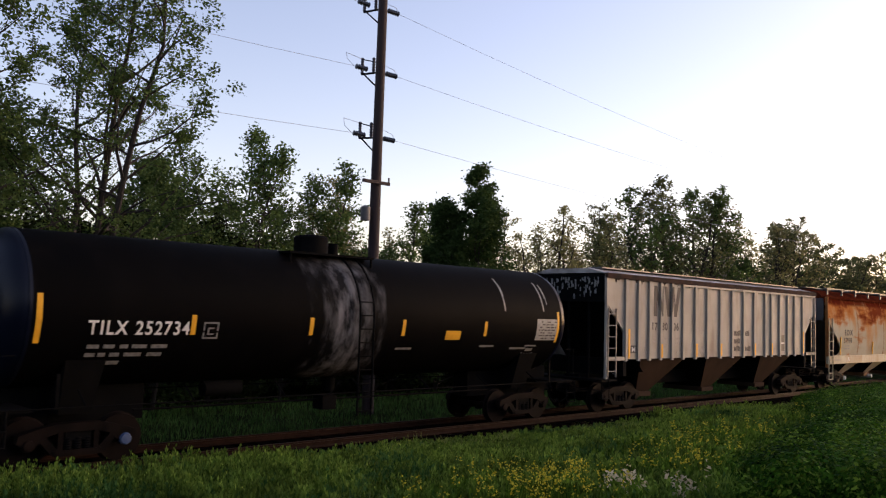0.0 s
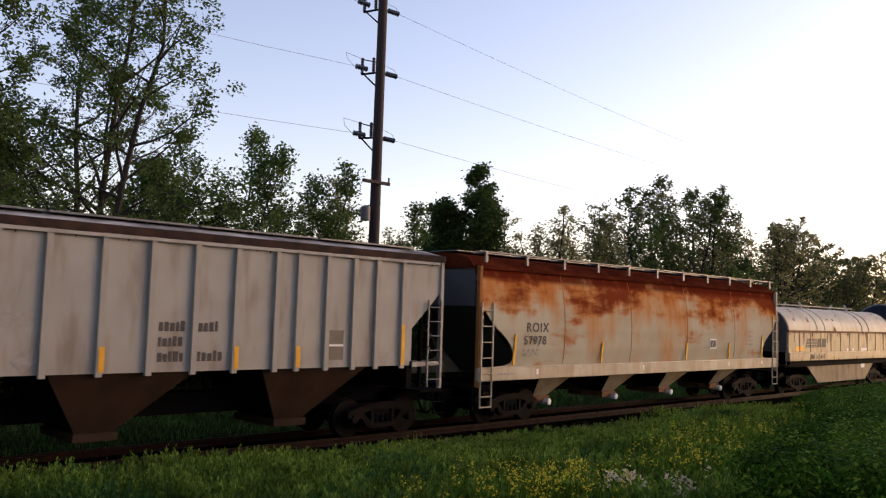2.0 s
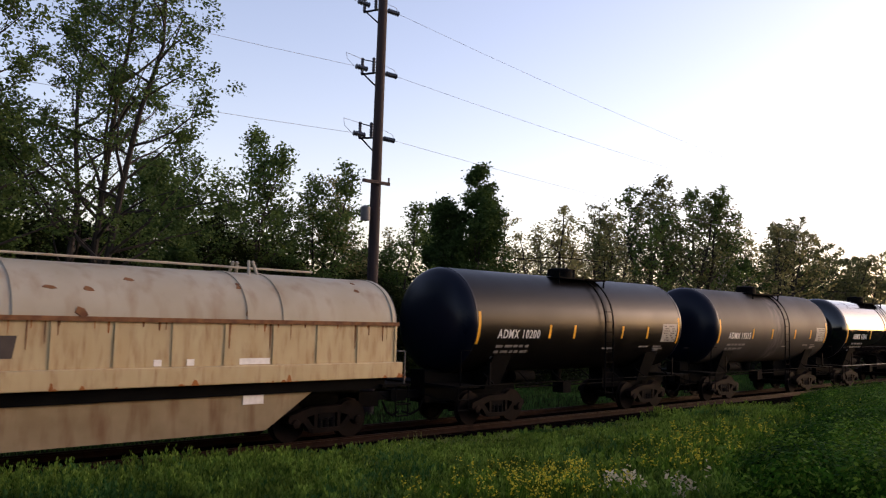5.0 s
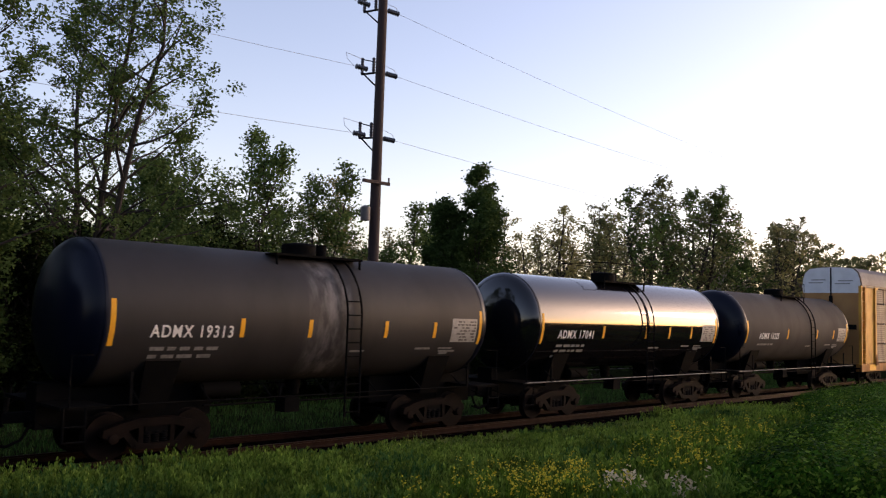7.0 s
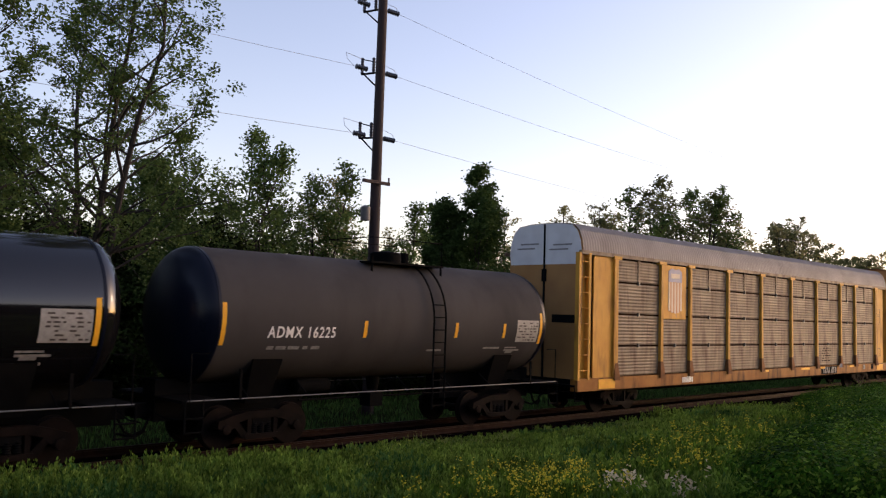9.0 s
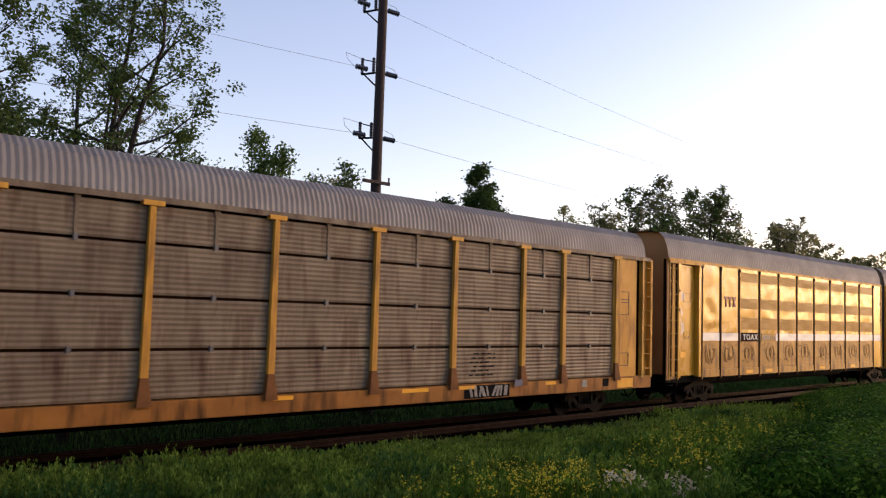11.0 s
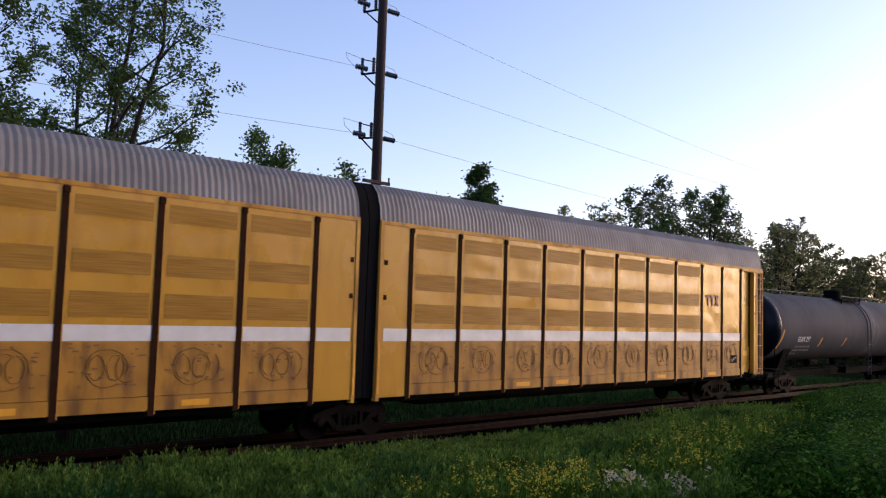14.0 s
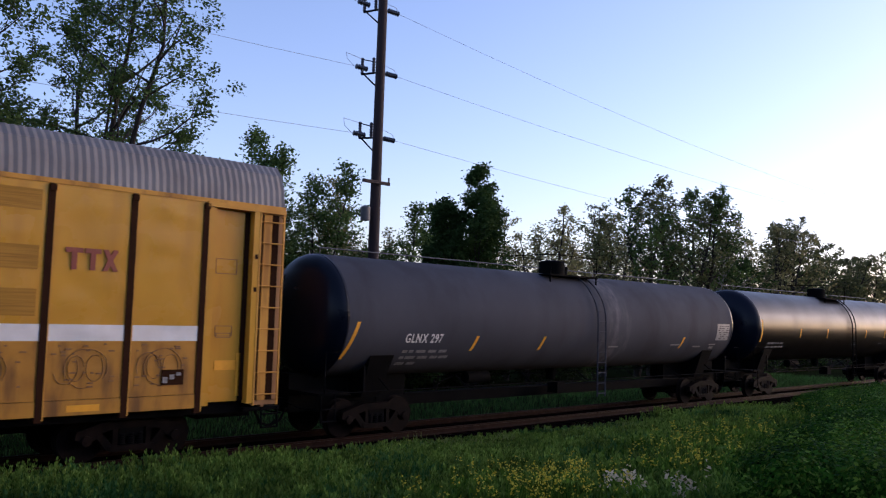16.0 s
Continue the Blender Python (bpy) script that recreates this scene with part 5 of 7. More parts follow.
    for s in (-1, 1):
        rack_end(car, h, s, w, zb - 0.15, prof, s < 0)
        x = s * (h - 1.35)
        part("corner_panel", Geo().box(min(x - s * 0.85, x + s * 0.5), max(x - s * 0.85, x + s * 0.5), -w + 0.03, -w + 0.07, zb, ze - 0.1), RACK_POST, car, "yellow corner panel")
        part("corner_panel", Geo().box(min(x - s * 0.85, x + s * 0.5), max(x - s * 0.85, x + s * 0.5), w - 0.07, w - 0.03, zb, ze - 0.1), RACK_YELLOW, car)
        for xx in (x - s * 0.6, s * (h - 0.55), s * (h - 0.03)):
            part("corner_post", Geo().box(xx - 0.05, xx + 0.05, -w - 0.05, -w + 0.1, zb - 0.05, ze - 0.05), RACK_POST, car)
        part("ladder_backing", Geo().box(min(s * (h - 0.5), s * (h - 0.08)), max(s * (h - 0.5), s * (h - 0.08)), -w + 0.1, -w + 0.12, zb, ze - 0.1), RACK_POST, car)
        add_ladder(car, min(s * (h - 0.5), s * (h - 0.08)), max(s * (h - 0.5), s * (h - 0.08)), -w - 0.02, zb, ze - 0.1, 8, RACK_POST, 0.1, 0.018)
        fr = Geo()
        c = -0.25 * s
        for zz, hh in ((3.6, 0.35), (3.2, 0.5), (1.55, 0.4)):
            for a, b, cc, d in ((-0.3, 0.3, 0, 0.02), (-0.3, 0.3, hh, hh + 0.02), (-0.3, -0.28, 0, hh), (0.28, 0.3, 0, hh)):
                fr.box(x + c + a, x + c + b, -w + 0.018, -w + 0.03, zz + cc, zz + d)
        if s > 0:
            part("stencil_frames", fr, DARK_INK, car)
        part("sill_plate", Geo().box(min(s * (h - 2.0), s * (h - 1.1)), max(s * (h - 2.0), s * (h - 1.1)), -1.59, -1.575, 0.85, 1.15), YELLOW, car, "bright yellow sill patch")
        add_truck(car, s * (h - 3.0))
        end_gear(car, s * (h + 0.1), s, 1.0)
    num = Geo()
    bars(num, 39.2 - u, 0.88, 0.8, 0.24, -1.586)
    part("sill_stencil", num, STENCIL, car)
    for x0, x1, z0, z1, m in ((49.3, 50.2, 1.08, 1.17, YELLOW), (51.3, 51.95, 1.08, 1.17, YELLOW), (54.9, 55.4, 1.08, 1.17, YELLOW), (56.7, 56.95, 0.95, 1.16, DIM_STENCIL), (57.8, 58.1, 0.93, 1.17, RUBBER), (45.6, 46.1, 1.08, 1.17, YELLOW)):
        part("sill_patch", Geo().box(x0 - u, x1 - u, -1.592, -1.576, z0, z1), m, car)
    part("spray_backing", Geo().box(51.5 - u, 53.32 - u, -1.586, -1.576, 0.83, 1.17), RUBBER, car, "black sprayed patch")
    spray = random.Random(3)
    for k in range(9):
        x0, a, b = 51.75 - u + 0.165 * k, spray.uniform(-0.16, 0.16), spray.uniform(0.05, 0.14)
        part("spray_paint", Geo().slab([(x0, 0.87), (x0 + b, 0.86), (x0 + b + a, 1.14), (x0 + a, 1.15)], -1.592 - 0.0004 * k, -1.586), DIM_STENCIL, car)
    part("spray_paint", Geo().box(53.45 - u, 53.78 - u, -1.665, -1.66, 1.1, 1.28), surface("blue_spray_paint", (0.03, 0.05, 0.12), (0.08, 0.09, 0.12), 0.6, size=3, bump=0), car, "blue sprayed patch")
    tagline = Geo()
    for k in range(6):
        bars(tagline, 51.75 - u + 0.08 * (k % 3), 1.42 + 0.115 * k, 0.95 - 0.1 * (k % 2), 0.035, -w + 0.042, spray, 1.2)
    tagged(part("stencil_text", tagline, RUBBER, car), kind="stuff")
    return car


def panel_rack(u0, u1, ribs, outer):
    """One half of an articulated auto rack: smooth yellow panels between dark rib channels. outer: the side that has the end door."""
    u, h = (u0 + u1) / 2, (u1 - u0) / 2
    car = freight_car("articulated_rack", "yellow smooth-sided auto rack unit with a white band", "auto rack", u)
    w, zb, ze, zt = 1.55, 1.0, 5.25, 6.3
    roof, prof = corrugated_roof(h, w - 0.02, ze - 0.02, zt, 0.15, 0.021)
    part("roof", roof, RACK_ROOF, car, "grey corrugated roof", smooth=20)
    pieces("roof_rail", Geo().box(-h, h, -w - 0.02, -w + 0.06, ze - 0.06, ze + 0.03).box(-h, h, w - 0.06, w + 0.02, ze - 0.06, ze + 0.03), RACK_POST, car)
    part("deck", Geo().box(-h + 0.1, h - 0.1, -1.3, 1.3, 0.85, 1.15).box(-h + 2.5, h - 2.5, -0.4, 0.4, 0.6, 0.85), UNDER, car)
    # Dark brown sheets back the side panels.
    pieces("dark_backing_sheet", Geo().box(-h + 0.1, h - 0.1, -w + 0.26, -w + 0.28, zb, ze).box(-h + 0.1, h - 0.1, w - 0.04, w, zb, ze), RIB_DARK, car)
    edges = [x - u for x in ribs]
    made = {}
    for i, (a, b) in enumerate(zip(edges[:-1], edges[1:])):
        half, mid = (b - a) / 2 - 0.055, (a + b) / 2
        key = round(half, 2)
        if key not in made:
            # sheet dished a little, as such panels are, so that it mirrors the sky unevenly
            def sheet(z0, z1, name, material, seed, deep=0.035, n=12, m=20):
                vs = [(-half + 2 * half * p / n, deep * noise.noise((seed + p * 0.14, q * 0.42, seed)) * math.sin(math.pi * p / n) * (1 if 0 < q < m else 0), z0 + (z1 - z0) * q / m) for q in range(m + 1) for p in range(n + 1)]
                fs = [(q * (n + 1) + p, q * (n + 1) + p + 1, (q + 1) * (n + 1) + p + 1, (q + 1) * (n + 1) + p) for q in range(m) for p in range(n)]
                g = Geo().add(vs, fs)
                g.box(-half, half, 0.02, 0.05, z0, z1)
                return g.mesh(name, material)

            def laid(z0, z1, trim, name, material, seed, proud, n=12):
                """A thin strip that follows the dished sheet."""
                g, lo, hi, m = Geo(), 2.34, ze - 0.06, max(2, int((z1 - z0) / 0.07))
                for out in (proud, proud - 0.003):
                    vs = []
                    for q in range(m + 1):
                        for p in range(n + 1):
                            x, z = (-half + trim) + (2 * half - 2 * trim) * p / n, z0 + (z1 - z0) * q / m
                            at = (x + half) / (2 * half) * 12
                            vs.append((x, 0.035 * noise.noise((seed + at * 0.14, (z - lo) / (hi - lo) * 8.4, seed)) * math.sin(math.pi * at / 12) * min(1.0, (z - lo) / 0.1425) - out, z))
                    fs = [(q * (n + 1) + p, q * (n + 1) + p + 1, (q + 1) * (n + 1) + p + 1, (q + 1) * (n + 1) + p) for q in range(m) for p in range(n)]
                    g.add(vs, fs if out == proud else [f[::-1] for f in fs])
                return g.mesh(name, material)

            made[key] = (sheet(2.34, ze - 0.06, "side_panel", RACK_YELLOW, half * 7 + i),
                         sheet(1.3, 2.34, "lower_panel", RACK_LOW, half * 5, 0.008),
                         [laid(z0, z1, 0.11, "vent_strip", RACK_VENT, half * 7 + i, 0.007) for z0, z1 in ((4.68, 5.05), (3.62, 4.05), (2.8, 3.28))],
                         laid(2.36, 2.66, 0.015, "white_band", WHITE_BAND, half * 7 + i, 0.008),
                         Geo().box(-half, half, -0.014, 0.05, 1.02, 1.29).mesh("sill_panel", RACK_LOW, 0))
        up, low, vents, band, sill = made[key]
        part("side_panel", up, RACK_YELLOW, car, at=(mid, -w, 0))
        part("lower_panel", low, RACK_LOW, car, at=(mid, -w, 0))
        bare = i < 2 if outer < 0 else i > len(edges) - 4
        if half > 0.6 and not bare:
            for vmesh in vents:
                part("vent_strip", vmesh, RACK_VENT, car, at=(mid, -w, 0))
        part("white_band", band, WHITE_BAND, car, at=(mid, -w, 0))
        part("sill_panel", sill, RACK_LOW, car, at=(mid, -w, 0))
        # worn chalk rings and rust dabs on the lower panel
        rings = Geo()
        rr = random.Random(i * 13 + int(u))
        if half > 0.5:
            shift = rr.uniform(-0.12, 0.12)
            for c0, rad, tall_r, start, n in ((0.0, 0.40, 0.36, rr.uniform(5.6, 6.2), 17), (-0.19, 0.15, 0.23, rr.uniform(0, 6), 18), (0.17, 0.16, 0.24, rr.uniform(0, 6), 18), (rr.uniform(-0.5, 0.5), 0.22, 0.28, rr.uniform(0, 6), 11)):
                rad, c0 = min(rad, half * 0.72), c0 * min(1.0, half / 0.75)
                pts = [(shift + c0 + rad * math.cos(start + q * 0.35), -0.012, 1.86 + tall_r * math.sin(start + q * 0.35) + rr.uniform(-0.012, 0.012)) for q in range(n)]
                for q0, q1 in zip(pts[:-1], pts[1:]):
                    rings.tube([q0, q1], 0.0065, 4)
        for _ in range(22):
            x0, z0 = rr.uniform(-half + 0.1, half - 0.2), rr.uniform(1.5, 2.3)
            rings.box(x0, x0 + rr.uniform(0.03, 0.12), -0.014, 0.0, z0, z0 + 0.03)
        tagged(part("scrawl", rings, SCRAWL, car, at=(mid, -w, 0)), kind="stuff")
        if i % 4 == 2 or i % 5 == 3:
            part("sill_patch", Geo().box(-0.3, 0.3, -0.02, 0.0, 1.08, 1.2), YELLOW, car, at=(mid, -w, 0))
    rib = Geo().box(0.055, 0.075, -0.022, 0.08, zb - 0.05, ze - 0.06).mesh("rib_flange", RACK_POST, 0)
    chan = Geo().box(-0.075, 0.055, -0.018, 0.08, zb - 0.08, ze - 0.1).box(-0.06, 0.06, -0.05, 0.0, ze - 0.2, ze - 0.08).mesh("rib_channel", RIB_DARK, 0)
    for x in edges:
        part("rib_flange", rib, RACK_POST, car, at=(x, -w, 0))
        part("rib_channel", chan, RIB_DARK, car, at=(x, -w, 0))
    part("side_panel", Geo().box(-h + 0.1, h - 0.1, w, w + 0.04, zb, ze - 0.06), RACK_YELLOW, car)
    k = 1 if outer < 0 else len(edges) - 3
    c = (edges[k] + edges[k + 1]) / 2
    mark = Geo()
    for x0, x1, z0, z1 in ((-0.48, -0.16, 3.97, 4.06), (-0.37, -0.27, 3.66, 3.97), (-0.13, 0.17, 3.97, 4.06), (-0.03, 0.07, 3.66, 3.97)):
        mark.box(c + x0, c + x1, -w - 0.02, -w - 0.002, z0, z1)
    for a, b in ((0.2, 0.4), (0.4, 0.2)):
        mark.slab([(c + a, 3.66), (c + a + 0.1, 3.66), (c + b + 0.1, 4.06), (c + b, 4.06)], -w - 0.02 - 0.001 * a, -w - 0.002)
    pieces("owner_mark", mark, OWNER_RED, car, "dull red stroke of the owner mark")
    if outer < 0:
        a = edges[2] + 0.14
        part("number_plate_board", Geo().box(a, a + 1.5, -w - 0.03, -w - 0.01, 2.33, 2.68), RIB_DARK, car, "dark board")
        lettering("TOAX", 0.22, a + 0.14, -w - 0.032, 2.40, STENCIL, car, None, 1.35, "car_number")
        a = edges[3] + 0.14
        part("faded_board", Geo().box(a, a + 1.35, -w - 0.03, -w - 0.01, 2.33, 2.66), RACK_VENT, car, "faded board")
        lettering("880116", 0.2, a + 0.14, -w - 0.032, 2.40, PANEL_PRINT, car, None, 1.25, "worn_number")
    # end with the doors
    s = outer
    rack_end(car, h, s, w, zb - 0.1, prof, False)
    inner_rib = edges[0] if s < 0 else edges[-1]
    lad = s * (h - 0.62)
    part("corner_panel", Geo().box(min(inner_rib, lad), max(inner_rib, lad), -w + 0.16, -w + 0.2, zb + 0.1, ze - 0.1), RACK_YELLOW, car, "recessed yellow corner panel")
    part("corner_post", Geo().box(min(lad, lad - s * 0.16), max(lad, lad - s * 0.16), -w - 0.03, -w + 0.16, zb + 0.05, ze - 0.08), RACK_YELLOW, car)
    part("corner_post", Geo().box(min(inner_rib + s * 0.05, inner_rib + s * 0.22), max(inner_rib + s * 0.05, inner_rib + s * 0.22), -w - 0.02, -w + 0.16, zb + 0.05, ze - 0.08), RACK_YELLOW, car)
    part("end_lintel", Geo().box(min(s * h, inner_rib), max(s * h, inner_rib), -w - 0.05, -w + 0.1, ze - 0.14, ze - 0.04), RACK_POST, car)
    part("ladder_backing", Geo().box(min(lad, s * h), max(lad, s * h), -w + 0.06, -w + 0.09, zb, ze - 0.1), DOOR_BROWN, car)
    add_ladder(car, min(lad, s * (h - 0.03)), max(lad, s * (h - 0.03)), -w - 0.02, zb, ze - 0.1, 9, RACK_POST, 0.08, 0.016)
    if s < 0:
        rp = random.Random(8)
        for k in range(7):
            cx, cz = lad + 0.35 + 0.25 * rp.random(), 2.3 + 0.28 * k + rp.uniform(-0.1, 0.1)
            ring = [(cx + rp.uniform(0.08, 0.22) * math.cos(a), cz + rp.uniform(0.1, 0.26) * math.sin(a)) for a in [i * 0.785 for i in range(8)]]
            part("spray_paint", Geo().slab(ring, -w + 0.150 + 0.001 * k, -w + 0.159), SPRAY, car)
    # Dark strips stand in for the shaded gaps beside the ladder.
    for a0, a1, m, deep in ((-0.28, -0.16, RIB_DARK, 0.14), (0.0, 0.1, RIB_DARK, 0.03), (0.12, 0.32, RACK_POST, 0.03), (0.33, 0.5, RIB_DARK, 0.045)):
        part("dark_gap_strip" if m is RIB_DARK else "ladder_plate", Geo().box(min(lad + s * a0, lad + s * a1), max(lad + s * a0, lad + s * a1), -w + deep, -w + deep + 0.02, zb + 0.1, ze - 0.16), m, car)
    holes = Geo()
    for zz in (4.1, 3.4):
        holes.box(lad - s * 0.08 - 0.035, lad - s * 0.08 + 0.035, -w - 0.036, -w - 0.03, zz, zz + 0.1)
    pieces("grip_hole", holes, RIB_DARK, car)
    mid = (inner_rib + s * 0.22 + lad - s * 0.3) / 2
    for zz, hh, ww in ((3.75, 0.32, 0.5), (2.45, 0.22, 0.4), (2.42, 0.1, 0.34)):
        rim = Geo()
        for a0, a1, b0, b1 in ((-ww / 2, ww / 2, 0, 0.014), (-ww / 2, ww / 2, hh - 0.014, hh), (-ww / 2, -ww / 2 + 0.014, 0.014, hh - 0.014), (ww / 2 - 0.014, ww / 2, 0.014, hh - 0.014)):
            rim.box(mid + a0, mid + a1, -w + 0.152, -w + 0.16, zz + b0, zz + b1)
        tagged(part("stencil_frame", rim, SCRAWL, car), kind="stuff")
    if s > 0:
        k = (edges[-2] + edges[-1]) / 2
        part("stencil_box", Geo().box(k - 0.05, k + 0.42, -w - 0.022, -w - 0.016, 1.5, 1.8), RIB_DARK, car, "dark stencilled square")
        tiles = Geo()
        for a0 in (0.0, 0.14, 0.28):
            tiles.box(k - 0.02 + a0, k + 0.08 + a0, -w - 0.026, -w - 0.022, 1.54 + 0.5 * a0, 1.66 + 0.3 * a0)
        pieces("stencil_mark", tiles, DIM_STENCIL, car)
    stick = Geo().box(min(lad - s * 0.3, lad - s * 0.85), max(lad - s * 0.3, lad - s * 0.85), -w + 0.15, -w + 0.158, 1.75, 1.95)
    part("notice", stick, YELLOW, car)
    if s > 0:
        part("rail_patch", Geo().box(lad - 0.35, lad - 0.25, -w + 0.14, -w + 0.155, 1.2, 2.1), YELLOW, car)
    add_truck(car, s * (h - 3.0))
    end_gear(car, s * (h + 0.1), s, 0.95)
    # inner end: open mouth with a dark rubber curtain
    q = -s
    mouth = [(-w + 0.1, zb)] + [(y * 0.98, z - 0.02) for y, z in prof] + [(w - 0.1, zb)]
    part("curtain", Geo().beam(mouth[::-1], min(q * (h - 0.05), q * (h + 0.31)), max(q * (h - 0.05), q * (h + 0.31))), RUBBER, car, "black rubber curtain between units")
    part("end_post", Geo().box(min(q * (h - 0.1), q * h), max(q * (h - 0.1), q * h), -w - 0.02, -w + 0.14, zb - 0.08, ze - 0.05), RACK_POST, car)
    part("edge_panel", Geo().box(min(q * (h - 0.1), edges[-1] if q > 0 else edges[0]), max(q * (h - 0.1), edges[-1] if q > 0 else edges[0]), -w, -w + 0.04, zb, ze - 0.06), RACK_YELLOW, car)
    part("edge_band", Geo().box(min(q * (h - 0.18), edges[-1] + 0.08 if q > 0 else edges[0] - 0.08), max(q * (h - 0.18), edges[-1] + 0.08 if q > 0 else edges[0] - 0.08), -w - 0.012, -w - 0.003, 2.35, 2.66), WHITE_BAND, car)
    part("edge_strip", Geo().box(min(q * (h - 0.02), q * (h - 0.08)), max(q * (h - 0.02), q * (h - 0.08)), -w - 0.032, -w - 0.021, zb + 0.1, 2.3), YELLOW, car)
    hold = Geo()
    for zz in (4.2, 3.35):
        hold.box(q * (h - 0.2) - 0.05, q * (h - 0.2) + 0.05, -w - 0.012, -w - 0.002, zz, zz + 0.12)
    pieces("grip_hole", hold, RIB_DARK, car)
    if s < 0:
        add_truck(car, q * (h + 0.3))
    return car


# ---- the train, front to back ----
tilx = tank_car("long black tank car with silver-grey spill marks", -89.3, -74.1, 1.52, 2.93, SPILT_TANK, "TILX 252734", 6.45,
         (-7.45, -4.45, -1.55, 1.25, 4.25, 7.42), -0.6, mark_size=0.27, mark_x=1.03, rails=False, squeeze=0.86, bonnet=0.46)
part("bearing_cap", Geo().lathe([(-1.16, 0.02), (-1.15, 0.1), (-1.1, 0.12)], "y", (-6.45 + 0.889, 0, 0.457), 14), surface("dull_blue_cap_paint", (0.03, 0.06, 0.14), (0.05, 0.08, 0.13), 0.5, size=5, bump=0), tilx, "blue bearing cap")
frame_box = Geo()
for a0, a1, b0, b1 in ((0, 0.34, 0, 0.03), (0, 0.34, 0.31, 0.34), (0, 0.03, 0.03, 0.31), (0.31, 0.34, 0.03, 0.31), (0.1, 0.24, 0.2, 0.23), (0.1, 0.13, 0.08, 0.2), (0.13, 0.24, 0.08, 0.11)):
    patch_geo = wrapped(-4.22 + a0, -4.22 + a1, 2.4 + b0, 2.4 + b1, 1.52, 2.93, steps=1)
    frame_box.add(patch_geo.v, patch_geo.f)
part("stencil_box", frame_box, DIM_STENCIL, tilx)
part("placard", wrapped(2.75, 3.3, 2.38, 2.62, 1.52, 2.93), YELLOW, tilx, "plain yellow placard")
drip = random.Random(17)
for k in range(6):
    x0, z1 = drip.choice((4.9, 5.0, 6.6, 6.7, 6.85)) + drip.uniform(0, 0.12), 2.93 + drip.uniform(1.0, 1.25)
    part("dried_drip", wrapped(x0, x0 + drip.uniform(0.03, 0.07), z1 - drip.uniform(0.3, 0.95), z1, 1.52, 2.93, 0.005), DIM_STENCIL, tilx)
ribbed_hopper(-71.84, -55.4)
smooth_hopper(-54.05, -35.65)
coil_car(-34.4, -21.4)
tank_car("short glossy black tank car", -18.55, -7.95, 1.5, 2.88, BLACK_TANK, "ADMX 10200", 3.9, (-5.2, -2.1, -0.9, 1.7, 3.2, 5.2), 0.2)
tank_car("short tank car grey with dust, pale spill below its dome", -5.1, 5.25, 1.5, 2.88, DUSTY_TANK, "ADMX 19313", 3.85,
         (-5.05, -2.25, -0.5, 1.75, 3.4, 5.1), 0.1, rails=False)
tank_car("short mirror-glossy black tank car", 7.75, 18.4, 1.5, 2.88, GLOSS_TANK, "ADMX 17041", 3.9, (-5.2, -2.1, 0.4, 1.9, 3.4, 5.2), -0.1, gloss=True)
tank_car("short dusty grey tank car with pale handrails", 20.8, 31.4, 1.5, 2.88, GREY_TANK, "ADMX 16225", 3.9, (-5.2, -1.4, 1.7, 3.6, 5.2), 0.4, mark_x=1.2, gloss=True)
louvred_rack(33.0, 60.6)
panel_rack(61.75, 82.9, [64.06, 65.5, 67.0, 68.77, 70.55, 72.38, 74.23, 76.08, 77.92, 79.77, 81.66], -1)
panel_rack(83.55, 104.1, [84.58, 86.32, 88.15, 89.87, 91.75, 93.6, 95.44, 97.29, 99.15, 100.69, 102.21], 1)
tank_car("long slate-grey tank car", 106.0, 124.9, 1.52, 2.93, SLATE_TANK, "GLNX 297", 8.1, (-9.2, -4.9, -2.0, 6.0), 0.05, mark_x=1.9, mark_size=0.23, mark_z=-0.62, squeeze=0.78, bonnet=0.46, top_line=True, through_sill=True, slant=0.3, mark_drop=0.4)
tank_car("long black tank car", 127.4, 145.5, 1.52, 2.93, BLACK_TANK, "", 7.7, (-8.9, -5.1, -2.1, 2.8, 5.5, 8.9), 0.3, bonnet=0.46, top_line=True)


# ---- utility poles and wires ----
POLE_Y = 23.0


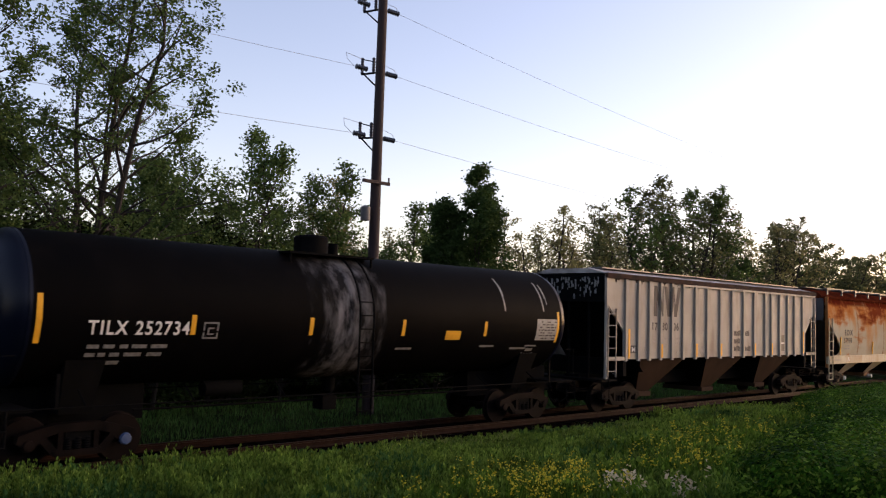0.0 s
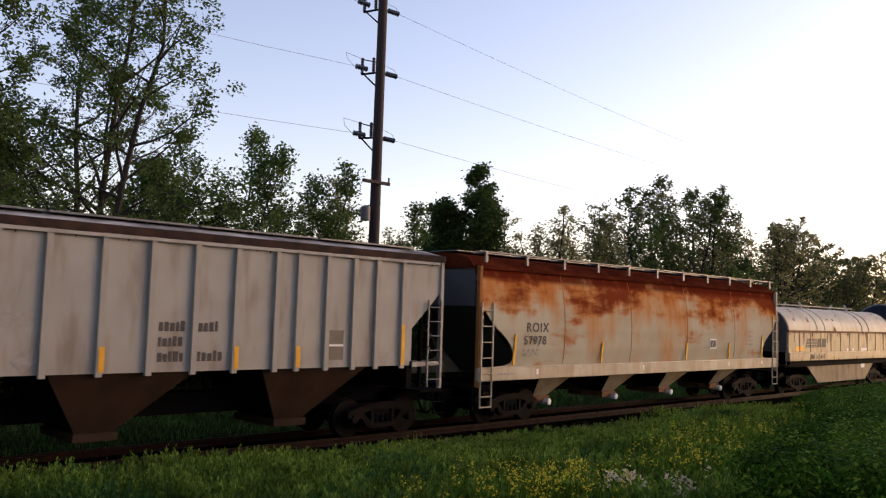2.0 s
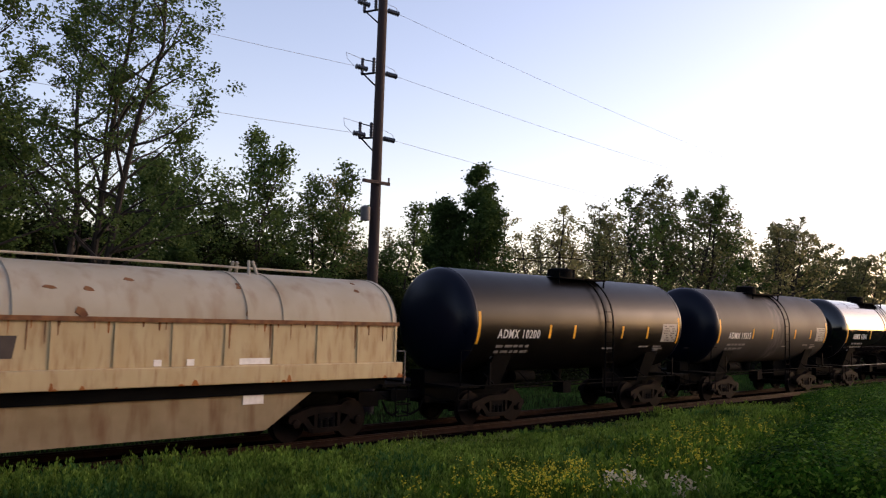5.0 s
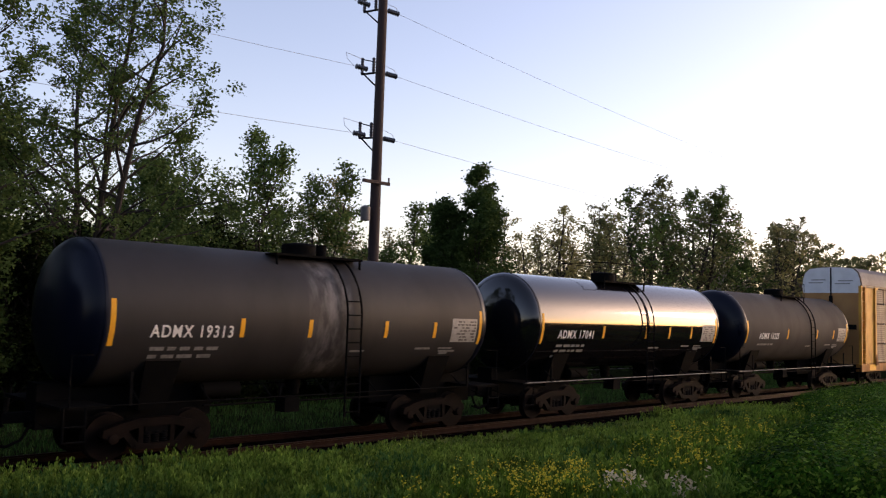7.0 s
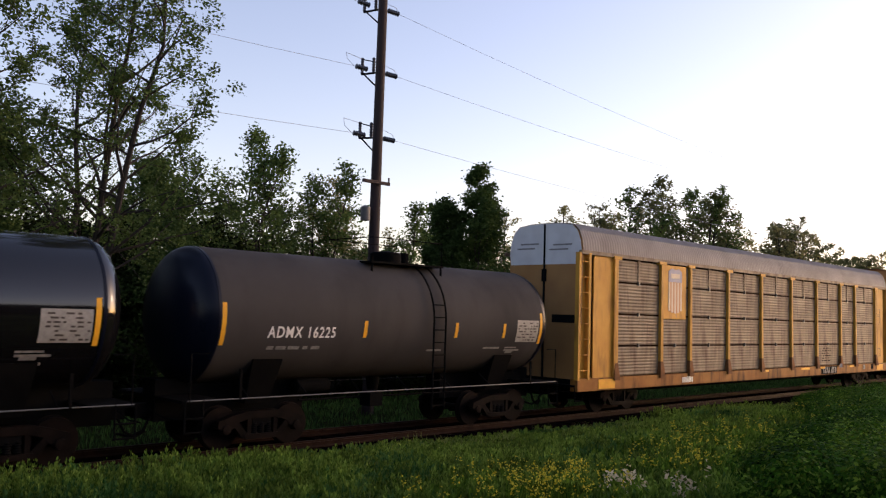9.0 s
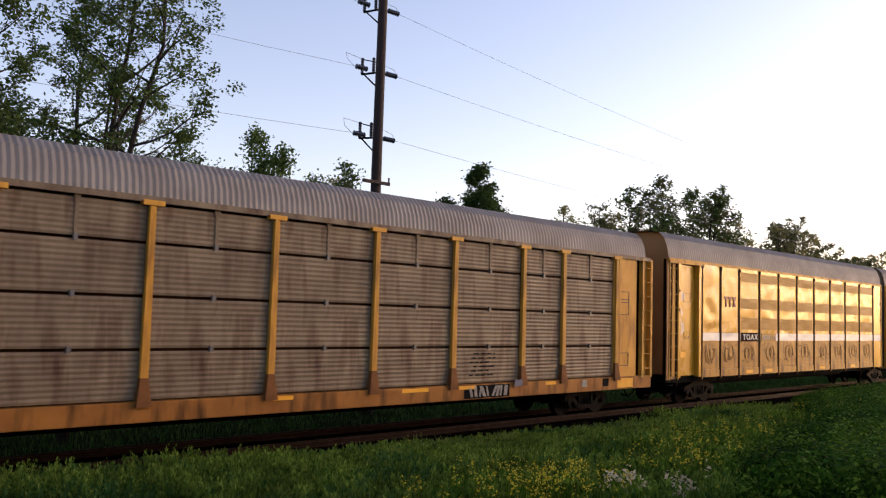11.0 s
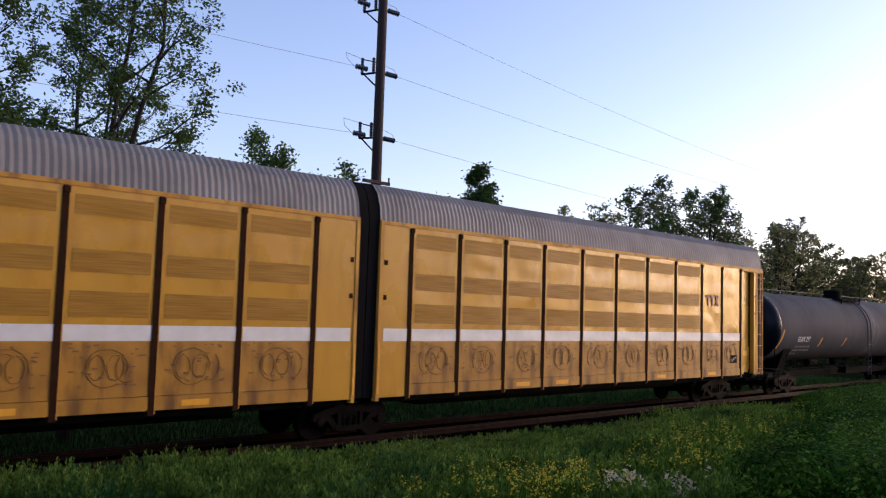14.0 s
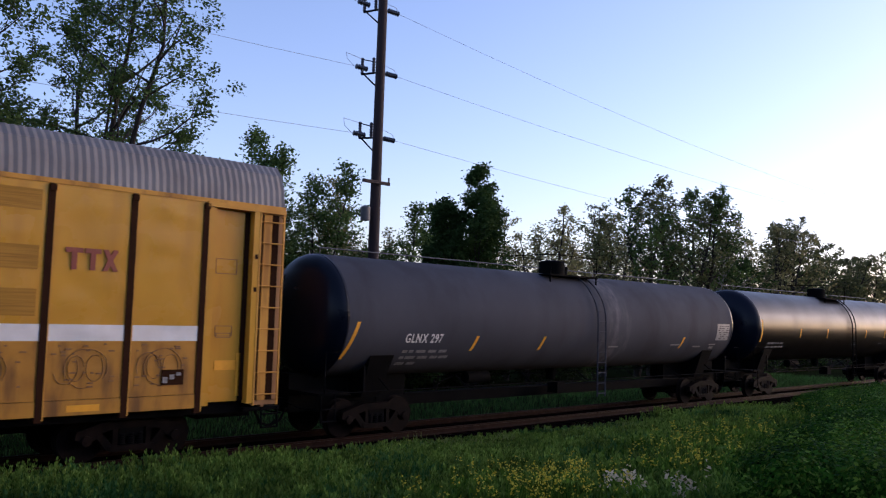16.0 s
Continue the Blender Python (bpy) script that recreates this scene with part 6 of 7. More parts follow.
def utility_pole(x, tall=19.0):
    p = thing("utility_pole", "tall weathered wooden power line pole with bracket insulators", "utility pole", "poles of the power line", at=(x, POLE_Y, -0.5))
    part("shaft", Geo().tube([(0, 0, 0), (0.01, 0, tall * 0.5), (0.05, 0, tall)], 0.21, 14, 0.15), POLE_WOOD, p)
    for z in (14.45, 12.12, 9.75):
        pieces("bracket", Geo().tube([(0, 0.1, z), (-0.03, 0.55, z + 0.04), (-0.05, 0.98, z + 0.08)], 0.04), UNDER, p)
        pieces("brace", Geo().tube([(0, 0.12, z - 0.55), (-0.04, 0.85, z + 0.05)], 0.028), UNDER, p)
        pieces("tie_bar", Geo().tube([(0, 0.1, z + 0.36), (-0.04, 0.92, z + 0.62)], 0.022), UNDER, p)
        for y, zz in ((0.95, 0.0), (0.3, -0.12)):
            prof = []
            for k in range(6):
                prof += [(z + zz + 0.1 + 0.1 * k, 0.05), (z + zz + 0.13 + 0.1 * k, 0.07), (z + zz + 0.18 + 0.1 * k, 0.05)]
            part("post_insulator", Geo().lathe(prof, "z", (-0.05, y, 0), 10), PORCELAIN, p)
        for s in (-1, 1):
            pr = []
            for k in range(5):
                pr += [(0.11 * k, 0.05), (0.04 + 0.11 * k, 0.10), (0.08 + 0.11 * k, 0.05)]
            x0 = -0.5 if s < 0 else 0.28
            part("strain_insulator", Geo().lathe([(s * a, b) for a, b in pr], "x", (x0, 0.1 if s < 0 else 0, z), 10), PORCELAIN, p)
        loop = [(-1.1, 0.1, z), (-1.25, 0.3, z + 0.25), (-1.0, 0.7, z + 0.62), (-0.05, 0.95, z + 0.64), (0.4, 0.5, z + 0.5), (0.75, 0.1, z + 0.25), (0.85, 0, z - 0.02)]
        part("jumper", Geo().tube(loop, 0.009, 4), WIRE, p)
    part("crossarm", Geo().box(-0.75, 0.45, -0.26, -0.16, 8.04, 8.15).tube([(0.42, -0.21, 8.14), (0.42, -0.21, 8.32)], 0.03), POLE_WOOD, p)
    part("transformer", Geo().lathe([(6.7, 0.02), (6.74, 0.17), (7.2, 0.18), (7.26, 0.05)], "z", (-0.42, 0.0, 0), 14), HOOD_END, p)
    return p


first = utility_pole(19.05)
for x in (-42.0, 84.0, 150.0):
    copy_thing(first, pose(x, POLE_Y, -0.5))


def span(x0, x1, y, z0, z1, sag, r=0.0065):
    pts = [(x0 + (x1 - x0) * k / 16, y, z0 + (z1 - z0) * k / 16 - 4 * sag * (k / 16) * (1 - k / 16)) for k in range(17)]
    tagged(new("power_line", Geo().tube(pts, r, 4).mesh("power_line", WIRE)), "thin aluminium power line wire", "wire", "wires of the power line", "structure")


for z, drop, sag in ((13.95, 1.5, 1.0), (11.62, 0.3, 0.7), (9.25, 0.3, 0.7)):
    span(-42 + 0.9, 19.05 - 1.05, POLE_Y + 0.1, z, z, 0.85)
    span(19.05 + 0.85, 84 - 1.05, POLE_Y, z, z - drop, sag)
    span(84 + 0.85, 150 - 1.05, POLE_Y, z - drop, z, 0.8)


# ---- trees ----
def leaf_mesh(name, pts, sizes, material, rng, flat=0.5, facing=None, axis=None, slim=0.55):
    """Many small leaves, each a folded diamond of two triangles with its own turn."""
    n = len(pts)
    a = rng.normal(size=(n, 3))
    a[:, 2] *= flat
    if axis is not None:
        a = axis.copy()
    a /= np.linalg.norm(a, axis=1, keepdims=True)
    if facing is not None:
        a = np.cross(a, facing)
        a /= np.linalg.norm(a, axis=1, keepdims=True)
    b = np.cross(a, rng.normal(size=(n, 3)) if facing is None else facing)
    b /= np.linalg.norm(b, axis=1, keepdims=True)
    s = sizes[:, None]
    v = np.stack([pts - a * s, pts + b * s * slim, pts + a * s, pts - b * s * slim], 1).reshape(-1, 3)
    f = np.arange(n * 4).reshape(n, 4)
    me = bpy.data.meshes.new(name)
    me.vertices.add(n * 4)
    me.vertices.foreach_set("co", v.astype(np.float32).ravel())
    me.loops.add(n * 4)
    me.loops.foreach_set("vertex_index", f.ravel().astype(np.int32))
    me.polygons.add(n)
    me.polygons.foreach_set("loop_start", (np.arange(n) * 4).astype(np.int32))
    me.materials.append(material)
    me.update(calc_edges=True)
    return me


def tree(x, y, tall, spread, leaves, leaf, material, seed, bark=None, bare=0.25, full=0.45, clump=0.4, name="tree", label="leafy green deciduous tree beside the railway", stems=1, slim=1.0, tips=0.7):
    """A trunk that forks into limbs and twigs; leaves gather round the twigs. bare: the share of the height below the crown."""
    rng = np.random.default_rng(seed)
    t = thing(name, label, "tree" if name == "tree" else "shrub", "trees beside the railway" if name == "tree" else "shrubs beside the railway", at=(x, y, ground_z(x, y) - 0.05))
    wood, ends = Geo(), []
    for k in range(stems):
        lean = rng.normal(0, 0.05, 2) + (rng.normal(0, 0.12, 2) if stems > 1 else 0)
        top = tall * (1 if k == 0 else rng.uniform(0.75, 0.97))
        spine = []
        for i in range(9):
            f = i / 8
            wob = rng.normal(0, 0.012 * tall, 2) * f
            spine.append(np.array([lean[0] * top * f + wob[0], lean[1] * top * f + wob[1], top * 0.97 * f]))
        wood.tube(spine, (0.011 * tall + 0.02) * slim / (1 if stems == 1 else 1.4), 8, 0.015)
        limbs = int((16 + tall * 2.6) / (1 + 0.5 * (stems - 1)))
        for i in range(limbs):
            f = bare + (0.98 - bare) * ((i + rng.random()) / limbs)
            j = min(int(f * 8), 7)
            base = spine[j] + (spine[j + 1] - spine[j]) * (f * 8 - j)
            g = (f - bare) / (1 - bare)
            reach = 1.25 * spread * (0.35 + 0.65 * math.sin(math.pi * min(1, g * (1 - full) + full * 0.9))) * rng.uniform(0.6, 1.1) * (1 - 0.65 * g ** 2.0)
            ang = i * 2.4 + rng.normal(0, 0.4)
            rise = rng.uniform(0.35, 0.95) + 0.5 * g
            out = np.array([math.cos(ang), math.sin(ang), rise])
            out /= np.linalg.norm(out)
            pts = [base]
            for q in range(4):
                out = out + rng.normal(0, 0.16, 3)
                out /= np.linalg.norm(out)
                pts.append(pts[-1] + out * reach / 4)
            wood.tube(pts, 0.012 * reach + 0.012, 5, 0.008)
            for q in range(1, 5):
                for _ in range(3 if q > 1 else 1):
                    tw = out * 0.5 + rng.normal(0, 0.7, 3)
                    tw /= np.linalg.norm(tw)
                    tip = pts[q] + tw * reach * rng.uniform(0.18, 0.42)
                    if _ == 0:
                        wood.tube([pts[q], tip], 0.011, 4, 0.004)
                    ends += [(pts[q], tip)] * (2 if q > 2 else 1)
    part("trunk", wood, bark or BARK, t)
    leaves = int(leaves * 2.0)
    idx = rng.integers(0, len(ends), leaves)
    a = np.array([e[0] for e in ends])[idx]
    b = np.array([e[1] for e in ends])[idx]
    f = rng.random((leaves, 1)) ** tips
    pts = a + (b - a) * f + rng.normal(0, clump * 0.55, (leaves, 3)) * np.array([1, 1, 0.8])
    pts[:, 2] = np.maximum(pts[:, 2], 0.1)
    crown = part("crown", leaf_mesh("crown", pts, 0.64 * leaf * rng.uniform(0.6, 1.3, leaves), material, rng), material, t)
    return t


# the big cottonwoods and their neighbours
tree(8.5, 22.4, 14.6, 2.9, 17500, 0.082, LEAF_MAPLE, 1, bare=0.3, full=0.6, clump=0.2, stems=3, slim=1.1, tips=0.3, label="tall airy cottonwood with small green leaves")
tree(5.2, 22.6, 14.2, 2.7, 17500, 0.082, LEAF_MAPLE, 2, bare=0.3, full=0.6, clump=0.2, stems=2, slim=1.0, tips=0.3, label="tall airy cottonwood with small green leaves")
tree(3.0, 31.0, 14.0, 4.0, 6000, 0.14, LEAF_MAPLE, 3)
tree(10.5, 36.0, 11.0, 4.0, 8000, 0.14, LEAF_DARK, 4, bare=0.1)
tree(15.6, 33.0, 9.6, 2.6, 12000, 0.13, LEAF_MAPLE, 5, bare=0.1)
rows = [  # x, y, height, spread, leaves, leaf kind, share of bare stem
    (17.4, 30.0, 11.6, 2.4, 6000, LEAF_MAPLE, 0.1),
    (18.9, 30.3, 11.4, 2.4, 6500, LEAF_MAPLE, 0.1),
    (20.6, 30.6, 10.5, 2.4, 6500, LEAF_MAPLE, 0.1),
    (22.3, 31.4, 10.0, 2.1, 7000, LEAF_MAPLE, 0.1),
    (24.2, 31.0, 9.9, 1.9, 7000, LEAF_YOUNG, 0.1),
    (26.3, 30.5, 8.8, 1.4, 5200, LEAF_MAPLE, 0.2),
    (27.6, 32.0, 7.9, 1.3, 3200, LEAF_YOUNG, 0.2),
    (29.4, 29.5, 10.1, 2.3, 15000, LEAF_DARK, 0.02),
    (31.6, 29.8, 11.3, 2.4, 20000, LEAF_DARK, 0.02),
    (34.2, 31.0, 9.4, 1.4, 4000, LEAF_YOUNG, 0.2),
    (36.0, 31.5, 9.7, 1.5, 4400, LEAF_YOUNG, 0.2),
    (38.0, 30.6, 10.0, 1.6, 4600, LEAF_YOUNG, 0.2),
    (39.9, 30.0, 10.4, 1.8, 5600, LEAF_YOUNG, 0.2),
    (42.0, 30.5, 10.8, 1.9, 7500, LEAF_MAPLE, 0.2),
    (44.6, 31.0, 11.4, 1.9, 6000, LEAF_YOUNG, 0.2),
    (46.9, 30.0, 12.6, 2.0, 9500, LEAF_MAPLE, 0.2),
    (49.6, 30.8, 12.4, 2.1, 9500, LEAF_MAPLE, 0.2),
    (52.2, 30.2, 13.6, 2.3, 11000, LEAF_MAPLE, 0.25),
    (55.3, 30.4, 13.6, 2.3, 11000, LEAF_MAPLE, 0.3),
    (58.4, 31.0, 12.6, 2.2, 1800, LEAF_YOUNG, 0.2),
    (60.6, 30.0, 10.0, 2.2, 9000, LEAF_DARK, 0.15),
    (63.5, 30.5, 11.8, 2.3, 5000, LEAF_YOUNG, 0.2),
    (67.0, 30.0, 12.2, 2.4, 6500, LEAF_YOUNG, 0.2),
    (70.6, 30.5, 12.6, 2.5, 8000, LEAF_MAPLE, 0.2),
    (73.8, 31.0, 12.2, 2.5, 7500, LEAF_MAPLE, 0.2),
    (77.5, 30.0, 11.4, 2.5, 7500, LEAF_MAPLE, 0.15),
    (81.5, 30.5, 10.4, 2.6, 7000, LEAF_MAPLE, 0.15),
    (86.0, 30.0, 10.4, 2.7, 7000, LEAF_YOUNG, 0.15),
    (91.0, 30.5, 10.7, 2.8, 7000, LEAF_MAPLE, 0.15),
    (96.5, 30.0, 10.4, 2.9, 6000, LEAF_YOUNG, 0.15),
    (103.0, 31.0, 10.0, 3.2, 5000, LEAF_MAPLE, 0.15),
    (111.0, 30.0, 11.0, 3.4, 5000, LEAF_MAPLE, 0.15),
    (121.0, 31.0, 10.5, 3.8, 4500, LEAF_YOUNG, 0.15),
    (133.0, 30.0, 11.0, 4.2, 4500, LEAF_MAPLE, 0.15),
]
rows += [(34.5 + 4.4 * k, 35.5 + math.sin(k * 5.0), 10.2 + 0.8 * math.sin(k * 2.7) + (2 if 3 < k < 6 else 0), 2.4, 4200, LEAF_YOUNG if k % 3 else LEAF_MAPLE, 0.25) for k in range(0, 15, 2)]
for k, (x, y, tall, spread, count, kind, bare) in enumerate(rows):
    if x > 40 and kind is LEAF_MAPLE and k % 3:
        kind = LEAF_OLIVE
    words = {LEAF_MAPLE.name: "leafy green deciduous tree in young leaf", LEAF_OLIVE.name: "deciduous tree with thin olive-green leaves", LEAF_DARK.name: "dense dark green maple tree", LEAF_YOUNG.name: "slender tree with sparse olive young leaves"}[kind.name]
    tree(x, y, tall, spread if x < 33 else spread * 1.3, (count if kind is LEAF_DARK else int(count * 0.62)) if x < 33 else int(count * 0.33), 0.13 if x < 33 else 0.13 + (x - 33) * 0.0018, kind, 20 + k, bare=bare, full=0.5, clump=0.34 if x < 33 else 0.25, tips=0.4 if x < 33 else 0.3, slim=1.0 if x < 33 else 1.9, stems=3 if kind is LEAF_YOUNG else 2, label=words, bark=PALE_BARK if x in (58.4, 34.2) else None)
rng_s = random.Random(4)
x = 1.0
k = 0
while x < 135:
    near = x < 33.5
    tall = (rng_s.uniform(6.2, 7.8) if x < 17 else rng_s.uniform(4.4, 5.8)) if near else rng_s.uniform(2.6, 4.6)
    # Two shrubs in three take the green darkened for shade.
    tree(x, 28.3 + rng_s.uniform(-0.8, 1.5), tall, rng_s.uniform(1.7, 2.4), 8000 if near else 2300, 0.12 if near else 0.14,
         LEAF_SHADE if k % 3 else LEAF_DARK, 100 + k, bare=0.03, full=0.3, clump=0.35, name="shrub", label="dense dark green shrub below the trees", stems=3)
    x += rng_s.uniform(1.7, 2.4) if near else rng_s.uniform(2.6, 4.0)
    k += 1
# Back row, added to keep horizon light out; shade is in its colour.
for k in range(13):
    tree(2.0 + 2.4 * k, 33.2 + 0.8 * math.sin(k * 2.9), (7.0 if k < 6 else 5.6) + 0.7 * math.sin(k * 4.1), 2.5, 4200, 0.26, LEAF_SHADE, 200 + k, bare=0.02, full=0.3, clump=0.4, name="shrub", label="dense shrub deep in the wood, green darkened for shade", stems=3)
# Unseen trees to the left, added for the tank heads to mirror.
for k in range(9):
    tree(-3.5 - 6.5 * k, 30 + math.sin(k * 3.1), 13 + 1.5 * math.sin(k * 1.9), 3.6, 2500, 0.55, LEAF_SHADE, 400 + k, bare=0.1, full=0.4, clump=0.6, label="unseen leafy tree to the left, added to darken reflections")


# ---- grass and weeds ----
def blades(name, pts, tall, wide, material, rng, label, category, lean=0.35):
    n = len(pts)
    ang = rng.uniform(0, 2 * math.pi, n)
    side = np.stack([np.cos(ang), np.sin(ang), np.zeros(n)], 1) * wide[:, None]
    bend = np.stack([rng.normal(0, lean, n), rng.normal(0, lean, n), np.zeros(n)], 1) * tall[:, None]
    up = np.stack([np.zeros(n), np.zeros(n), tall], 1)
    v = np.stack([pts - side, pts + side, pts + side * 0.7 + up * 0.55 + bend * 0.3, pts - side * 0.7 + up * 0.55 + bend * 0.3, pts + up + bend], 1).reshape(-1, 3)
    base = np.arange(n)[:, None] * 5
    quads, tris = base + np.array([[0, 1, 2, 3]]), base + np.array([[3, 2, 4]])
    loops = np.concatenate([quads, tris], 1).ravel()
    starts = (np.arange(n)[:, None] * 7 + np.array([[0, 4]])).ravel()
    me = bpy.data.meshes.new(name)
    me.vertices.add(n * 5)
    me.vertices.foreach_set("co", v.astype(np.float32).ravel())
    me.loops.add(n * 7)
    me.loops.foreach_set("vertex_index", loops.astype(np.int32))
    me.polygons.add(n * 2)
    me.polygons.foreach_set("loop_start", starts.astype(np.int32))
    me.materials.append(material)
    me.update(calc_edges=True)
    return tagged(new(name, me), label, category, kind="stuff")


def scatter(n, x0, x1, y0, y1, rng, keep):
    out = []
    while len(out) < n:
        x, y = rng.uniform(x0, x1), rng.uniform(y0, y1)
        if rng.random() < keep(x, y):
            out.append((x, y, ground_z(x, y) - 0.02))
    return np.array(out)


def patch(x, y, scale=0.5, seed=0.0):
    return 0.5 + 0.5 * noise.noise((x * scale, y * scale, seed))


rng = np.random.default_rng(7)


def tussocks(n, x0, x1, y0, y1, keep, per, radius):
    """Blade feet gathered in tufts, and how tall each tuft stands."""
    c = scatter(n, x0, x1, y0, y1, rng, keep)
    size = rng.uniform(0.5, 1.3, n)
    k = np.repeat(np.arange(n), per)
    off = rng.normal(0, radius, (len(k), 2)) * size[k][:, None]
    p = c[k].copy()
    p[:, :2] += off
    p[:, 2] += 0.1 * (c[k][:, 1] - p[:, 1])
    return p, size[k] * np.exp(-(off ** 2).sum(1) / (2 * (radius * 1.6) ** 2))


def lush(x, y):
    """How far a spot lies inside the dark weeds, which reach nearer the track further off."""
    return x - (1.65 + 0.7 * max(0.0, min(1.0, (x + y - 13) / 8))) * y - 0.3


def right_bank(x, y):
    return max(0.0, min(1.0, (lush(x, y) - 0.3) / 2.0)) * min(1.0, 13.0 / (x + y))


def verge_edge(x):
    """Where the grass ends along the ballast."""
    return 14.45 - 0.05 * max(0.0, x - 9.0)


def verge(x, y, reach=15.0, power=1.6):
    """How thickly the bank is grown at a spot; it thins out with the distance from the viewer."""
    d = x + 0.573 * y
    if d < 10.9 or x < 0.24 * y or x > 3.4 * y or y > verge_edge(x) + 0.12 * noise.noise((x * 2.1, 3.0, 0.0)):
        return 0.0
    return min(1.0, (reach / d) ** power)


def sward(x, y):
    """How tall the grass stands: low along the ballast, with two ranker stretches."""
    edge = float(np.interp(x, (5, 8, 10, 13, 20, 22.5, 25.5, 27.5), (1.3, 1.15, 0.85, 0.45, 0.5, 1.0, 1.0, 0.35)))
    f = max(0.0, min(1.0, (y - 9.0) / 3.5))
    return edge * f + 0.95 * (1 - f)


def plumes(name, n, keep, tall, wide, per, leaf, material, label, category, seed, slim=0.42, x1=40.0):
    """Feathery upright plants: narrow leaves rise all round each stem and close to a soft tip."""
    r = np.random.default_rng(seed)
    c = scatter(n, 3.0, x1, 2.0, 14.6, r, keep)
    high = tall * r.uniform(0.6, 1.2, n) * np.array([(0.35 + 0.7 * patch(x, y, 0.75, 2.0) + 0.6 * patch(x, y, 2.4, 4.0)) * 0.85 * sward(x, y) for x, y, _ in c])
    k = np.repeat(np.arange(n), per)
    f = r.uniform(0.12, 1.0, len(k))
    ang = r.uniform(0, 2 * math.pi, len(k))
    out = np.stack([np.cos(ang), np.sin(ang), np.zeros(len(k))], 1)
    lean = r.normal(0, 0.16, (n, 2))
    p = c[k] + out * (wide * (1.08 - f) ** 0.6 * r.uniform(0.3, 1.0, len(k)))[:, None]
    p[:, 2] += high[k] * f
    p[:, :2] += lean[k] * (high[k] * f)[:, None]
    axis = out * (0.75 - 0.5 * f)[:, None] + np.array([0, 0, 1.0]) + r.normal(0, 0.18, out.shape)
    return tagged(new(name, leaf_mesh(name, p, leaf * r.uniform(0.6, 1.3, len(k)), material, r, 1.0, None, axis, slim)), label, category, kind="stuff")


def teal(x, y):
    """Patches of bluer, lower grass."""
    return max(0.0, min(1.0, (patch(x, y, 0.42, 9.0) - 0.5) * 6))


plumes("meadow_grass", 12500, lambda x, y: verge(x, y) * (1 - 0.8 * teal(x, y)) * (1 if lush(x, y) < 1.0 else 0.04), 0.42, 0.085, 28, 0.033, GRASS_LEAF, "tall soft feathery green grass on the bank", "grass", 51)
plumes("blue_grass", 5200, lambda x, y: verge(x, y) * (0.1 + teal(x, y)) * (1 if lush(x, y) < 1.4 else 0.05), 0.34, 0.08, 24, 0.034, BLUE_GRASS, "darker blue-green grass in patches on the bank", "grass", 52)
pts, tuft = tussocks(330, 5, 34, 3.0, 14.4, lambda x, y: verge(x, y) * (1 if lush(x, y) < 1.5 else 0.05), 70, 0.2)
blades("grass_blades", pts, 0.3 * tuft * rng.uniform(0.5, 1.2, len(pts)), rng.uniform(0.004, 0.008, len(pts)), PALE_GRASS, rng, "thin pale grass stalks above the sward", "grass", 0.35)
pts = scatter(30000, 0, 60, 19.8, 28, rng, lambda x, y: 0.4 + 0.6 * patch(x, y))
blades("field_grass", pts, rng.uniform(0.1, 0.3, len(pts)), np.full(len(pts), 0.012), BLUE_GRASS, rng, "green grass of the field behind the track", "grass")


def weed_mounds(name, n, x0, x1, y0, y1, keep, per, radius, tall, material, leaf, label, seed):
    """Rounded weeds: leaves lie on the outside of many small mounds."""
    r = np.random.default_rng(seed)
    c = scatter(n, x0, x1, y0, y1, r, keep)
    size = r.uniform(0.35, 1.4, n)
    k = np.repeat(np.arange(n), per)
    d = r.normal(size=(len(k), 3))
    d[:, 2] = np.abs(d[:, 2]) * 1.1
    d /= np.linalg.norm(d, axis=1, keepdims=True)
    p = c[k] + d * (size[k] * r.uniform(0.7, 1.08, len(k)))[:, None] * np.array([radius, radius, tall])
    nrm = d + r.normal(0, 0.16, d.shape)
    return tagged(new(name, leaf_mesh(name, p, leaf * r.uniform(0.5, 1.3, len(k)), material, r, 1.0, nrm)), label, "weeds", kind="stuff")


weed_mounds("weed_bank", 150, 5, 46, 1.5, 13.6, lambda x, y: right_bank(x, y) * (1 if verge(x, y) > 0 else 0), 2200, 0.75, 0.5, WEED_LEAF, 0.036, "dense dark green broad-leaved weeds in mounds", 31)
weed_mounds("weed_tops", 420, 5, 46, 1.5, 13.6, lambda x, y: right_bank(x, y) * (1 if verge(x, y) > 0 else 0), 150, 0.26, 0.6, MEADOW_WEED, 0.03, "lighter leafy shoots standing out of the dark weeds", 33)


MUSTARD = ((6.5, 5.8, 0.4), (7.6, 6.2, 0.5), (7.0, 5.2, 0.3), (12.6, 7.1, 0.6), (10.5, 5.7, 0.5), (13.2, 6.7, 0.6), (15.9, 7.5, 0.9), (21.0, 8.3, 1.0))


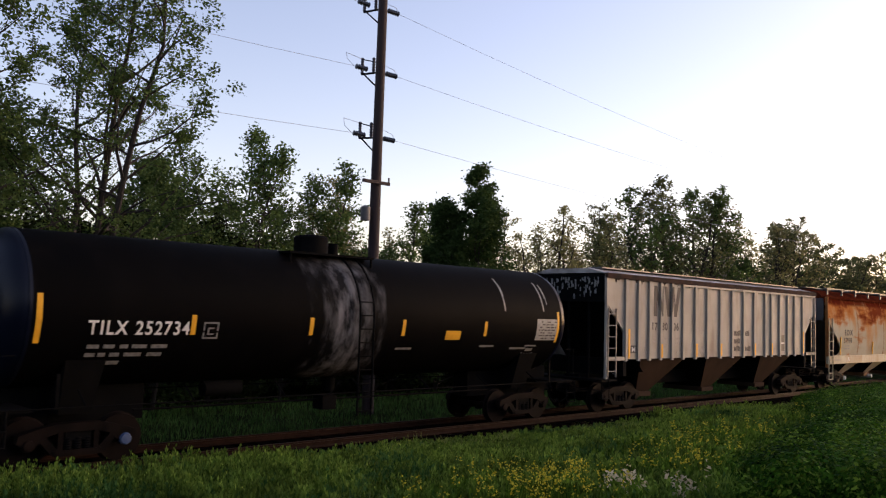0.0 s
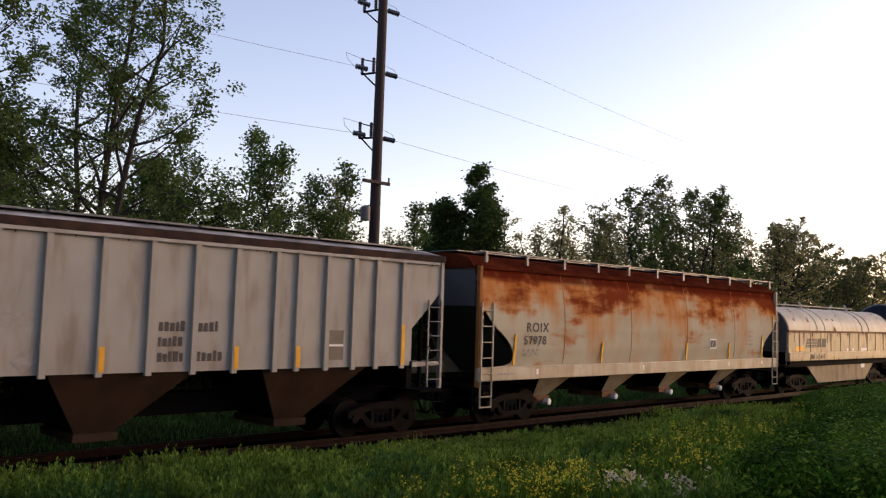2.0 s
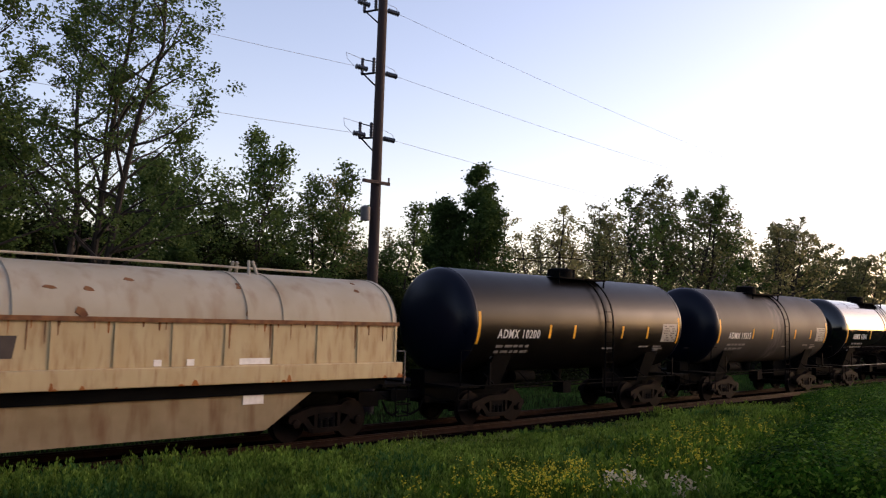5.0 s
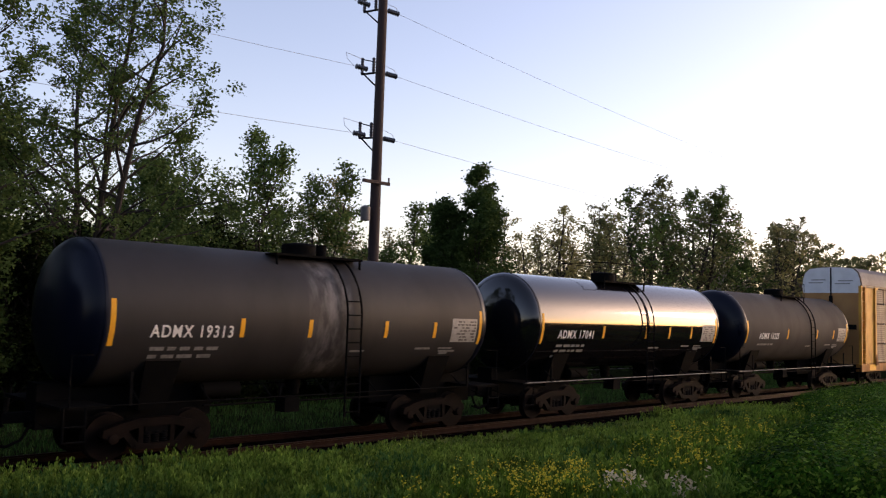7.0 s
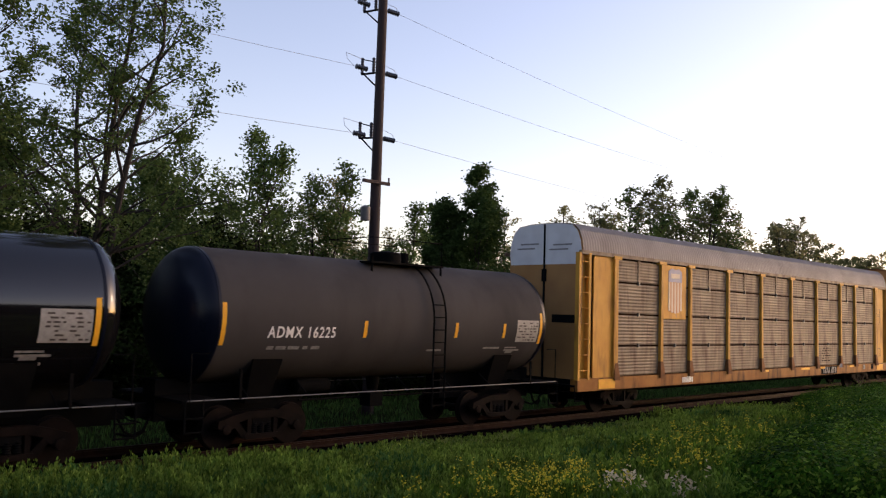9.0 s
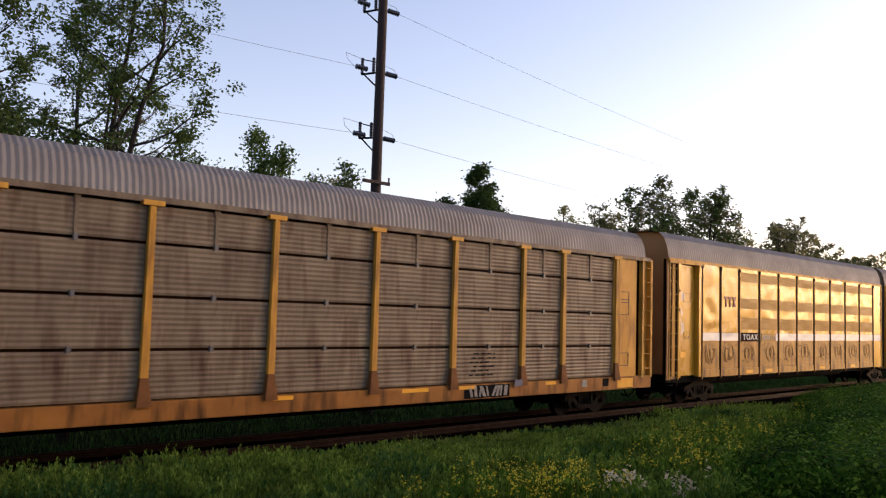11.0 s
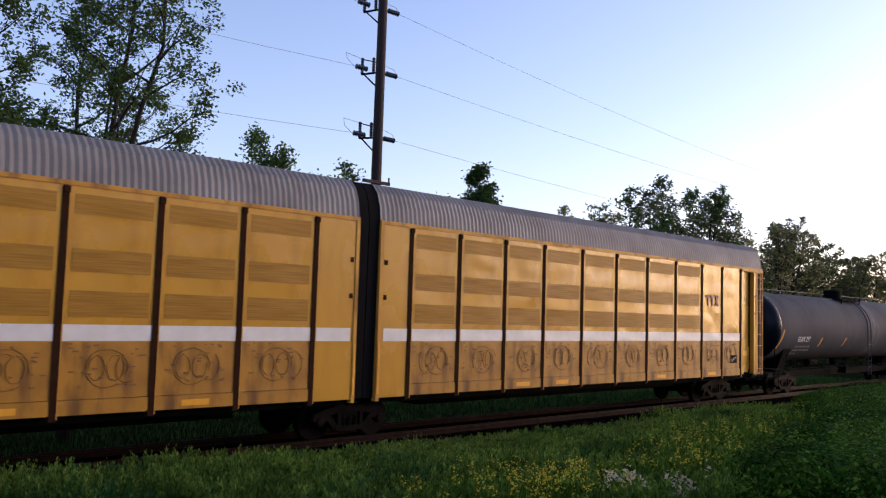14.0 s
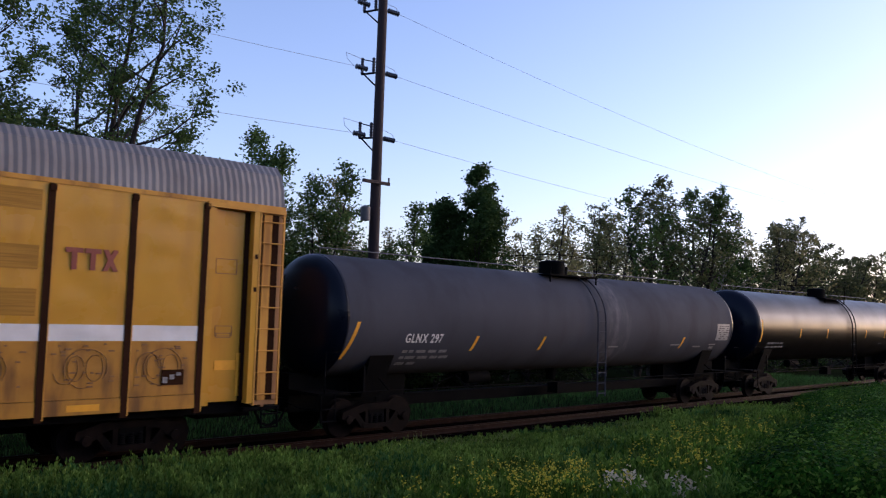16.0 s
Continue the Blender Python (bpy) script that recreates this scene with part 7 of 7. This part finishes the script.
def flowers(name, spots, material, label, seed, size=0.018, tall=0.5):
    """Stems topped with small blooms round each spot (x, y, radius, number)."""
    r = np.random.default_rng(seed)
    heads, stems = [], []
    for x0, y0, rad, n in spots:
        for _ in range(n):
            x, y = x0 + r.normal(0, rad), y0 + r.normal(0, rad)
            z = ground_z(x, y)
            h = tall * r.uniform(0.55, 1.25)
            stems.append((x, y, z))
            heads += [(x + r.normal(0, 0.025), y + r.normal(0, 0.025), z + h + r.normal(0, 0.035)) for _ in range(7)]
    stems, heads = np.array(stems), np.array(heads)
    blades(name + "_stems", stems, np.full(len(stems), tall), np.full(len(stems), 0.006), MEADOW_WEED, r, "thin green flower stems", "flowers", 0.1)
    tagged(new(name, leaf_mesh(name, heads, size * r.uniform(0.6, 1.3, len(heads)), material, r, 0.6)), label, "flowers", kind="stuff")


plumes("mustard_leaves", 2600, lambda x, y: verge(x, y) * max(math.exp(-((x - px) ** 2 + (y - py) ** 2) / (1.3 * q)) for px, py, q in MUSTARD), 0.45, 0.07, 16, 0.04, MEADOW_WEED, "yellow-green leafy stems of the mustard", "weeds", 53, 0.4)
flowers("yellow_mustard", [(5.6, 6.1, 0.3, 10), (6.5, 5.8, 0.35, 26), (7.5, 6.2, 0.4, 60), (7.9, 6.0, 0.35, 42), (7.0, 5.2, 0.3, 24), (9.7, 6.5, 0.4, 10), (12.5, 7.2, 0.5, 34), (10.5, 5.7, 0.4, 48), (13.2, 6.7, 0.5, 40), (8.8, 4.8, 0.25, 10), (15.9, 7.5, 0.7, 26), (21.0, 8.3, 0.7, 22)], PETAL, "yellow mustard flowers scattered over the bank", 41)
flowers("white_yarrow", [(8.3, 5.7, 0.09, 6), (8.25, 5.4, 0.1, 6), (8.6, 5.4, 0.12, 9), (8.8, 5.2, 0.1, 7), (8.5, 4.95, 0.1, 6), (8.7, 4.8, 0.1, 7)], WHITE_PETAL, "greyish white blooms low in the weeds", 42, 0.03, 0.36)


# unseen low tree line behind the viewer, added to be mirrored in the tanks
for k in range(22):
    tree(-78 + 5.2 * k, -12 + 1.5 * math.sin(k * 2.3), 4.6 + 0.4 * math.sin(k * 1.7), 3.4, 3000, 0.45, LEAF_SHADE, 300 + k, bare=0.1, full=0.4, clump=0.6, label="unseen leafy tree behind the viewer, added for reflections")


def motions():
    steps = [0.5 * k for k in range(33)]
    for car, u in cars:
        walk(car, [(t, pose(train_x(u, t), TRACK_Y, 0)) for t in steps])
    for wheel, s in spinners:
        walk(wheel, [(k / FPS, pose(s, 0, 0.457, 0, -math.degrees((train_x(0, 0) - train_x(0, k / FPS)) / 0.457), 0)) for k in range(0, 481)])


motions()
